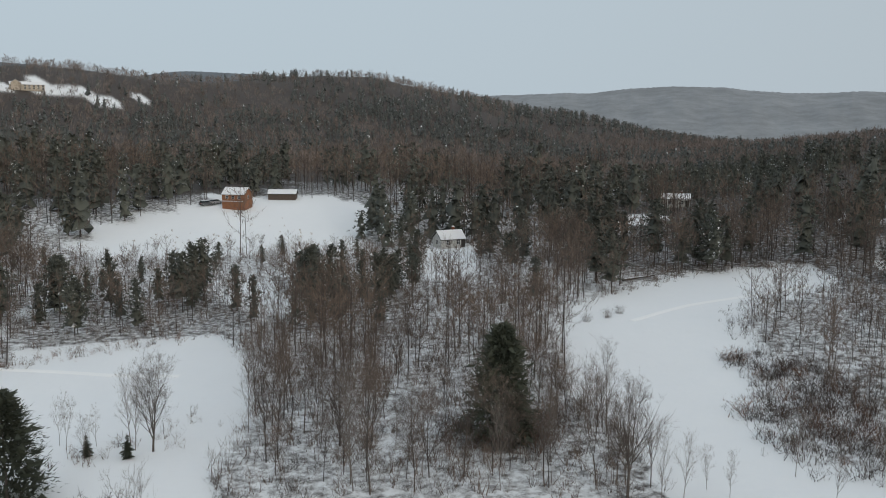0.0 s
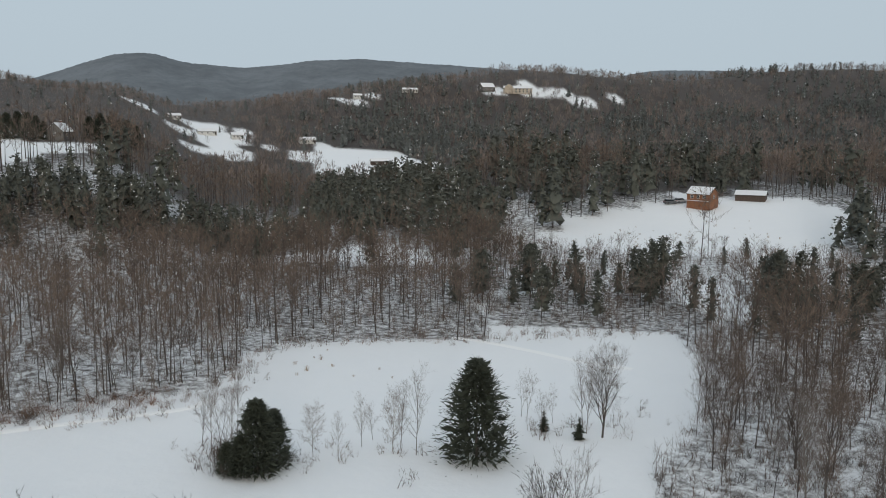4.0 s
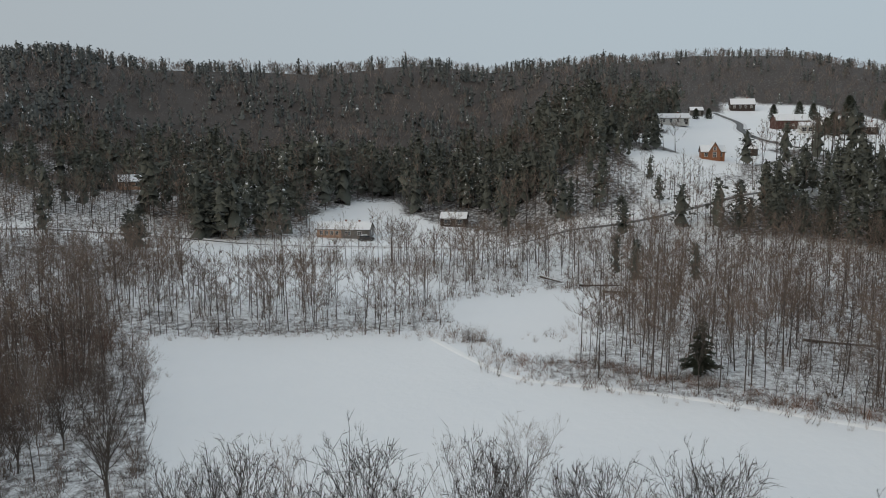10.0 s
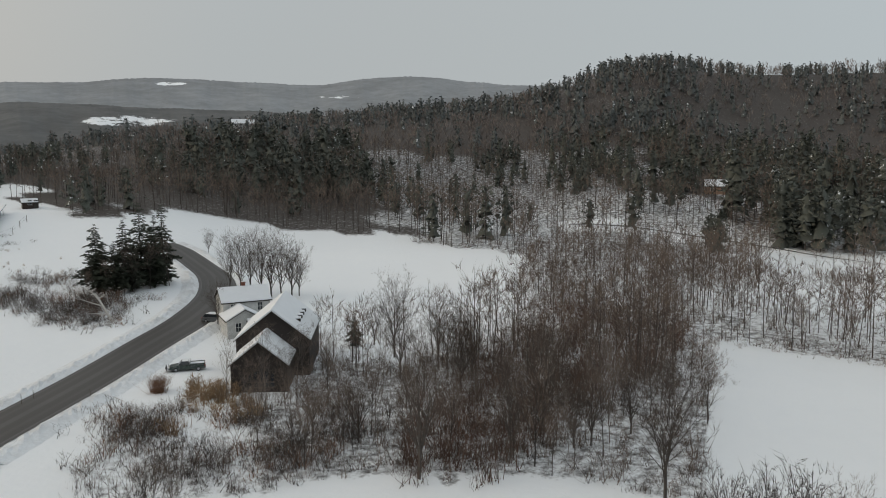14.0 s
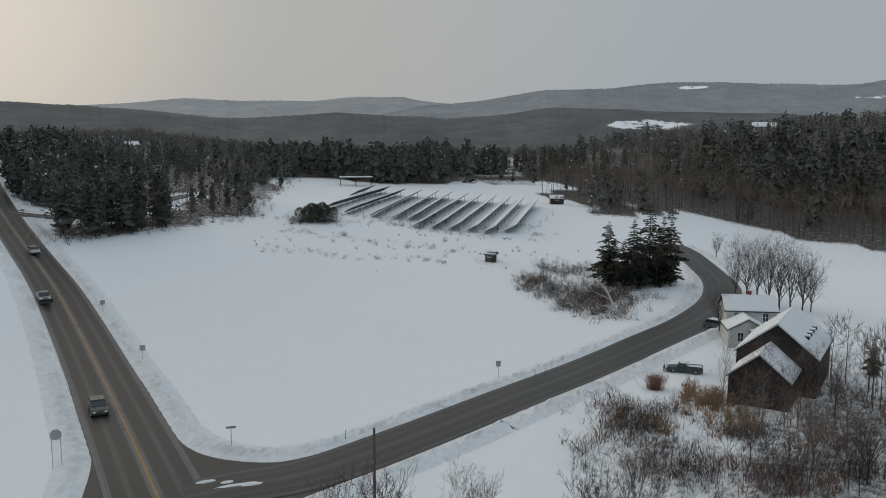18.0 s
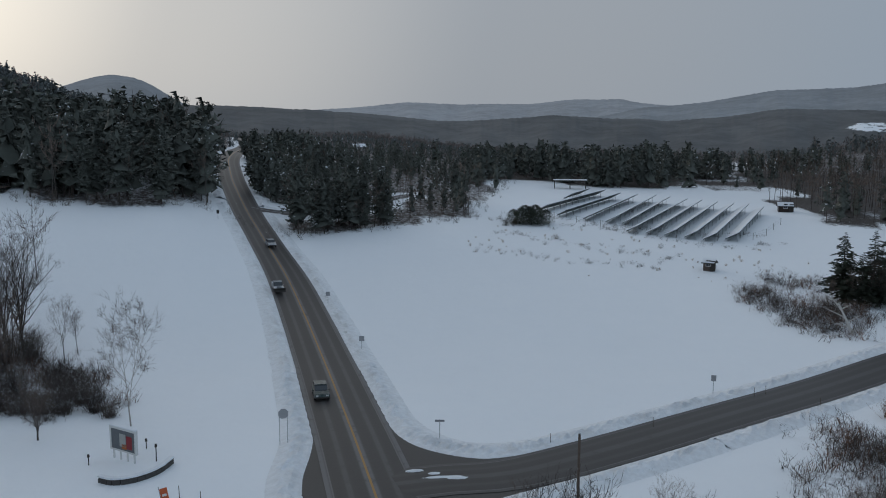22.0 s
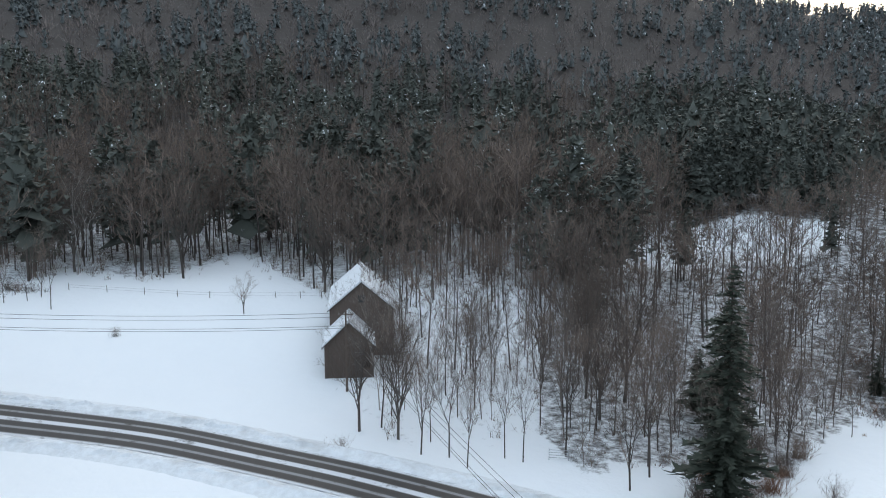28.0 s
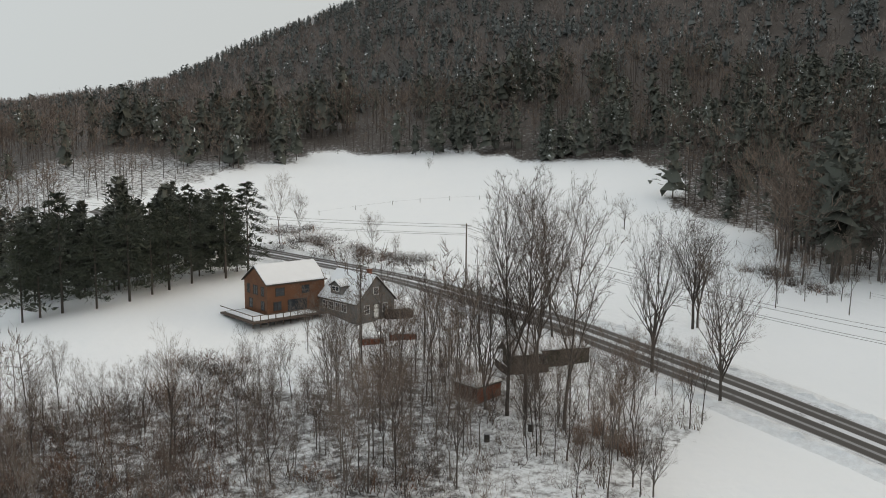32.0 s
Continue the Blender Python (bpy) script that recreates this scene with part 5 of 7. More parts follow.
ROW = [(318.7, 162, 16.8), (316.4, 161, 22.3), (312.4, 161, 20.2), (309.9, 168, 18.6), (308.5, 173, 20.4), (306.3, 177, 20.1), (304.8, 184, 19.8), (314.4, 159, 16.7), (317.7, 162, 17.1), (311, 165, 18)]
for a, d, h in HEDGE:
    plant("pale" if stand.random() < 0.7 else "birch", a, d, h, "young trees of the hedge")
for i, (a, h) in enumerate(CROWNS):
    plant("slim" if i % 3 == 2 else "thicket", a, 63, h, "trees below the meadow")
for a, d, h in EASTERN:
    plant("wide" if h > 12 else "pale", a, d, h)
for a, d, h in CREEK:
    plant("wide", a, d, h, "trees along the creek")
for i, (a, d, h) in enumerate(NEAREST):
    plant("slim" if i % 2 else "thicket", a, d, h)
for a, d, h in MAPLES:
    plant("wide", a, d, h * 1.1, "row of trees behind the farmhouse")
for group in (SOUTH, BARNSIDE):
    for a, d, h in group:
        plant("wide" if h > 19 else "slim", a, d, h)
for a, d, h in GROVE:
    plant("tall_oval" if h > 28 else "wide" if h > 21 else "slim", a, d, h, "tall trees by the road")
for a, d, h in GROVE_WEST:
    plant("slim", a, d, h)
for a, d, h in DARK:
    plant("pine" if h > 3 else "spruce", a, d, h)
for a, d, h in SPRUCES:
    plant("spruce", a, d, h)
for a, d, h in ROW:
    plant("white_pine", a, d, h, "row of pines by the road")
plant("pine", 355.8, 94, 15)
plant("tall_spruce", 220.0, 81, 24.4)
for a, d, h in ((148.2, 186, 12), (146.6, 189, 13), (149.2, 184, 9), (147.6, 186, 11), (145.4, 192, 12), (150.3, 184, 7), (151.5, 178, 6)):
    plant("slim", a, d, h, "bare trees among the spruces")
for a, d, h in ((70.8, 490, 6), (71.6, 480, 6), (66.9, 500, 9), (65.4, 505, 10), (64.6, 500, 9.5), (63.8, 424, 8), (63.4, 420, 11), (62.8, 425, 10), (62.2, 420, 10.5), (61.9, 430, 9), (59.0, 424, 10), (58.6, 420, 12), (58.0, 424, 12.5),
                (57.5, 418, 12.5), (57.0, 422, 11), (56.6, 418, 8.5), (54.0, 425, 11), (53.4, 424, 13.5), (52.8, 430, 13), (52.3, 440, 12.5), (51.8, 470, 14), (51.3, 480, 13), (60.5, 505, 12), (62.6, 520, 12)):
    plant("pine", a, d, h, "dark pines among the farm's houses")
plant("wide", 276.6, 84, 9)
plant("wide", 278.0, 86, 8)
plant("birch", 196.9, 109, 17.5)
plant("birch", 244.0, 107, 18)
plant("birch", 263.4, 188, 24)
for a, d, h in ((253.2, 149, 8.3), (279.2, 234, 10.7), (292.5, 311, 5.2), (202.5, 108, 9), (96.4, 330, 8), (94.5, 345, 8), (13.5, 122, 6)):
    plant("orchard", a, d, h)

# the near woods, tree by tree
x, y = scatter(stand, 0, 360, 79, 122, 4.2)
ok = in_view(x, y)
x, y = x[ok], y[ok]
den, con, tall, _ = woods_at(x, y)
ok = stand.random(len(x)) < den * 4.2 ** 2 * 0.95
for px, py, c, h in zip(x[ok], y[ok], con[ok], tall[ok]):
    a, d = math.degrees(math.atan2(-px, py)), math.hypot(px, py) / UNIT
    plant("spruce" if stand.random() < c * 0.4 else "pale" if stand.random() < 0.25 else "slim", a, d, h * stand.uniform(0.6, 1.15))

# ---- brush ----
def tuft(seed, stems, tall, wide_of, thin):
    g = np.random.default_rng(seed)
    v, t = [], []
    for i in range(stems):
        o = len(v)
        b = np.array([*g.normal(0, wide_of * 0.35, 2), 0.0])
        e = b + np.array([*g.normal(0, wide_of * 0.6, 2), tall * g.uniform(0.4, 1.0)])
        s = np.array([*g.normal(0, 1, 2), 0.0])
        s = s / np.linalg.norm(s) * thin
        mid = b + (e - b) * 0.5 + g.normal(0, 0.12, 3)
        v += [b - s, b + s, mid, mid + s * 0.7, e]
        t += [(o, o + 1, o + 2), (o + 2, o + 3, o + 4)]
        for q in range(2):
            o = len(v)
            p = b + (e - b) * g.uniform(0.4, 0.8)
            v += [p - s * 0.6, p + s * 0.6, p + np.array([*g.normal(0, tall * 0.22, 2), tall * g.uniform(0.1, 0.35)])]
            t.append((o, o + 1, o + 2))
    return np.array(v), np.array(t), np.zeros(len(t), int)


shrubs = [tuft(50 + i, 7, 2.0, 0.9, 0.05) for i in range(6)]
grasses = [tuft(70 + i, 22, 1.3, 0.6, 0.045) for i in range(4)]


def brush_over(label, mat, per, choose, fam, size, d0=79, d1=265, name="brush", step=2.2):
    bx, by = scatter(rng, 0, 360, d0, d1, step)
    k = in_view(bx, by)
    bx, by = bx[k], by[k]
    k = rng.random(len(bx)) < choose(bx, by) * per
    bx, by = bx[k], by[k]
    spots = np.column_stack([bx, by, height(bx, by) - 0.05, size * rng.uniform(0.5, 1.3, len(bx)), rng.integers(0, 6, len(bx))])
    spread(name, label, fam, spots, [mat], rng, "brush")


def under_trees(bx, by):
    return woods_at(bx, by)[3]


def patch(*spots):
    """A choice of round patches: bearing, distance, radius in paces."""
    def choose(bx, by):
        out = np.zeros(len(bx))
        for a, d, r in spots:
            cx, cy = place(a, d)
            out = np.maximum(out, np.clip(1.3 - np.hypot(bx - cx, by - cy) / (r * UNIT), 0, 1))
        return out
    return choose


thickets = [tuft(90 + i, 12, 3.6, 1.3, 0.042) for i in range(5)]
brush_over("dense leafless thicket of saplings", twig, 0.22, lambda bx, by: np.where(woods_at(bx, by)[3] > 0.5, 1.0, woods_at(bx, by)[3] * 0.4) * (np.hypot(bx, by) < 235), thickets, 1.0, 79, 262, "thicket")
brush_over("bare brown brush under the trees", twig, 0.4, under_trees, shrubs, 0.9)
brush_over("dark thickets of bare stems at the wood's edge", bark, 0.9, patch(
    (145, 94, 9), (141, 92, 8), (148, 98, 7), (137, 92, 8), (149, 172, 9), (151.5, 172, 7), (148, 178, 8), (297.5, 192, 6), (294.5, 190, 6), (299.5, 198, 5), (303, 210, 6), (338, 132, 8), (335, 120, 9), (333, 104, 10),
    (46.5, 92, 4), (43, 88, 3), (200.5, 132, 5), (199, 124, 4), (203, 140, 5), (201.5, 126, 4), (356, 92, 6), (351.5, 103, 4), (171, 251, 4), (122.5, 100, 10), (118, 112, 9), (126, 140, 10), (153.8, 182, 7), (152, 198, 6), (153.5, 206, 5), (151, 168, 6), (149.3, 163, 5), (148.4, 110, 7), (146.4, 103, 7), (141.4, 105, 7), (144.4, 90, 7), (141.3, 87, 6), (150.5, 92, 5), (137.6, 94, 7), (135, 106, 8), (132, 100, 8)), shrubs, 0.95)


def edge_brush(label, mat, poly, first, last, every, wide, fam, size):
    """Weeds and small stems along part of a field's edge."""
    line = smooth_line([place(a, d) for a, d in poly[first:last]], every)
    k = np.repeat(np.arange(len(line)), 3)
    off = rng.normal(0, wide, (len(k), 2))
    bx, by = line[k, 0] + off[:, 0], line[k, 1] + off[:, 1]
    spots = np.column_stack([bx, by, height(bx, by) - 0.05, size * rng.uniform(0.4, 1.25, len(bx)), rng.integers(0, 6, len(bx))])
    spread("edge_brush", label, fam, spots, [mat], rng, "brush")


for mat, label, size in ((twig, "brown stems along the wood's edge", 0.8), (rust, "russet weeds along the wood's edge", 0.5)):
    edge_brush(label, mat, OPEN[1], 1, 15, 1.5, 1.6, shrubs, size)
    edge_brush(label, mat, OPEN[2], 0, 7, 2.0, 1.6, shrubs, size)
edge_brush("brown stems along the field's edge", twig, OPEN[0], 0, 6, 1.8, 1.5, shrubs, 0.8)
edge_brush("brown stems along the field's edge", bark, OPEN[0], 6, 13, 1.6, 1.8, shrubs, 0.9)
edge_brush("brown stems below the mountain wood", twig, OPEN[5], 4, 16, 3.0, 2.0, shrubs, 0.8)
edge_brush("dark stems along the far pines", bark, OPEN[3], 10, 19, 2.2, 1.8, shrubs, 0.9)
edge_brush("brown stems at the foot of the hedge", twig, HEDGE_LINE, 0, 9, 1.6, 1.8, shrubs, 0.75)
brambles = [tuft(30 + i, 20, 1.7, 1.5, 0.042) for i in range(6)]
bx, by = scatter(rng, 0, 360, 79, 265, 1.25)
k = rng.random(len(bx)) < mounds(bx, by)
bx, by = bx[k], by[k]
spots = np.column_stack([bx, by, height(bx, by) - 0.05, rng.uniform(0.35, 1.2, len(bx)) ** 1.5 * 1.1, rng.integers(0, 6, len(bx))])
for mat, label, k in ((bark, "dense dark bramble in the snow", 0), (rust, "russet bramble in the snow", 1)):
    spread("bramble", label, brambles, spots[(spots[:, 4] == 5) == bool(k)], [mat], rng, "brush")
for way in ([(173.5, 222), (171, 215), (167, 210), (163.6, 208), (161, 207)], [(171, 262), (167, 254), (162, 248), (157.5, 243), (154.5, 246)], [(172, 238), (166.6, 226), (160, 216)], [(175.6, 261), (172.8, 255), (169.8, 246), (166.7, 247), (165.2, 246), (162.1, 240), (158.9, 233), (156, 232), (154, 236)]):
    edge_brush("low dark weeds across the snowy field", bark, way, 0, 9, 2.4, 1.5, brambles, 0.5)
for mat, label, size in ((rust, "russet weeds and bramble along the wood's edge", 0.75), (bark, "dark bramble along the wood's edge", 0.6)):
    edge_brush(label, mat, [(83.5, 128), (82, 125), (80, 126), (77, 124.5), (73.4, 121), (68.2, 118), (63.4, 114.5), (57.5, 115), (52.5, 115.5), (49.9, 117)], 0, 10, 1.3, 1.5, brambles, size)


def in_sectors(*sectors):
    def choose(bx, by):
        a, d = np.degrees(np.arctan2(-bx, by)) % 360, np.hypot(bx, by) / UNIT
        ok = np.zeros(len(bx), bool)
        for a0, a1, d0, d1 in sectors:
            ok |= ((a - a0) % 360 < a1 - a0) & (d > d0) & (d < d1)
        return ok * (woods_at(bx, by)[0] > 0)
    return choose


brush_over("dark roadside bushes of dense stems", bark, 0.9, patch((297.5, 192, 3.5), (294.6, 189, 3.5), (299.5, 198, 3.5), (302, 208, 3.5), (200.5, 132, 3), (203, 141, 4), (205, 150, 5), (207, 134, 4), (154, 184, 4), (151.7, 173, 5),
                                                                                                 (149.6, 166, 3.5), (150.2, 178, 5), (147.4, 106, 4), (144.6, 91, 4), (137.6, 93, 4)), thickets, 0.72, 79, 215, "bushes", 1.25)
for mat, label, fam, per, size in ((twig, "tangle of thin brown saplings", thickets, 0.5, 0.8), (bark, "dark low brush in the tangle", brambles, 0.45, 0.7)):
    brush_over(label, mat, per, in_sectors((346, 377, 79, 150), (107, 140, 80, 132), (282, 322, 79, 112), (322, 345, 90, 140)), fam, size, 79, 152, "undergrowth")
red_twig = bark_material("red_brown_saplings", (0.165, 0.105, 0.080), (0.085, 0.055, 0.044), 0.9, 2.0)
CREEK_BED = [(130.5, 97), (125.7, 118), (122.1, 147), (119.3, 171), (109.9, 157), (111.4, 130), (115.3, 112), (119.4, 91), (124.3, 81), (129.9, 82)]
MARSH = [(322, 79), (322, 112), (314, 116), (304, 124), (303, 100), (308, 79)]
brush_over("dense red-brown saplings along the creek", red_twig, 0.75, lambda bx, by: inside(CREEK_BED, bx, by) * 1.0, thickets, 1.15, 79, 180, "saplings", 1.7)
brush_over("red-brown thicket in the wet ground below the house", red_twig, 0.5, lambda bx, by: inside(MARSH, bx, by) * 1.0, thickets, 0.85, 79, 128, "saplings", 1.7)
brush_over("dense dark red-brown bushes", red_twig, 0.75, patch(
    (154.5, 190, 5), (153, 184, 6), (151.5, 178, 6), (150, 172, 5), (149.5, 166, 4), (151, 185, 6), (152.4, 193, 5), (149, 176, 5), (207.5, 159, 6), (208.3, 166, 5), (206.9, 146, 6), (204.6, 147, 6), (201.5, 138, 6), (199.2, 133, 4), (211.3, 137, 4),
    (204.7, 122, 3), (202.3, 119, 2), (198.4, 121, 2.5), (148.4, 108, 5), (145, 94, 6), (141.5, 90, 6), (147, 100, 4), (355, 95, 6), (352, 101, 5), (357.5, 92, 6), (335.5, 128, 7), (334, 118, 8), (333, 108, 8), (339, 160, 4), (297.5, 205, 5), (294.8, 197, 5),
    (300.5, 219, 5), (302, 229, 5), (47, 92, 4), (45.6, 90, 4)), thickets, 0.62, 79, 240, "bushes", 1.5)
brush_over("rust-brown weeds along the wood's edge", rust, 0.5, patch(
    (142.5, 112, 3.5), (141, 108, 3), (72, 116, 3), (66, 115, 3), (60, 114, 3), (55, 114, 3), (79, 124, 4), (82, 122, 4), (50, 114, 3), (142.8, 107, 3), (138.5, 100, 4), (290, 118, 4), (352, 108, 3), (76, 121, 4)), shrubs, 0.7)
brush_over("tall dry straw beside the barn", straw, 0.5, patch((143.4, 119, 2.6), (142.6, 115, 3), (141.4, 111, 3.4), (143.8, 113, 2.4), (140.4, 107, 3), (144.8, 116, 2), (145.6, 104, 2)), grasses, 1.4, 95, 125, "straw", 0.8)
brush_over("sparse weed stalks in the snowy field", straw, 0.16, patch((165, 225, 24), (158, 215, 20), (171, 228, 16), (13, 275, 24), (18, 262, 22), (40, 128, 14), (152, 205, 12), (210, 118, 9)), grasses, 0.5, 100, 330)

# ---- buildings ----
weathered = boards("weathered_barn_boards", (0.060, 0.050, 0.046), (0.030, 0.025, 0.023), 4.0)
olive_boards = boards("dark_olive_boards", (0.085, 0.078, 0.056), (0.045, 0.041, 0.032), 4.0)
grey_boards = boards("grey_brown_boards", (0.16, 0.122, 0.100), (0.055, 0.043, 0.037), 3.0)
white_boards = clapboard("white_clapboard", (0.62, 0.62, 0.60))
grey_clap = clapboard("grey_clapboard", (0.17, 0.165, 0.16))
orange_wood = clapboard("orange_stained_wood", (0.29, 0.130, 0.068), 4.0)
brown_wood = clapboard("brown_stained_wood", (0.19, 0.088, 0.048), 4.0)
tan_wood = clapboard("tan_wood", (0.44, 0.285, 0.20), 4.0)
pale_wood_wall = clapboard("pale_cream_boards", (0.52, 0.46, 0.38), 4.0)
red_boards = boards("red_barn_boards", (0.13, 0.065, 0.055), (0.08, 0.04, 0.036), 3.0)
rust_red = boards("rust_red_boards", (0.27, 0.075, 0.035), (0.17, 0.05, 0.028), 3.0)
dark_boards = boards("dark_brown_boards", (0.07, 0.052, 0.044), (0.035, 0.027, 0.024), 4.0)
metal_roof = plain("dark_metal_roof", (0.10, 0.12, 0.13), 0.4, 0.4, 0.25, 1.2)


def sloped_slab(x0, x1, y0, z0, y1, z1, thick):
    """A roof plane from eave (y0, z0) to ridge (y1, z1)."""
    return prism([(y0, z0), (y1, z1), (y1, z1 + thick), (y0, z0 + thick)], x0, x1)


def turned(bm, turn, x, y):
    bmesh.ops.transform(bm, matrix=pose(x, y, 0, 0, 0, turn), verts=bm.verts)
    return bm


def lattice(xs, zs, y0, y1):
    """A window frame with its bars, in one piece: every second cell both ways is open."""
    bm = bmesh.new()
    v = [[[bm.verts.new((x, y, z)) for y in (y0, y1)] for z in zs] for x in xs]
    n, m = len(xs) - 1, len(zs) - 1
    solid = [[not (i % 2 and k % 2) and 0 <= i < n and 0 <= k < m for k in range(-1, m + 1)] for i in range(-1, n + 1)]

    def full(i, k):
        return solid[i + 1][k + 1]

    for i in range(n):
        for k in range(m):
            if full(i, k):
                bm.faces.new((v[i][k][0], v[i + 1][k][0], v[i + 1][k + 1][0], v[i][k + 1][0]))
                for di, dk, p, q in ((-1, 0, (i, k), (i, k + 1)), (1, 0, (i + 1, k), (i + 1, k + 1)), (0, -1, (i, k), (i + 1, k)), (0, 1, (i, k + 1), (i + 1, k + 1))):
                    if not full(i + di, k + dk):
                        a, b = v[p[0]][p[1]], v[q[0]][q[1]]
                        bm.faces.new((a[0], b[0], b[1], a[1]))
    loose = [w for w in bm.verts if not w.link_faces]
    bmesh.ops.delete(bm, geom=loose, context="VERTS")
    bmesh.ops.recalc_face_normals(bm, faces=bm.faces)
    return bm


def block(parent, length, width, eave, rise, wall, at=(0, 0), turn=0.0, windows=(), over=0.35, snow=0.22, ridge=0.0, base=-0.6, roof_mat=None, panes=True):
    """Walls with a gabled roof under parent; the ridge runs along x. windows: (side F B L R, place along it, sill, width, height)."""
    a, b, r = length / 2, width / 2, ridge
    bits = []
    bits.append(part("wall", turned(prism([(-b, base), (b, base), (b, eave), (r, eave + rise - 0.02), (-b, eave)], -a, a), turn, *at), wall, parent))
    pitch = rise / (b + r)
    for s, bb in ((-1, b + r), (1, b - r)):
        pt = rise / bb
        out = b + over
        lo = eave - pt * over
        slab = sloped_slab(-a - over, a + over, s * out, lo + 0.02, r, eave + rise + 0.02, 0.12)
        bits.append(part("roof", turned(slab, turn, *at), roof_mat or dark_trim, parent))
        if snow:
            lay = sloped_slab(-a - over * 0.9, a + over * 0.9, s * (out - 0.06), lo + 0.145, r - s * 0.001, eave + rise + 0.15, snow)
            bmesh.ops.bevel(lay, geom=lay.edges[:], offset=min(0.07, snow * 0.4), segments=2, affect="EDGES")
            bits.append(part("roof_snow", turned(lay, turn, *at), roof_snow, parent, "thick layer of snow on the roof"))
    for side, u, z, w, h in windows:
        if side in "FB":
            s = -1 if side == "F" else 1
            spot, face = (u, s * b), 0 if side == "F" else 180
        else:
            s = -1 if side == "L" else 1
            spot, face = (s * a, u), -90 if side == "L" else 90
        fr = lattice((-w / 2 - 0.09, -w / 2, -0.025, 0.025, w / 2, w / 2 + 0.09), (z - 0.09, z, z + h * 0.48, z + h * 0.52, z + h, z + h + 0.11), -0.055, 0.02)
        frame_ob = part("window", turned(turned(fr, face, *spot), turn, *at), white_trim if panes else dark_trim, parent)
        gl = boxes((-w / 2, -0.022, z, w / 2, -0.004, z + h))
        part("pane", turned(turned(gl, face, *spot), turn, *at), dark_glass, frame_ob)
    return bits


def chimney(parent, x, y, z0, z1, w=0.6):
    c = part("chimney", boxes((x - w / 2, y - w / 2, z0, x + w / 2, y + w / 2, z1), (x - w / 2 - 0.06, y - w / 2 - 0.06, z1 - 0.18, x + w / 2 + 0.06, y + w / 2 + 0.06, z1 - 0.05)), brick, parent)
    part("cap", boxes((x - w / 2 - 0.02, y - w / 2 - 0.02, z1, x + w / 2 + 0.02, y + w / 2 + 0.02, z1 + 0.14), bevel=0.03), roof_snow, c)


def door(parent, side, u, w, h, at=(0, 0), half=(4, 4), mat=None, turn=0.0, z=0.0):
    a, b = half
    spot, face = {"F": ((u, -b), 0), "B": ((u, b), 180), "L": ((-a, u), -90), "R": ((a, u), 90)}[side]
    ob = part("door", turned(turned(boxes((-w / 2, -0.05, z, w / 2, 0.02, z + h)), face, *spot), turn, *at), mat or white_trim, parent)
    part("door_frame", turned(turned(boxes((-w / 2 - 0.12, -0.07, z, -w / 2, 0.02, z + h + 0.12), (w / 2, -0.07, z, w / 2 + 0.12, 0.02, z + h + 0.12), (-w / 2, -0.07, z + h, w / 2, 0.02, z + h + 0.12)), face, *spot), turn, *at), dark_trim, ob)


def home(name, label, category, az, d, rel, dz=0.0):
    return thing(name, label, category, on_ground(az, d, dz), az + rel)


def small_house(name, label, az, d, rel, length, width, eave, rise, wall, wins=3, chim=True, category="house"):
    h = home(name, label, category, az, d, rel)
    w = [("F", (i - (wins - 1) / 2) * length / (wins + 0.3), 1.0, 0.9, 1.2) for i in range(wins)]
    if eave > 4:
        w += [("F", u, 3.6, z2, hh) for _, u, _, z2, hh in w] 
    w += [("L", 0, eave - 1.4, 0.9, 1.1), ("R", 0, eave - 1.4, 0.9, 1.1)]
    block(h, length, width, eave, rise, wall, windows=w)
    door(h, "F", length * 0.42, 0.9, 2.05, half=(length / 2, width / 2), mat=dark_trim)
    if chim:
        chimney(h, length * 0.2, 0.3, eave + rise * 0.6, eave + rise + 1.0)
    return h


# the orange house on its open rise, with a long low shed
h = home("house", "orange wooden two-storey house with a snowy roof", "house", 13.9, 312, -28)
h.scale = (0.8, 0.8, 0.8)
block(h, 9.5, 7, 5.4, 2.4, orange_wood, windows=[("F", -2.6, 3.7, 1.0, 1.2), ("F", 0, 3.7, 1.0, 1.2), ("F", 2.6, 3.7, 1.0, 1.2), ("R", 0, 3.8, 1.0, 1.2), ("L", 1.5, 1.0, 1.0, 1.2)])
part("balcony", boxes((-4.75, -4.3, 2.75, 4.75, -3.5, 2.9)), roof_snow, h, "snowy porch roof along the front")
h = home("shed", "long low dark shed under snow", "shed", 10.9, 325, -8)
block(h, 9, 5, 1.6, 1.1, grey_boards)
small_house("house", "small pale house with a snowy roof among dark trees", 359.6, 252, 28, 7, 5, 2.4, 1.9, white_boards, 2)
small_house("house", "distant house with a white roof among trees", 354.8, 560, 10, 12, 8, 3.2, 2.4, grey_clap, 3)
small_house("house", "low house with a snowy roof on the far slope", 344.4, 335, 0, 9, 6, 2.6, 1.5, white_boards, 2)
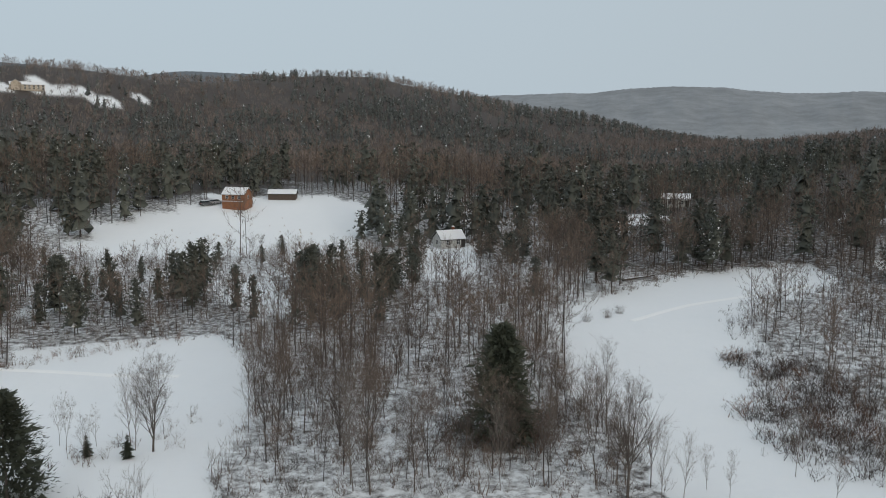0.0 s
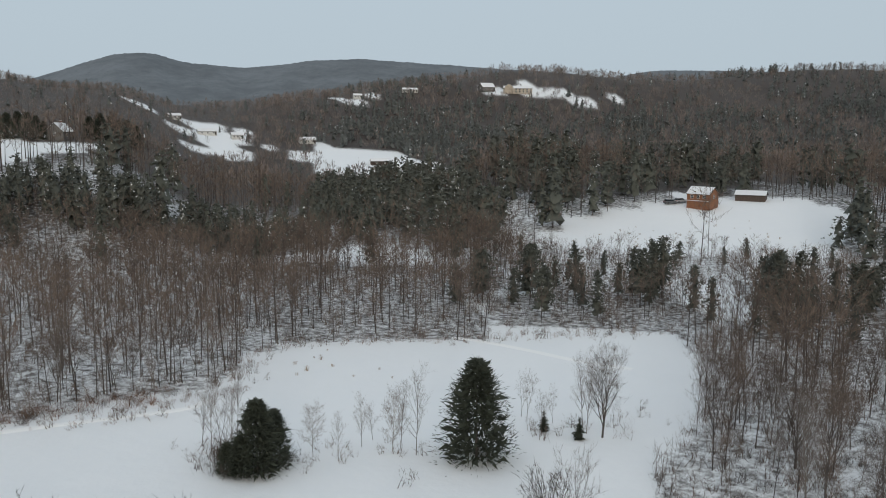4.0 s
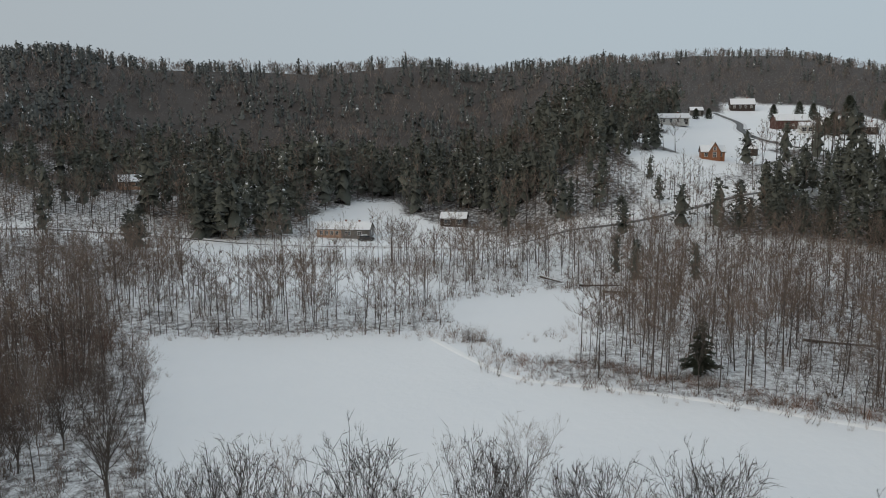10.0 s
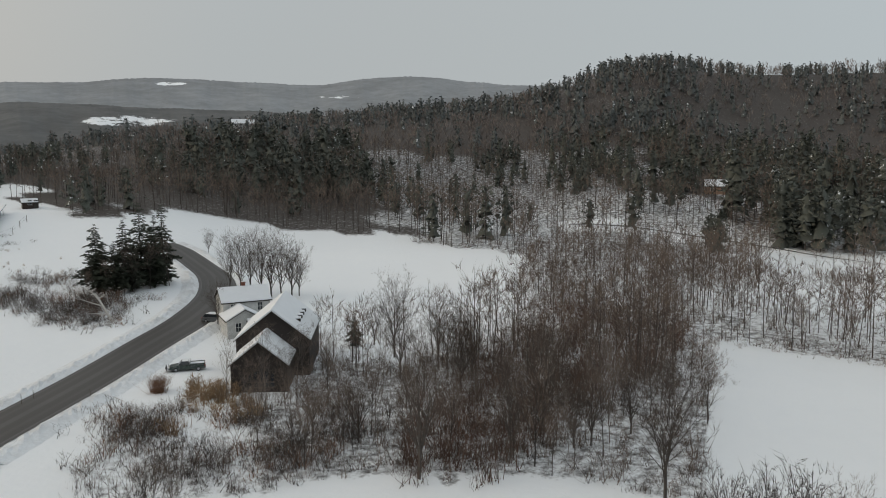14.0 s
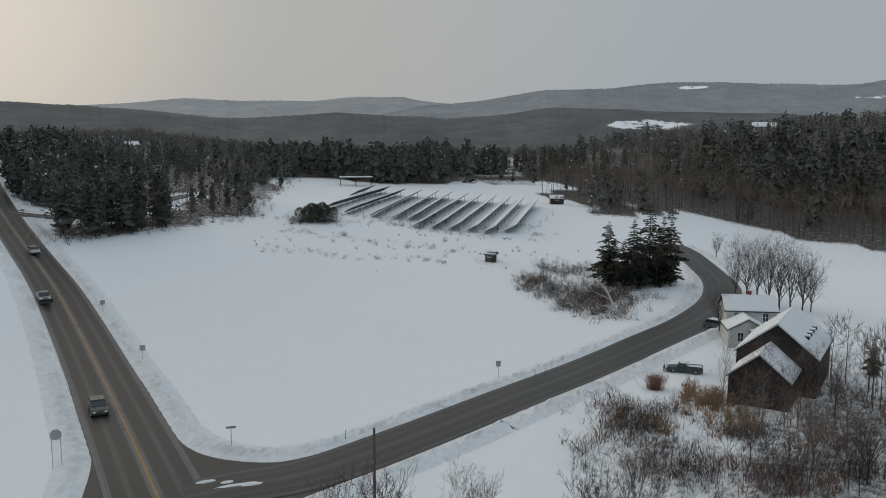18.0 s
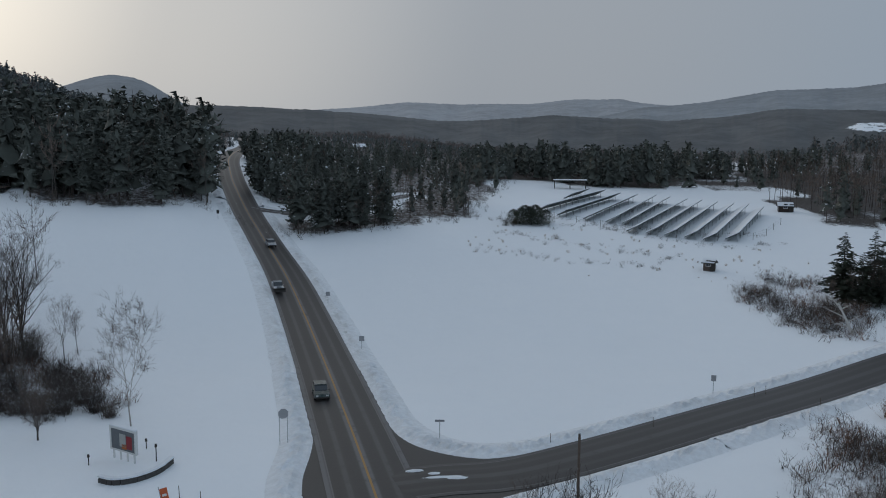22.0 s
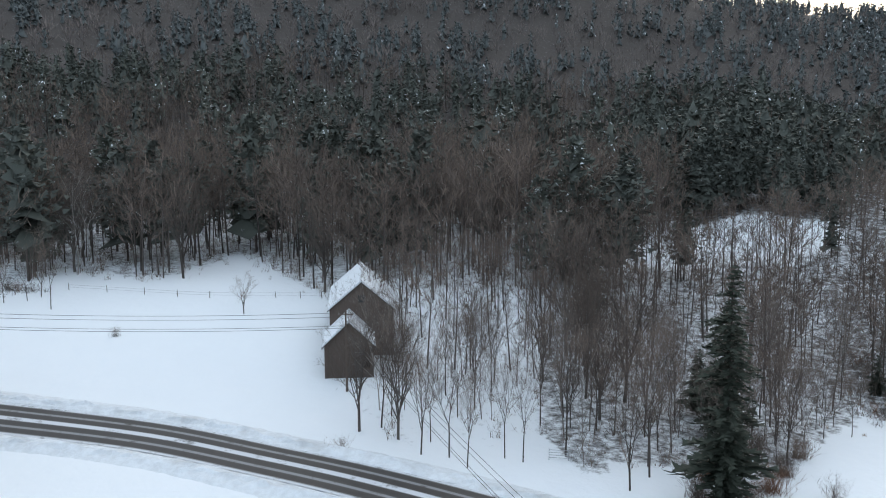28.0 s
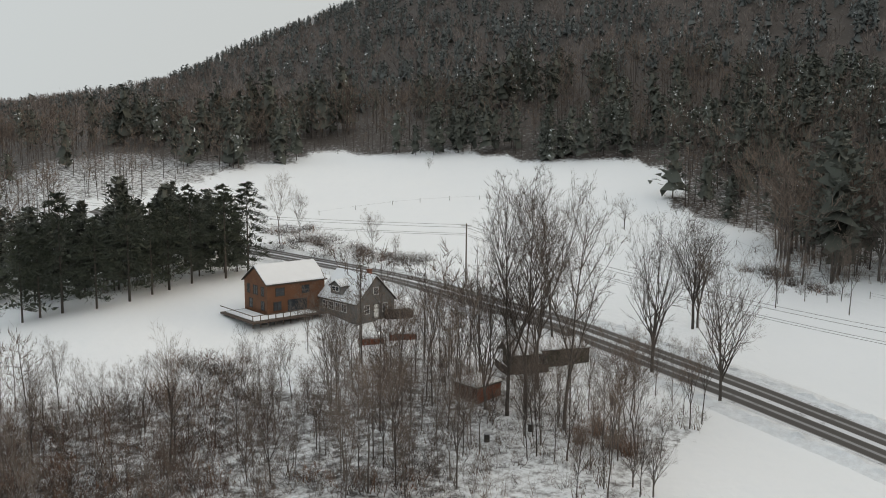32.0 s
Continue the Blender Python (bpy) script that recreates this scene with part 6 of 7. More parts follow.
# the hill farm
h = home("cabin", "small cabin of orange new wood with a steep roof", "cabin", 70.5, 330, 8)
block(h, 7.2, 6, 2.4, 1.8, orange_wood, windows=[("F", -2.2, 0.9, 1, 1.1), ("F", 2.2, 0.9, 1, 1.1)], snow=0.15)
block(h, 6.4, 3.6, 2.5, 2.9, orange_wood, at=(0.4, -0.4), turn=90, windows=[("L", 0, 0.8, 1.0, 1.5), ("L", 0, 3.0, 0.8, 0.9)], snow=0.15)
h = home("barn", "long dark red barn with a white roof", "barn", 65.9, 452, 22)
h.scale = (0.85, 0.85, 0.8)
block(h, 17, 9, 4.2, 3.2, red_boards, windows=[("F", -4, 1.5, 0.9, 1), ("F", 0, 1.5, 0.9, 1), ("F", 4, 1.5, 0.9, 1)])
h = home("shed", "white-roofed open farm shed with posts", "shed", 64.4, 432, 10)
block(h, 13, 6, 2.6, 1.3, white_boards, windows=[("F", i * 2.4 - 4.8, 0.4, 1.7, 1.6) for i in range(5)])
h = home("barn", "low red wing of the farm under snow", "barn", 63.2, 450, 0)
block(h, 11, 7, 3.2, 1.8, red_boards)
small_house("house", "dark brown house with a snowy roof at the wood's edge", 68.8, 540, 8, 12, 8, 2.8, 2.8, dark_boards, 4)
small_house("house", "long low pale house under snow", 73.2, 428, 6, 15, 7, 2.6, 1.7, white_boards, 5)
small_house("shed", "small shed half sunk in snow", 71.6, 500, 10, 6, 5, 2.4, 1.5, grey_clap, 1, False, "shed")
small_house("house", "low dark house under snow beside pines", 61.6, 428, -5, 9, 6, 2.5, 1.6, dark_boards, 3)
small_house("house", "snow-covered white house with bare trees around", 59.4, 424, 24, 9, 7, 3.2, 3.0, white_boards, 3)
small_house("house", "pale grey gabled house beside pines", 55.7, 420, 64, 9, 7, 3.0, 3.2, grey_clap, 2)
small_house("garage", "small dark garage below the farm drive", 68.2, 356, 0, 5, 4.5, 2.2, 1.0, dark_boards, 1, False, "garage")
for a, d, l, w in ((46.9, 712, 13, 6), (48.9, 752, 9, 6), (45.0, 697, 8, 6), (40.4, 684, 11, 7), (33.5, 956, 16, 6), (37.0, 925, 8, 6)):
    small_house("house", "far white house among the trees", a, d, 12, l, w, 2.6, 1.6, white_boards, 3, False)
small_house("shed", "long dark open shed under snow on a far field", 35.5, 600, 6, 12, 6, 2.3, 1.5, dark_boards, 2, False, "shed")
h = home("house", "wide cream house of two storeys on a cleared hilltop", "house", 26.2, 966, 4)
block(h, 28, 9, 4.6, 2.6, pale_wood_wall, windows=[("F", i * 3.6 - 12.6, z, 1.5, 1.6) for i in range(8) for z in (0.7, 2.9)])
block(h, 10, 8, 6.0, 2.8, pale_wood_wall, at=(-9, -0.5), turn=90)
small_house("barn", "round-shouldered white barn beside the hilltop house", 28.3, 968, 30, 14, 10, 3.4, 4.0, grey_clap, 2, False, "barn")
# the ranch house and its garage
h = home("house", "long low house, half tan wood and half dark grey", "house", 95.1, 269, -14)
h.scale = (0.84, 0.84, 0.84)
block(h, 8.2, 6.5, 2.7, 1.9, tan_wood, at=(-4.3, 0), windows=[("F", -2.6, 0.9, 0.9, 1.2), ("F", -0.9, 0.9, 0.9, 1.2), ("F", 0.9, 0.9, 0.9, 1.2), ("F", 2.6, 0.9, 0.9, 1.2)])
block(h, 9.4, 7.2, 2.7, 2.0, grey_clap, at=(4.6, 0.2), windows=[("F", -2.6, 0.9, 1.6, 1.2), ("F", 1.4, 0.9, 1.2, 1.2), ("R", 0, 0.9, 1.0, 1.2)])
chimney(h, 0.6, 0.6, 4.2, 5.6)
chimney(h, 5.2, 0.4, 4.3, 5.5)
h = home("garage", "dark garage under thick snow beside the trees", "garage", 87.5, 284, -8)
h.scale = (0.8, 0.8, 0.8)
block(h, 9.5, 6.5, 2.6, 1.8, dark_boards, windows=[("F", -2.2, 0.5, 2.2, 1.7), ("F", 2.2, 0.5, 2.2, 1.7)], snow=0.3)
small_house("cottage", "small pale cottage in the woods", 108.8, 358, 6, 8, 6, 2.6, 2.0, tan_wood, 2)
small_house("house", "white house high on the wooded ridge", 140.3, 596, 4, 13, 8, 5.2, 2.4, white_boards, 4)
small_house("shed", "dark shed with a snowy roof by the solar field", 153.4, 286, 8, 3.6, 2.6, 1.6, 0.7, dark_boards, 1, False, "shed")
small_house("shed", "small plank shed in the open field", 157.8, 207, -18, 2.1, 1.8, 1.65, 0.45, grey_boards, 1, False, "shed")
for a, d in ((181.5, 600),):
    small_house("house", "far white house in the wooded valley", a, d, 20, 8, 6, 2.4, 1.8, white_boards, 3, False)

# the black barn by the lane
h = home("barn", "weathered black barn with a lower front and snowy roofs", "barn", 138.9, 127, 81)
h.scale = (0.86, 0.86, 0.86)
block(h, 8, 8, 3.9, 3.2, weathered, at=(-6.5, 0.2), snow=0.3, windows=[], base=-1.5)
block(h, 15, 11, 5.6, 4.3, weathered, at=(5, -0.6), snow=0.32, base=-1.5)
# dark strips laid on the closed gable stand in for the shade inside open slats
for i in range(5):
    part("dark_gap_strip", boxes((-10.54, -1.9 + i * 0.8, 0.5, -10.47, -1.45 + i * 0.8, 2.6 + 0.35 * (2 - abs(i - 2)))), dark_glass, h, "dark strip standing in for a shaded gap between the barn boards")
# dark blocks added in place of the gaps where snow slid off the roof
for i in range(4):
    gap = part("roof_hood", boxes((1.4 + i * 2.5, -4.35, 7.2, 2.2 + i * 2.5, -3.75, 7.95)), dark_boards, h, "small dark block standing for a bare gap in the roof snow")
    part("snow_cap", boxes((1.3 + i * 2.5, -4.45, 7.95, 2.3 + i * 2.5, -3.6, 8.15), bevel=0.07), roof_snow, gap)
part("board", boxes((-10.56, -2.1, 1.35, -10.5, 1.9, 1.5), (-10.56, -2.1, 0.55, -10.5, 1.9, 0.68)), grey_boards, h)
# the white farmhouse
h = home("farmhouse", "white two-storey farmhouse with a gabled wing and porch", "house", 140.7, 158, 12)
h.scale = (0.88, 0.88, 0.88)
block(h, 8.6, 6.4, 5.2, 2.0, white_boards, windows=[("F", -2.4, 3.4, 0.9, 1.4), ("F", 2.4, 3.4, 0.9, 1.4), ("R", 0, 3.4, 0.9, 1.4), ("R", 0, 0.9, 0.9, 1.4), ("F", 3.3, 0.9, 0.9, 1.4), ("L", 0, 3.4, 0.9, 1.4)])
block(h, 6, 6.2, 3.0, 1.7, white_boards, at=(-1.6, -5.8), turn=90, windows=[("L", -0.9, 1.0, 0.9, 1.5), ("L", 1.2, 1.0, 0.9, 1.5)])
block(h, 5.0, 3.0, 2.2, 0.7, dark_boards, at=(1.4, -9.4), snow=0.35)
chimney(h, 0.2, 0.2, 6.4, 8.2)
part("porch", boxes((-4.9, -8.9, 0.1, -4.8, -8.8, 2.2), (-4.9, -7.2, 0.1, -4.8, -7.1, 2.2), (-5.0, -9.0, 2.2, -4.6, -5.5, 2.35)), white_trim, h)
door(h, "F", 0.2, 0.9, 2.0, half=(4, 3.2), mat=dark_trim)

# the lodge above the field
h = home("lodge", "dark log lodge with a big metal roof streaked with snow", "house", 205.7, 270, -14)
block(h, 12.5, 11, 2.3, 5.6, dark_boards, snow=0, roof_mat=metal_roof, windows=[("R", -1.5, 0.8, 1.2, 1.6), ("R", 1.8, 0.8, 1.2, 1.6), ("R", 0, 3.6, 1.4, 1.6), ("F", -3, 0.6, 1.4, 1.3), ("F", 2, 0.6, 1.4, 1.3)])
g = np.random.default_rng(5)
for i in range(9):
    x0, w = -6.3 + i * 1.42, g.uniform(0.9, 1.36)
    lo = 0.05 + 0.3 * g.random()
    hi = 0.72 + 0.28 * g.random()
    y0, z0, y1, z1 = -5.85 + 5.85 * lo, 2.1 + 5.8 * lo, -5.85 + 5.85 * hi, 2.1 + 5.8 * hi
    part("roof_snow", sloped_slab(x0, x0 + w, y0, z0 + 0.2, y1, z1 + 0.2, 0.16), roof_snow, h, "sheet of snow sliding down the roof")
block(h, 4.5, 5, 2.2, 1.2, dark_boards, at=(-8.2, 1.5), windows=[("F", 0, 0.8, 1.2, 1.1)])
chimney(h, 5.0, 0.6, 6.8, 8.8, 0.9)
part("deck", boxes((6.3, -5.5, 0.5, 10.2, 3, 0.7)), grey_boards, h)
part("railing", boxes((6.3, -5.5, 1.55, 10.2, -5.4, 1.65), (10.1, -5.5, 1.55, 10.2, 3, 1.65), (6.3, -5.5, 1.1, 10.2, -5.42, 1.17), *[(6.3 + 0.97 * i, -5.5, 0.5, 6.4 + 0.97 * i, -5.4, 1.6) for i in range(5)]), dark_trim, h)
small_house("shed", "small dark shed among the trees", 210.7, 226, 10, 5, 4, 2.0, 1.2, dark_boards, 1, False, "shed")

# the grey barn beyond the road
h = home("barn", "grey-brown plank barn with a lean front shed and snowy roofs", "barn", 245.5, 131, 90)
block(h, 7.4, 6.2, 2.9, 2.9, grey_boards, at=(-6.8, 1.1), snow=0.3, base=-1.5)
block(h, 17, 8.6, 6.0, 3.6, grey_boards, at=(5.45, -0.6), snow=0.32, base=-1.5, windows=[("L", 0, 7.0, 0.8, 0.9)], panes=False)
part("board", boxes((-10.56, -1.5, 0.0, -10.49, 0.2, 2.2)), dark_boards, h, "darker plank door")

# the brown house, the grey house and the yard
h = home("house", "brown wooden house with orange gable and snowy roof", "house", 302.4, 152, 30)
block(h, 10.2, 7.2, 4.9, 2.3, brown_wood, windows=[("F", -2.9, 3.0, 1.4, 1.1), ("F", 1.6, 3.0, 1.2, 1.1), ("L", -2.2, 3.0, 0.8, 1.3), ("L", 0, 3.0, 1.2, 1.3), ("L", 2.2, 3.0, 0.8, 1.3), ("L", -2.2, 0.8, 0.9, 1.3), ("L", 1.5, 0.8, 0.9, 1.3), ("F", -3.4, 0.8, 1.2, 1.2)], panes=False)
part("sliding_door", boxes((-1.6, -3.68, 0.1, 1.8, -3.61, 2.2)), dark_glass, h)
part("deck", boxes((-9.5, -7.2, 0.0, 3.0, -3.7, 0.25), (-9.5, -3.7, 0.0, -5.2, 3.2, 0.25)), grey_boards, h, "grey wooden deck under snow")
part("deck_snow", boxes((-8.9, -6.5, 0.25, 1.8, -4.2, 0.38), (-8.9, -4.2, 0.25, -5.6, 2.4, 0.38), bevel=0.04), roof_snow, h)
part("railing", boxes((-9.5, -7.2, 1.15, 3.0, -7.1, 1.25), (-9.5, -7.2, 1.15, -9.4, 3.2, 1.25), *[(-9.5 + i * 1.25, -7.2, -0.6, -9.4 + i * 1.25, -7.1, 1.2) for i in range(11)]), pole_wood, h)
h = home("house", "grey shingled house with a dormer and snowy roof", "house", 297.5, 149, -52)
block(h, 9.5, 7.4, 2.6, 3.7, grey_clap, windows=[("R", -1.8, 0.8, 0.9, 1.2), ("R", 1.8, 0.8, 0.9, 1.2), ("R", 0, 3.6, 0.8, 1.0), ("F", -3.2, 0.9, 1.1, 1.1), ("F", -1.6, 0.9, 1.1, 1.1), ("F", 0, 0.9, 1.1, 1.1), ("F", 1.6, 0.9, 1.1, 1.1)])
block(h, 3.2, 2.6, 4.6, 0.7, grey_clap, at=(-0.6, -2.0), turn=90, windows=[("L", 0, 3.9, 1.6, 0.6)], base=3.4, over=0.25)
chimney(h, 2.2, 0.8, 5.2, 7.2)
door(h, "R", 0.0, 0.95, 2.05, half=(4.75, 3.7), mat=white_trim)
h = home("shed", "small rust-red shed with a snow-filled top", "shed", 289, 113, 47)
part("wall", boxes((-2.1, -1.9, -0.5, 2.1, -1.8, 1.7), (-2.1, 1.8, -0.5, 2.1, 1.9, 1.7), (-2.1, -1.8, -0.5, -2.0, 1.8, 1.7), (2.0, -1.8, -0.5, 2.1, 1.8, 1.7)), rust_red, h)
part("roof", boxes((-2.25, -2.05, 1.7, 2.25, 2.05, 1.8)), dark_trim, h)
part("roof_snow", boxes((-2.2, -2.0, 1.8, 2.2, 2.0, 2.15), bevel=0.1), roof_snow, h)
part("vent", tube(bmesh.new(), (0.6, -0.4, 2.1), (0.6, -0.4, 2.7), 0.14), dark_trim, h)
h = home("carport", "dark open carport and lean-to in the grove", "carport", 284.2, 127, 24)
h.scale = (0.85, 0.85, 0.8)
block(h, 4.2, 4.0, 2.4, 1.3, olive_boards, at=(-4.6, 0), snow=0.22, over=0.7)
part("roof", prism([(-2.6, 2.5), (2.4, 3.1), (2.4, 3.22), (-2.6, 2.62)], -2.0, 6.4), dark_boards, h, "low dark plank roof")
part("roof_snow", prism([(-2.5, 2.65), (2.4, 3.23), (2.4, 3.47), (-2.5, 2.87)], -1.95, 6.35), roof_snow, h, "thick layer of snow on the roof")
part("front_wall", boxes((-0.8, -2.36, -0.4, 6.1, -2.26, 2.5)), olive_boards, h, "dark olive plank wall")
for i, (px, py) in enumerate(((-1.6, -2.3), (2.2, -2.3), (6.1, -2.3), (-1.6, 2.2), (2.2, 2.2), (6.1, 2.2))):
    part("post", boxes((px - 0.1, py - 0.1, -0.6, px + 0.1, py + 0.1, 2.55 + (0.5 if py > 0 else 0))), dark_boards, h)
part("back_wall", boxes((-1.6, 2.1, -0.6, 6.1, 2.2, 2.9)), dark_boards, h)
part("pen", boxes((-8.4, -4.2, -0.5, -1.5, -4.1, 0.9), (-8.4, -4.1, -0.5, -8.3, 1, 0.9)), grey_boards, h, "low grey plank pen")
for a, d, l, mat, label in ((296.5, 134, 3.6, rust_red, "low rust-red plank stack in the snow"), (294.3, 136, 3.8, rust_red, "low rust-red plank stack in the snow"), (294.6, 146, 4.6, dark_boards, "dark heap under a tarpaulin")):
    h = home("timber_stack", label, "timber", a, d, 8)
    part("timber", boxes((-l / 2, -0.7, -0.3, l / 2, 0.7, 0.75 if mat is rust_red else 1.5), bevel=0.12 if mat is rust_red else 0.5), mat, h)
    part("snow", boxes((-l / 2 + 0.1, -0.6, 0.75, l / 2 - 0.1, 0.6, 0.95), bevel=0.08) if mat is rust_red else boxes((-0.6, -0.3, 1.5, 0.6, 0.3, 1.6), bevel=0.04), roof_snow, h)
for a, d in ((285.2, 101), (291.4, 118), (288.3, 97), (279.6, 112)):
    h = home("barrel", "dark barrel standing in the snow", "barrel", a, d, 0)
    b = tube(bmesh.new(), (0, 0, -0.2), (0, 0, 0.85), 0.32, 0.3, 14)
    bmesh.ops.bevel(b, geom=b.edges[:], offset=0.03, segments=1, affect="EDGES")
    part("drum", b, dark_trim, h)
    part("rim", tube(bmesh.new(), (0, 0, 0.84), (0, 0, 0.9), 0.34, 0.34, 14), steel, h)

# ---- vehicles ----
def paint(name, c):
    m = Mat(name, 0.35)
    m.b.inputs["Coat Weight"].default_value = 0.4
    dirt = m.noise(3.0, 5)
    return m.colour(m.mix(m.ramp(dirt, 0.4, 0.8), c, tuple(0.5 * x + 0.12 for x in c))).m


lamp_red, lamp_white = plain("red_lamp", (0.35, 0.02, 0.02), 0.3), plain("clear_lamp", (0.75, 0.75, 0.72), 0.2)


def wheel(parent, x, y, r=0.34):
    w = part("wheel", tube(bmesh.new(), (x, y - 0.11, r), (x, y + 0.11, r), r, r, 18), rubber, parent)
    s = 1 if y > 0 else -1
    part("rim", tube(bmesh.new(), (x, y + s * 0.10, r), (x, y + s * 0.125, r), r * 0.62, r * 0.58, 14), steel, w)


def car(label, az, d, turn, mat, kind="suv", snow=False):
    x, y, z = on_ground(az, d)
    ob = thing("pickup_truck" if kind == "pickup" else "car", label, "pickup" if kind == "pickup" else "car", (x, y, z + (0.0 if snow else 0.24)), turn)
    if snow and kind == "pickup":
        ob.scale = (0.85, 0.85, 0.85)
    L = 2.75 if kind == "pickup" else 2.25
    body = prism([(-L, 0.45), (-L * 0.96, 0.95), (-L * 0.3, 1.02), (L * 0.55, 1.0), (L * 0.93, 0.86), (L, 0.5), (L * 0.9, 0.32), (-L * 0.92, 0.32)], -0.9, 0.9, 1)
    bmesh.ops.bevel(body, geom=body.edges[:], offset=0.06, segments=2, affect="EDGES")
    part("body", body, mat, ob)
    if kind == "pickup":
        prof, roof = [(-0.35, 0.98), (-0.25, 1.62), (0.75, 1.66), (1.35, 1.0)], (-0.25, 0.72)
        bed = boxes((-2.7, -0.88, 0.98, -0.45, -0.8, 1.22), (-2.7, 0.8, 0.98, -0.45, 0.88, 1.22), (-2.7, -0.8, 0.98, -2.62, 0.8, 1.22))
        part("bed_side", bed, mat, ob)
        part("rack", boxes((-0.5, -0.8, 1.2, -0.42, 0.8, 1.75)), steel, ob)
    else:
        prof, roof = [(-L * 0.93, 0.98), (-L * 0.72, 1.48), (-L * 0.1, 1.58), (L * 0.2, 1.5), (L * 0.52, 1.0)], (-L * 0.66, L * 0.16)
    cab = prism(prof, -0.78, 0.78, 1)
    bmesh.ops.bevel(cab, geom=cab.edges[:], offset=0.07, segments=2, affect="EDGES")
    part("cabin_glass", cab, dark_glass, ob, "dark glass around the cabin")
    top = max(p[1] for p in prof)
    part("roof", boxes((roof[0], -0.74, top - 0.07, roof[1], 0.74, top + 0.03), bevel=0.04), roof_snow if snow else mat, ob)
    for wx in (-L * 0.62, L * 0.62):
        for wy in (-0.8, 0.8):
            wheel(ob, wx, wy)
    for s in (-1, 1):
        part("headlight", boxes((L * 0.93, s * 0.62 - 0.16, 0.62, L * 1.0, s * 0.62 + 0.16, 0.78), bevel=0.02), lamp_white, ob)
        part("tail_light", boxes((-L * 1.0, s * 0.72 - 0.1, 0.68, -L * 0.95, s * 0.72 + 0.1, 0.92), bevel=0.02), lamp_red, ob)
        part("mirror", boxes((L * 0.3, s * 0.95 - 0.1, 0.98, L * 0.36, s * 0.95 + 0.1, 1.12), bevel=0.03), mat, ob)
    part("bumper", boxes((L * 0.95, -0.8, 0.36, L * 1.02, 0.8, 0.52), (-L * 1.02, -0.8, 0.36, -L * 0.95, 0.8, 0.52), bevel=0.03), dark_trim, ob)
    if kind == "pickup":
        plow = prism([(3.15, 0.12), (3.05, 0.45), (3.2, 0.85), (3.26, 0.83), (3.12, 0.45), (3.22, 0.12)], -1.1, 1.1, 1)
        part("plough_blade", plow, dark_trim, ob, "snow plough blade on the front")
        part("plough_arm", boxes((2.7, -0.35, 0.4, 3.12, -0.27, 0.5), (2.7, 0.27, 0.4, 3.12, 0.35, 0.5), (2.72, -0.4, 0.5, 2.8, 0.4, 1.15)), steel, ob)
        part("bed_snow", boxes((-2.6, -0.79, 1.0, -0.5, 0.79, 1.12), bevel=0.04), roof_snow, ob)
    return ob


silver, dark_green, black_paint, grey_paint = paint("silver_paint", (0.42, 0.43, 0.45)), paint("dark_green_paint", (0.02, 0.04, 0.035)), paint("black_paint", (0.015, 0.016, 0.018)), paint("grey_paint", (0.10, 0.11, 0.12))


def heading(line, az, d):
    """The way a road runs at the spot nearest to (az, d)."""
    px, py = place(az, d)
    i = int(np.argmin(np.hypot(line[:, 0] - px, line[:, 1] - py)))
    i = min(max(i, 1), len(line) - 2)
    w = line[i + 1] - line[i - 1]
    return math.degrees(math.atan2(w[1], w[0]))


hw = lines["highway"]
car("dark green car with its lights on, driving on the road", 184.3, 115.0, heading(hw, 184.3, 115.0) + 180, dark_green)
car("white pickup on the road", 187.1, 181.0, heading(hw, 187.1, 181.0) + 180, silver, "pickup")
car("pale car on the road", 187.5, 218.0, heading(hw, 187.5, 218.0) + 180, silver)
car("dark green pickup with a snow plough parked in the yard", 144.5, 131, 322, dark_green, "pickup", True)
car("dark grey car parked by the farmhouse", 142.5, 161, 110, grey_paint, "suv", True)
car("dark car parked before the ranch house", 93.6, 262, 100, black_paint, "suv", True)
car("grey car parked beside the orange house", 15.3, 318, 60, silver, "suv", True)
car("grey car parked beside the orange house", 15.9, 316, 40, grey_paint, "suv", True)

# ---- solar field ----
cell = glass_material("solar_glass", (0.012, 0.018, 0.03))
back_sheet = plain("panel_back", (0.035, 0.046, 0.044), 0.6)
SOLAR = [  # bearing and distance of each row's near end and far end
    (167.2, 291.7, 166.1, 308.5), (168.9, 265.5, 165.0, 307.5), (167.6, 258.4, 164.0, 299.3), (165.8, 254.5, 162.9, 296.7), (164.3, 251.5, 161.7, 296.2), (163.2, 250.3, 160.8, 293.7),
    (162.9, 240.3, 159.7, 289.7), (161.6, 239.1, 158.8, 287.6), (160.4, 237.4, 157.8, 285.3), (159.1, 236.2, 156.8, 283.4), (157.9, 234.6, 155.9, 282.5), (156.5, 236.4, 155.0, 278.0),
]
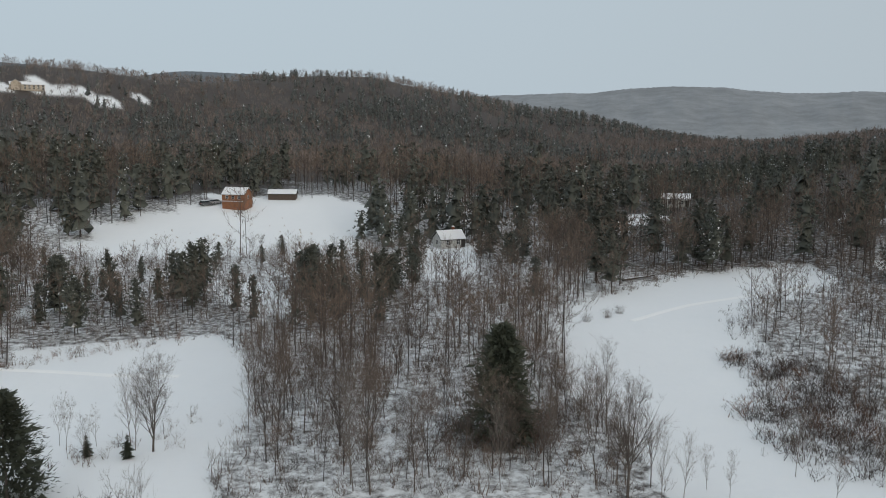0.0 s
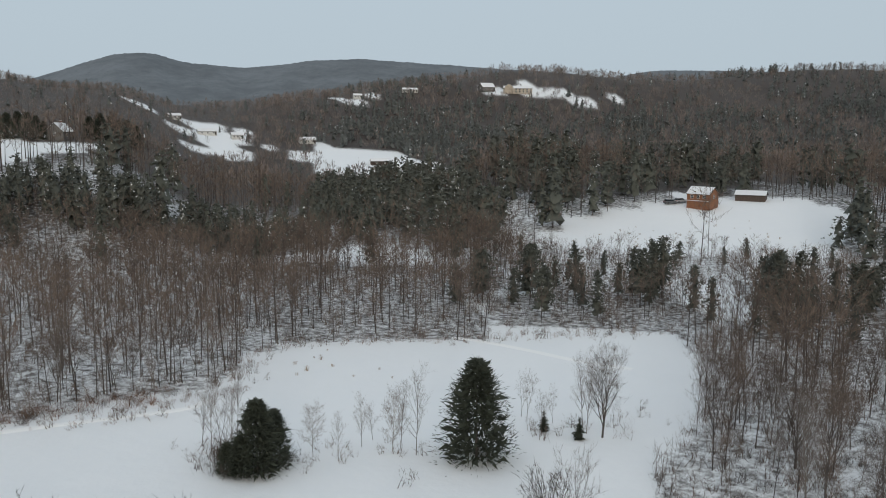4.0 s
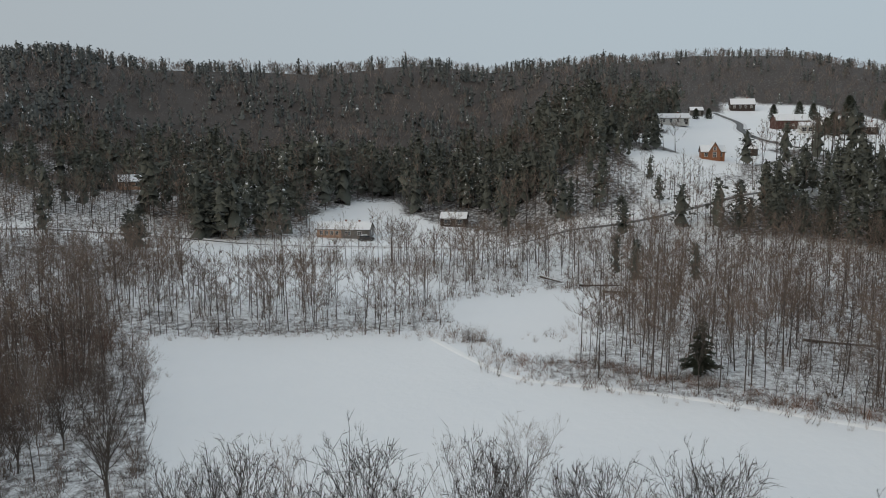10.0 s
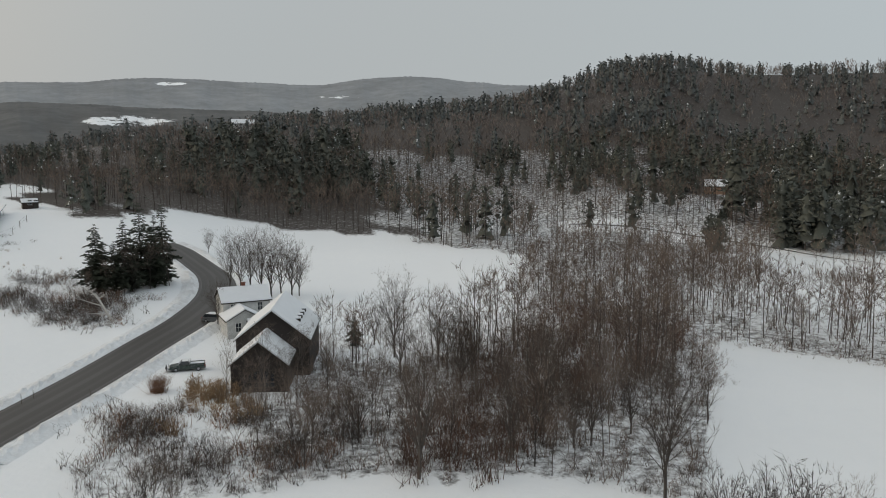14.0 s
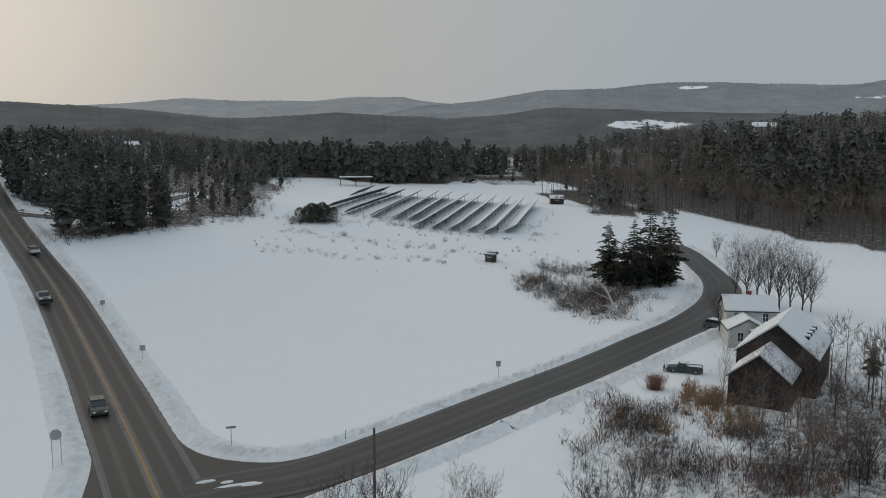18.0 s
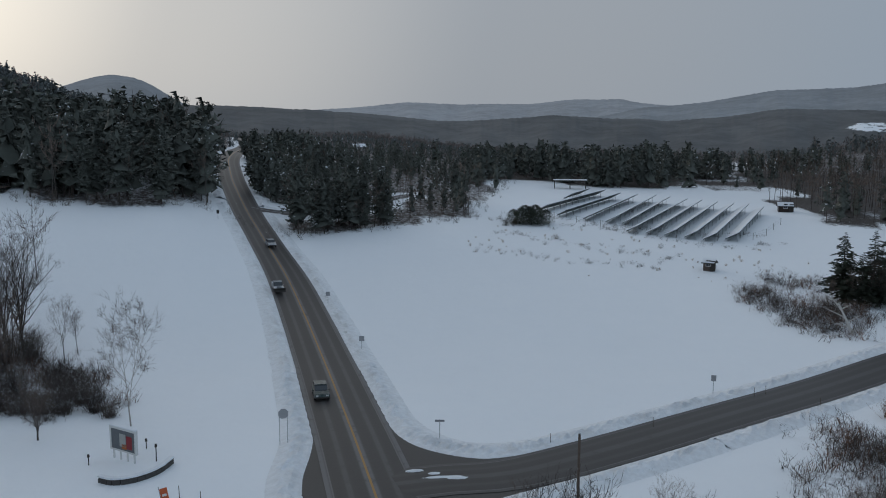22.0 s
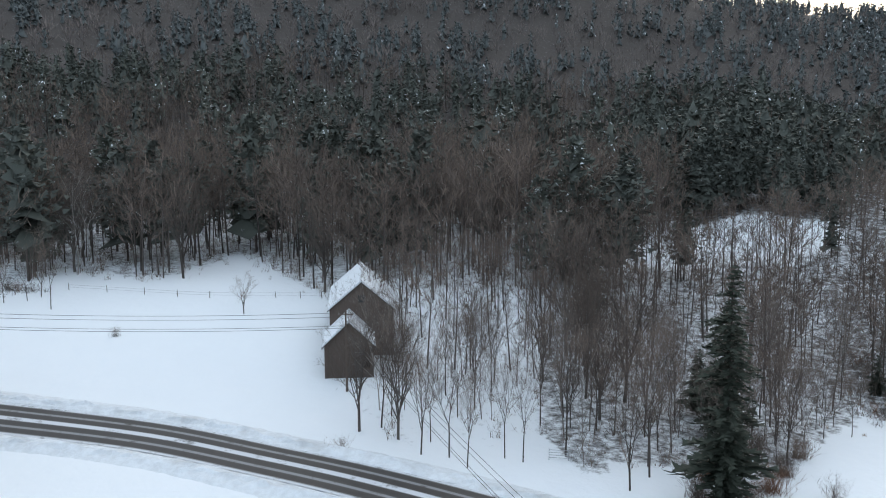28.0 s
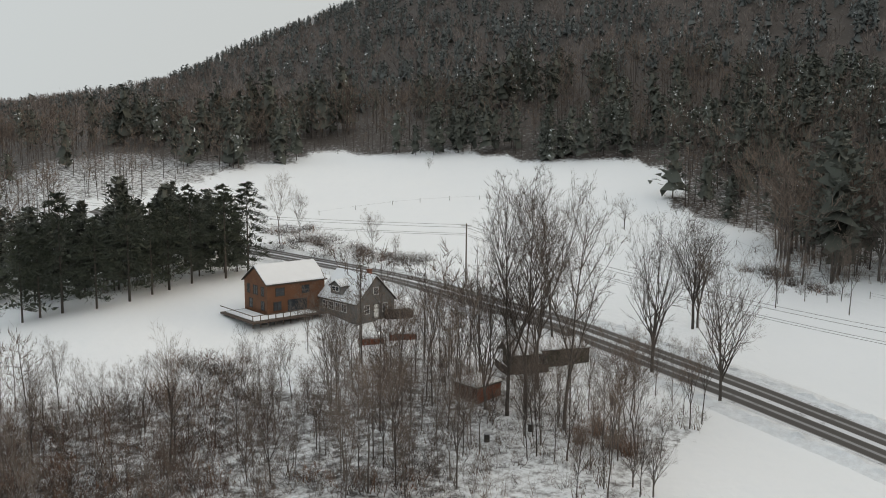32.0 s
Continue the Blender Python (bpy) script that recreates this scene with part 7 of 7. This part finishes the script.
for a0, d0, a1, d1 in SOLAR:
    a, b = np.array(place(a0, d0)), np.array(place(a1, d1))
    way = (b - a) / np.linalg.norm(b - a)
    long = float(np.linalg.norm(b - a))
    ang = math.degrees(math.atan2(way[1], way[0]))
    za, zb = float(height(*a)), float(height(*b))
    ob = thing("solar_row", "long row of tilted solar panels capped with snow", "solar panels", (float(a[0]), float(a[1]), za), ang, "rows of solar panels")
    ob.matrix_basis = ob.matrix_basis @ pose(0, 0, 0, 0, -math.degrees(math.atan2(zb - za, long)), 0)
    n = max(3, int(round(long / 4.2)))
    for k in range(n):
        x0, x1 = long * k / n + 0.04, long * (k + 1) / n - 0.04
        tab = part("panel", prism([(-1.5, 2.20), (1.5, 0.62), (1.52, 0.67), (-1.48, 2.26)], x0, x1), cell, ob)
        part("frame", prism([(-1.52, 2.08), (1.48, 0.50), (1.5, 0.615), (-1.5, 2.195)], x0, x1), back_sheet, tab)
        part("panel_snow", prism([(-1.54, 2.235), (1.55, 0.65), (1.5, 0.86), (1.2, 1.04), (-1.35, 2.40), (-1.5, 2.42), (-1.58, 2.33)], x0 - 0.03, x1 + 0.03), roof_snow, tab, "snow on the panel")
        part("leg", boxes((x0 + 0.6, -1.2, -0.6, x0 + 0.72, -1.1, 1.9)), steel, ob)
        part("leg", boxes((x0 + 0.6, 1.0, -0.6, x0 + 0.72, 1.1, 0.72)), steel, ob)

ob = thing("shelter", "long open shelter with a flat snowy roof beyond the panels", "shelter", on_ground(167.1, 328), 170)
part("roof", boxes((-5.5, -1.6, 2.7, 5.5, 1.6, 2.9)), dark_trim, ob)
part("snow", boxes((-5.6, -1.7, 2.9, 5.6, 1.7, 3.15), bevel=0.08), roof_snow, ob)
for px in (-5.2, 0, 5.2):
    for py in (-1.4, 1.4):
        part("post", boxes((px - 0.08, py - 0.08, -0.6, px + 0.08, py + 0.08, 2.7)), dark_trim, ob)
for a, d, t in ((170.9, 249, 4.6), (170.4, 248, 5.4), (169.8, 248, 5.8), (169.2, 248, 5.6), (168.7, 249, 4.8), (170.1, 251, 5.6), (169.4, 251, 5.8)):
    plant("juniper", a, d, t, "dark bushy junipers by the panels")

# ---- poles, wires, signs, fences ----
def pole(az, d, tall, label="weathered wooden utility pole with a crossarm"):
    x, y, z = on_ground(az, d)
    ob = thing("utility_pole", label, "pole", (x, y, z), az)
    part("post", tube(bmesh.new(), (0, 0, -0.8), (0, 0, tall), 0.16, 0.11, 10), pole_wood, ob)
    part("crossarm", boxes((-0.9, -0.06, tall - 0.5, 0.9, 0.06, tall - 0.38)), pole_wood, ob)
    for s in (-0.8, 0.0, 0.8):
        part("insulator", tube(bmesh.new(), (s, 0, tall - 0.38), (s, 0, tall - 0.2), 0.05, 0.03, 8), steel, ob)
    return Vector((x, y, z + tall - 0.25))


def wire(a, b, sag, label="thin dark overhead wire"):
    cu = bpy.data.curves.new("wire", "CURVE")
    cu.dimensions, cu.bevel_depth, cu.bevel_resolution = "3D", 0.022, 0
    sp = cu.splines.new("POLY")
    sp.points.add(24)
    for i, p in enumerate(sp.points):
        f = i / 24
        q = a.lerp(b, f)
        p.co = (q.x, q.y, q.z - 4 * sag * f * (1 - f), 1)
    cu.materials.append(dark_trim)
    tmp = bpy.data.objects.new("wire", cu)
    me = bpy.data.meshes.new_from_object(tmp)
    bpy.data.objects.remove(tmp)
    tagged(new("overhead_wire", me), label, "wire")


tops = [pole(289.9, 171, 12.0 * UNIT), pole(246.3, 114, 11.5 * UNIT), pole(316, 235, 10 * UNIT), pole(200, 30, 9)]
for a, b, s in ((0, 1, 2.2), (0, 2, 0.8), (1, 3, 1.2)):
    for dz in (0.0, -0.5, -1.6, -1.9):
        off = Vector((0.3, 0.2, dz))
        wire(tops[a] + off, tops[b] + off, s)
x, y, z = on_ground(166.0, 70)
ob = thing("utility_pole", "thin bare wooden pole beside the lane", "pole", (x, y, z), 0)
part("post", tube(bmesh.new(), (0, 0, -0.5), (0, 0, 11 * UNIT), 0.13, 0.1, 8), pole_wood, ob)
part("cap", tube(bmesh.new(), (0, 0, 11 * UNIT), (0, 0, 11 * UNIT + 0.06), 0.11, 0.05, 8), steel, ob)


def post_sign(name, label, az, d, tall, shape, legs=1, mat=None, rel=0.0):
    x, y, z = on_ground(az, d)
    ob = thing(name, label, "sign", (x, y, z), az + rel)
    for i in range(legs):
        px = (i - (legs - 1) / 2) * 0.8
        part("post", boxes((px - 0.035, -0.03, -0.4, px + 0.035, 0.03, tall)), steel, ob)
    bm = bmesh.new()
    if shape == "oct":
        bmesh.ops.create_cone(bm, cap_ends=True, segments=8, radius1=0.55, radius2=0.55, depth=0.03, matrix=pose(0, -0.045, tall, 90, 0, 0) @ pose(0, 0, 0, 0, 0, 22.5))
    else:
        box(bm, -shape[0] / 2, -0.06, tall - shape[1], shape[0] / 2, -0.03, tall)
    part("plate", bm, mat or steel, ob)
    return ob


post_sign("road_sign", "back of a grey road sign on a steel post", 175.9, 96, 2.6, (1.0, 0.22))
post_sign("road_sign", "back of a grey road sign on a steel post", 157.2, 122, 2.5, (0.6, 0.75))
post_sign("road_sign", "back of a grey road sign on a steel post", 181.4, 139, 2.4, (0.75, 0.75))
post_sign("road_sign", "back of a grey road sign on a steel post", 183.7, 171, 2.4, (0.75, 0.75))
post_sign("stop_sign", "back of an eight-sided sign on two posts", 186.9, 97, 3.4, "oct", 2)
post_sign("road_sign", "small dark sign beside the road", 190.9, 235, 2.2, (0.6, 0.9), 1, dark_trim)
for a, d in ((168, 96.5), (161, 105), (154.6, 122.5), (153.9, 124), (150.6, 121), (192.6, 82), (194, 84)):
    x, y, z = on_ground(a, d)
    ob = thing("marker_stake", "thin roadside marker stake in the snow", "stake", (x, y, z), 0)
    part("stake", tube(bmesh.new(), (0, 0, -0.3), (0.05, 0, 1.3), 0.035, 0.03, 6), pole_wood, ob)

# the painted board by the junction
x, y, z = on_ground(197.4, 97)
ob = thing("sign_board", "painted sign board in a white frame, seen at an angle", "sign", (x, y, z), 197 - 52)
part("frame", boxes((-1.9, -0.14, 0.9, -1.7, 0.14, 3.3), (1.7, -0.14, 0.9, 1.9, 0.14, 3.3), (-1.7, -0.14, 3.1, 1.7, 0.14, 3.3), (-1.7, -0.14, 0.9, 1.7, 0.14, 1.05)), white_trim, ob)
part("board", boxes((-1.7, -0.08, 1.05, 1.7, 0.08, 3.1)), plain("grey_board", (0.16, 0.17, 0.18), 0.5), ob)
for x0, x1, z0, z1, mat, label in ((0.5, 1.3, 1.3, 2.6, plain("red_panel", (0.30, 0.04, 0.05), 0.5), "dark red panel"), (-0.5, 0.4, 1.4, 2.7, plain("pale_panel", (0.45, 0.45, 0.42), 0.5), "pale panel"),
                                   (-0.2, 0.5, 1.2, 1.7, plain("orange_panel", (0.5, 0.16, 0.04), 0.5), "orange panel")):
    part("panel", boxes((x0, -0.105, z0, x1, -0.085, z1)), mat, ob, label)
for i in range(4):
    part("leg", boxes((-1.5 + i - 0.07, -0.07, -0.4, -1.5 + i + 0.07, 0.07, 0.9)), white_trim, ob)
part("snow_cap", boxes((-1.9, -0.17, 3.3, 1.9, 0.17, 3.45), bevel=0.05), roof_snow, ob)
ob = thing("garden_wall", "low curved dark stone wall topped with snow", "wall", on_ground(196.5, 91), 0)
cx, cy = place(196.5, 91)
arc = [np.array(place(a, d)) for a, d in ((199, 91.5), (198.2, 90.2), (197.2, 90), (196.2, 90.6), (195.2, 92), (194.4, 94.4))]
line = smooth_line(arc, 0.5)
stone = plain("dark_stone", (0.09, 0.085, 0.08), 0.9, 0, 0.4, 5)
for i in range(len(line) - 1):
    p, q = line[i], line[i + 1]
    w = (q - p) / np.linalg.norm(q - p)
    m = Matrix.Translation((p[0] - cx, p[1] - cy, 0)) @ pose(0, 0, 0, 0, 0, math.degrees(math.atan2(w[1], w[0])))
    bm = boxes((0.01, -0.18, -0.5, float(np.linalg.norm(q - p)) - 0.01, 0.18, 0.42 + 0.07 * (i % 3)))
    bmesh.ops.transform(bm, matrix=m, verts=bm.verts)
    part("stone", bm, stone, ob)
    bm = boxes((0, -0.24, 0.55, float(np.linalg.norm(q - p)) + 0.03, 0.24, 0.72))
    bmesh.ops.transform(bm, matrix=m, verts=bm.verts)
    part("snow", bm, roof_snow, ob)
for a, d, t in ((195.4, 95.5, 1.5), (196, 100, 0.8), (199.6, 97, 0.8)):
    ob = thing("garden_lamp", "short dark lamp post in the snow", "lamp", on_ground(a, d), 0)
    part("post", tube(bmesh.new(), (0, 0, -0.3), (0, 0, t), 0.06, 0.05, 8), dark_trim, ob)
    part("head", tube(bmesh.new(), (0, 0, t), (0, 0, t + 0.28), 0.13, 0.1, 10), dark_trim, ob)
ob = thing("banner_sign", "narrow orange feather banner leaning on a pole", "banner", on_ground(194.9, 79), 194.9)
ob.matrix_basis = ob.matrix_basis @ pose(0, 0, 0, 0, -10, 0)
part("pole", tube(bmesh.new(), (0, 0, -0.3), (0, 0, 3.2), 0.03, 0.02, 8), dark_trim, ob)
part("banner", boxes((0.03, -0.012, 0.5, 0.62, 0.012, 3.0)), plain("orange_cloth", (0.55, 0.13, 0.05), 0.8), ob)
for i in range(4):
    part("marking", boxes((0.14, -0.02, 0.8 + i * 0.5, 0.5, -0.014, 1.0 + i * 0.5)), white_trim, ob)


def fence(label, spots, gap, tall, wires):
    line = smooth_line([place(a, d) for a, d in spots], gap)
    x0, y0 = line[0]
    ob = thing("wire_fence", label, "fence", (float(x0), float(y0), float(height(x0, y0))), 0)
    z0 = float(height(x0, y0))
    g = np.random.default_rng(len(line))
    tips = []
    for px, py in line:
        z = float(height(px, py)) - z0
        lean = g.normal(0, 0.08, 2)
        part("post", tube(bmesh.new(), (px - x0, py - y0, z - 0.4), (px - x0 + lean[0], py - y0 + lean[1], z + tall), 0.06, 0.05, 6), pole_wood, ob)
        tips.append(Vector((px - x0, py - y0, z)))
    for w in wires:
        bm = bmesh.new()
        for a, b in zip(tips, tips[1:]):
            tube(bm, a + Vector((0, 0, w)), b + Vector((0, 0, w)), 0.012, 0.012, 3)
        part("wire", bm, dark_trim, ob)


fence("thin wire fence with leaning posts across the barn field", [(264, 172), (259.5, 164), (255.4, 159), (251, 157), (247.9, 156)], 5.2, 1.15, (0.5, 0.9))
fence("wire fence with wooden posts on the upper field", [(300, 250), (295, 262), (289, 268), (282, 262)], 7.5, 1.15, (0.9,))
fence("wire fence with wooden posts below the wood", [(262, 186), (268, 200), (272, 222)], 6, 1.15, (0.9,))
fence("wire fence around the solar field", [(169.6, 262), (165, 248), (160, 238), (155.2, 240), (153.6, 262)], 6, 1.7, (1.0, 1.6))
ob = thing("farm_gate", "galvanised tube gate standing in the snow", "gate", on_ground(230.6, 91), 230.6)
for k in range(4):
    part("rail", tube(bmesh.new(), (-1.9, 0, 0.25 + k * 0.26), (1.9, 0, 0.25 + k * 0.26), 0.03, 0.03, 6), steel, ob)
for px in (-1.9, 0.0, 1.9):
    part("upright", tube(bmesh.new(), (px, 0, -0.3), (px, 0, 1.15), 0.04, 0.04, 6), steel, ob)

# a packed trail across the meadow
trail_mat = plain("packed_snow", (0.955, 0.965, 0.975), 0.7, 0, 0.02, 2)
for spots in ([(89, 140), (86.4, 128), (82.9, 117.5), (76, 114), (68.9, 112), (57.5, 109.5), (49.2, 110), (47.5, 113)], [(30.5, 142), (28.2, 139), (25, 134), (21.7, 129), (18, 126)], [(347, 160), (343, 178), (338, 196), (336, 206)]):
    line = smooth_line([place(a, d) for a, d in spots], 1.2)
    nrm = sides_of(line)
    rows = []
    for w, h in ((-0.65, -0.03), (-0.35, 0.05), (0.0, 0.045), (0.35, 0.05), (0.65, -0.03)):
        p = line + nrm * w
        rows.append(np.column_stack([p, height(p[:, 0], p[:, 1]) + 0.035 + h]))
    n = len(line)
    me = mesh_of("trail", np.concatenate(rows).tolist(), [(c * n + i, c * n + i + 1, (c + 1) * n + i + 1, (c + 1) * n + i) for c in range(4) for i in range(n - 1)], trail_mat)
    tagged(new("trail", me), "packed snow trail across the meadow", "trail", kind="structure")

# fallen logs and loose shrubs
for a, d, l, t in ((80.8, 196, 9, 20), (77.5, 190, 8, 75), (76.2, 183, 6, 60), (346.6, 203, 9, 30), (62.4, 150, 9, 55)):
    x, y, z = on_ground(a, d)
    ob = thing("fallen_log", "fallen trunk lying in the snow", "log", (x, y, z), t)
    part("trunk", tube(bmesh.new(), (-l / 2, 0, 0.2), (l / 2, 0, 0.55), 0.25, 0.14, 8), bark, ob)
    part("snow", boxes((-l / 2 + 0.3, -0.12, 0.46, l / 2 - 0.3, 0.12, 0.62), bevel=0.05), roof_snow, ob)


def shrub(label, az, d, size, mat, seed, stems=60):
    v, t, m = tuft(seed, stems, 2.0, 1.0, 0.02)
    ob = thing("shrub", label, "shrub", on_ground(az, d, -0.05), seed * 37 % 360)
    c = new("bush_crown", triangles("bush_crown", v * size, t, mat))
    c.parent = ob


shrub("rounded russet shrub dusted with snow", 146.4, 121, 1.25, rust, 1, 420)
for i, (a, d, s) in enumerate(((208.0, 154, 3.0), (207.4, 150, 2.8), (208.8, 158, 2.8), (202.1, 119, 1.5), (199.0, 117, 1.3), (206.7, 136, 1.8), (205.0, 123, 1.9), (200.5, 125, 1.8), (201.3, 131, 1.9), (203.5, 127, 1.7), (204.3, 146, 2.4),
                              (202.6, 146, 2.2), (206.0, 147, 2.4), (199.8, 121, 1.4), (209.6, 150, 2.6), (201.0, 118, 1.4), (203.2, 120, 1.4), (205.8, 121, 1.5), (198.2, 114, 1.0))):
    shrub("dense dark thicket bush in the snow", a, d, s * 1.15, bark, 300 + i, 320)
for i, (a, d, size) in enumerate(((221.6, 84, 1.4), (218.4, 83, 1.6), (217.2, 88, 1.5), (216.4, 93, 1.3), (219.6, 94, 1.7), (221.2, 89, 1.6), (215.6, 99, 1.3), (218.2, 99, 1.5), (279.4, 97, 1.4), (280.6, 101, 1.3), (278.4, 95, 1.2), (281.8, 98, 1.2))):
    shrub("tangled brown bush in the snow", a, d, size, rust if i > 7 or i % 3 == 2 else twig, 340 + i, 220)
rng = np.random.default_rng(77)
for a, d, long in ((177.7, 87, 1.1), (176.3, 86.2, 0.8), (175.6, 85.2, 2.6), (174.6, 85.0, 1.4)):
    bm = bmesh.new()
    bmesh.ops.create_icosphere(bm, subdivisions=3, radius=1.0)
    for v in bm.verts:
        v.co = Vector((v.co.x * long * 0.75, v.co.y * 0.3, max(v.co.z, -0.2) * 0.16)) * (1 + 0.28 * rng.random())
    lump = thing("slush_heap", "low heap of grey-white slush lying on the asphalt", "snow", on_ground(a, d, 0.16), a + 8)
    part("slush", bm, bank_mat, lump)
shrub("small round bare bush in the snowy field", 261.4, 142, 0.8, twig, 2, 90)
for i, (a, d, s) in enumerate(((350, 158, 0.9), (348.6, 162, 1.0), (347.8, 166, 0.9), (246.8, 94, 0.9), (171.4, 246, 1.3), (170.8, 248, 1.2), (164, 244, 0.9), (168, 232, 0.8), (161, 226, 0.7), (85.6, 138, 1.4), (86.4, 139, 1.3), (213.2, 89, 1.1))):
    shrub("dark bare bush in the snow", a, d, s, twig if i % 2 else bark, 10 + i, 70)

# the bleached fallen tree beside the spruces
pale_wood = plain("bleached_wood", (0.55, 0.53, 0.50), 0.8, 0, 0.3, 3)
ob = thing("fallen_tree", "bleached fallen tree with snow along its bare limbs", "tree", on_ground(149.0, 164), 0)
out = Vector((*place(149.0, 164), 0)).normalized()
side = Vector((-out.y, out.x, 0))
root = Vector((0, 0, 0.2))
tip = side * 2.4 + Vector((0, 0, 5.2))
part("trunk", tube(bmesh.new(), root, tip, 0.26, 0.1, 8), pale_wood, ob)
for f, reach, rise in ((0.25, 3.0, 0.4), (0.4, -1.8, 1.4), (0.55, 3.4, 1.2), (0.7, 1.6, 2.0), (0.8, -1.4, 1.0), (0.92, 2.2, 1.4), (0.15, -2.0, 0.6)):
    a = root.lerp(tip, f)
    part("limb", tube(bmesh.new(), a, a + side * reach + out * (reach * 0.3) + Vector((0, 0, rise)), 0.11, 0.03, 6), pale_wood, ob)

# samples that were never planted
for kind, fam in kinds.items():
    for i, spare in enumerate(fam):
        if (kind, i) not in used:
            for piece in list(spare.children):
                bpy.data.objects.remove(piece)
            bpy.data.objects.remove(spare)
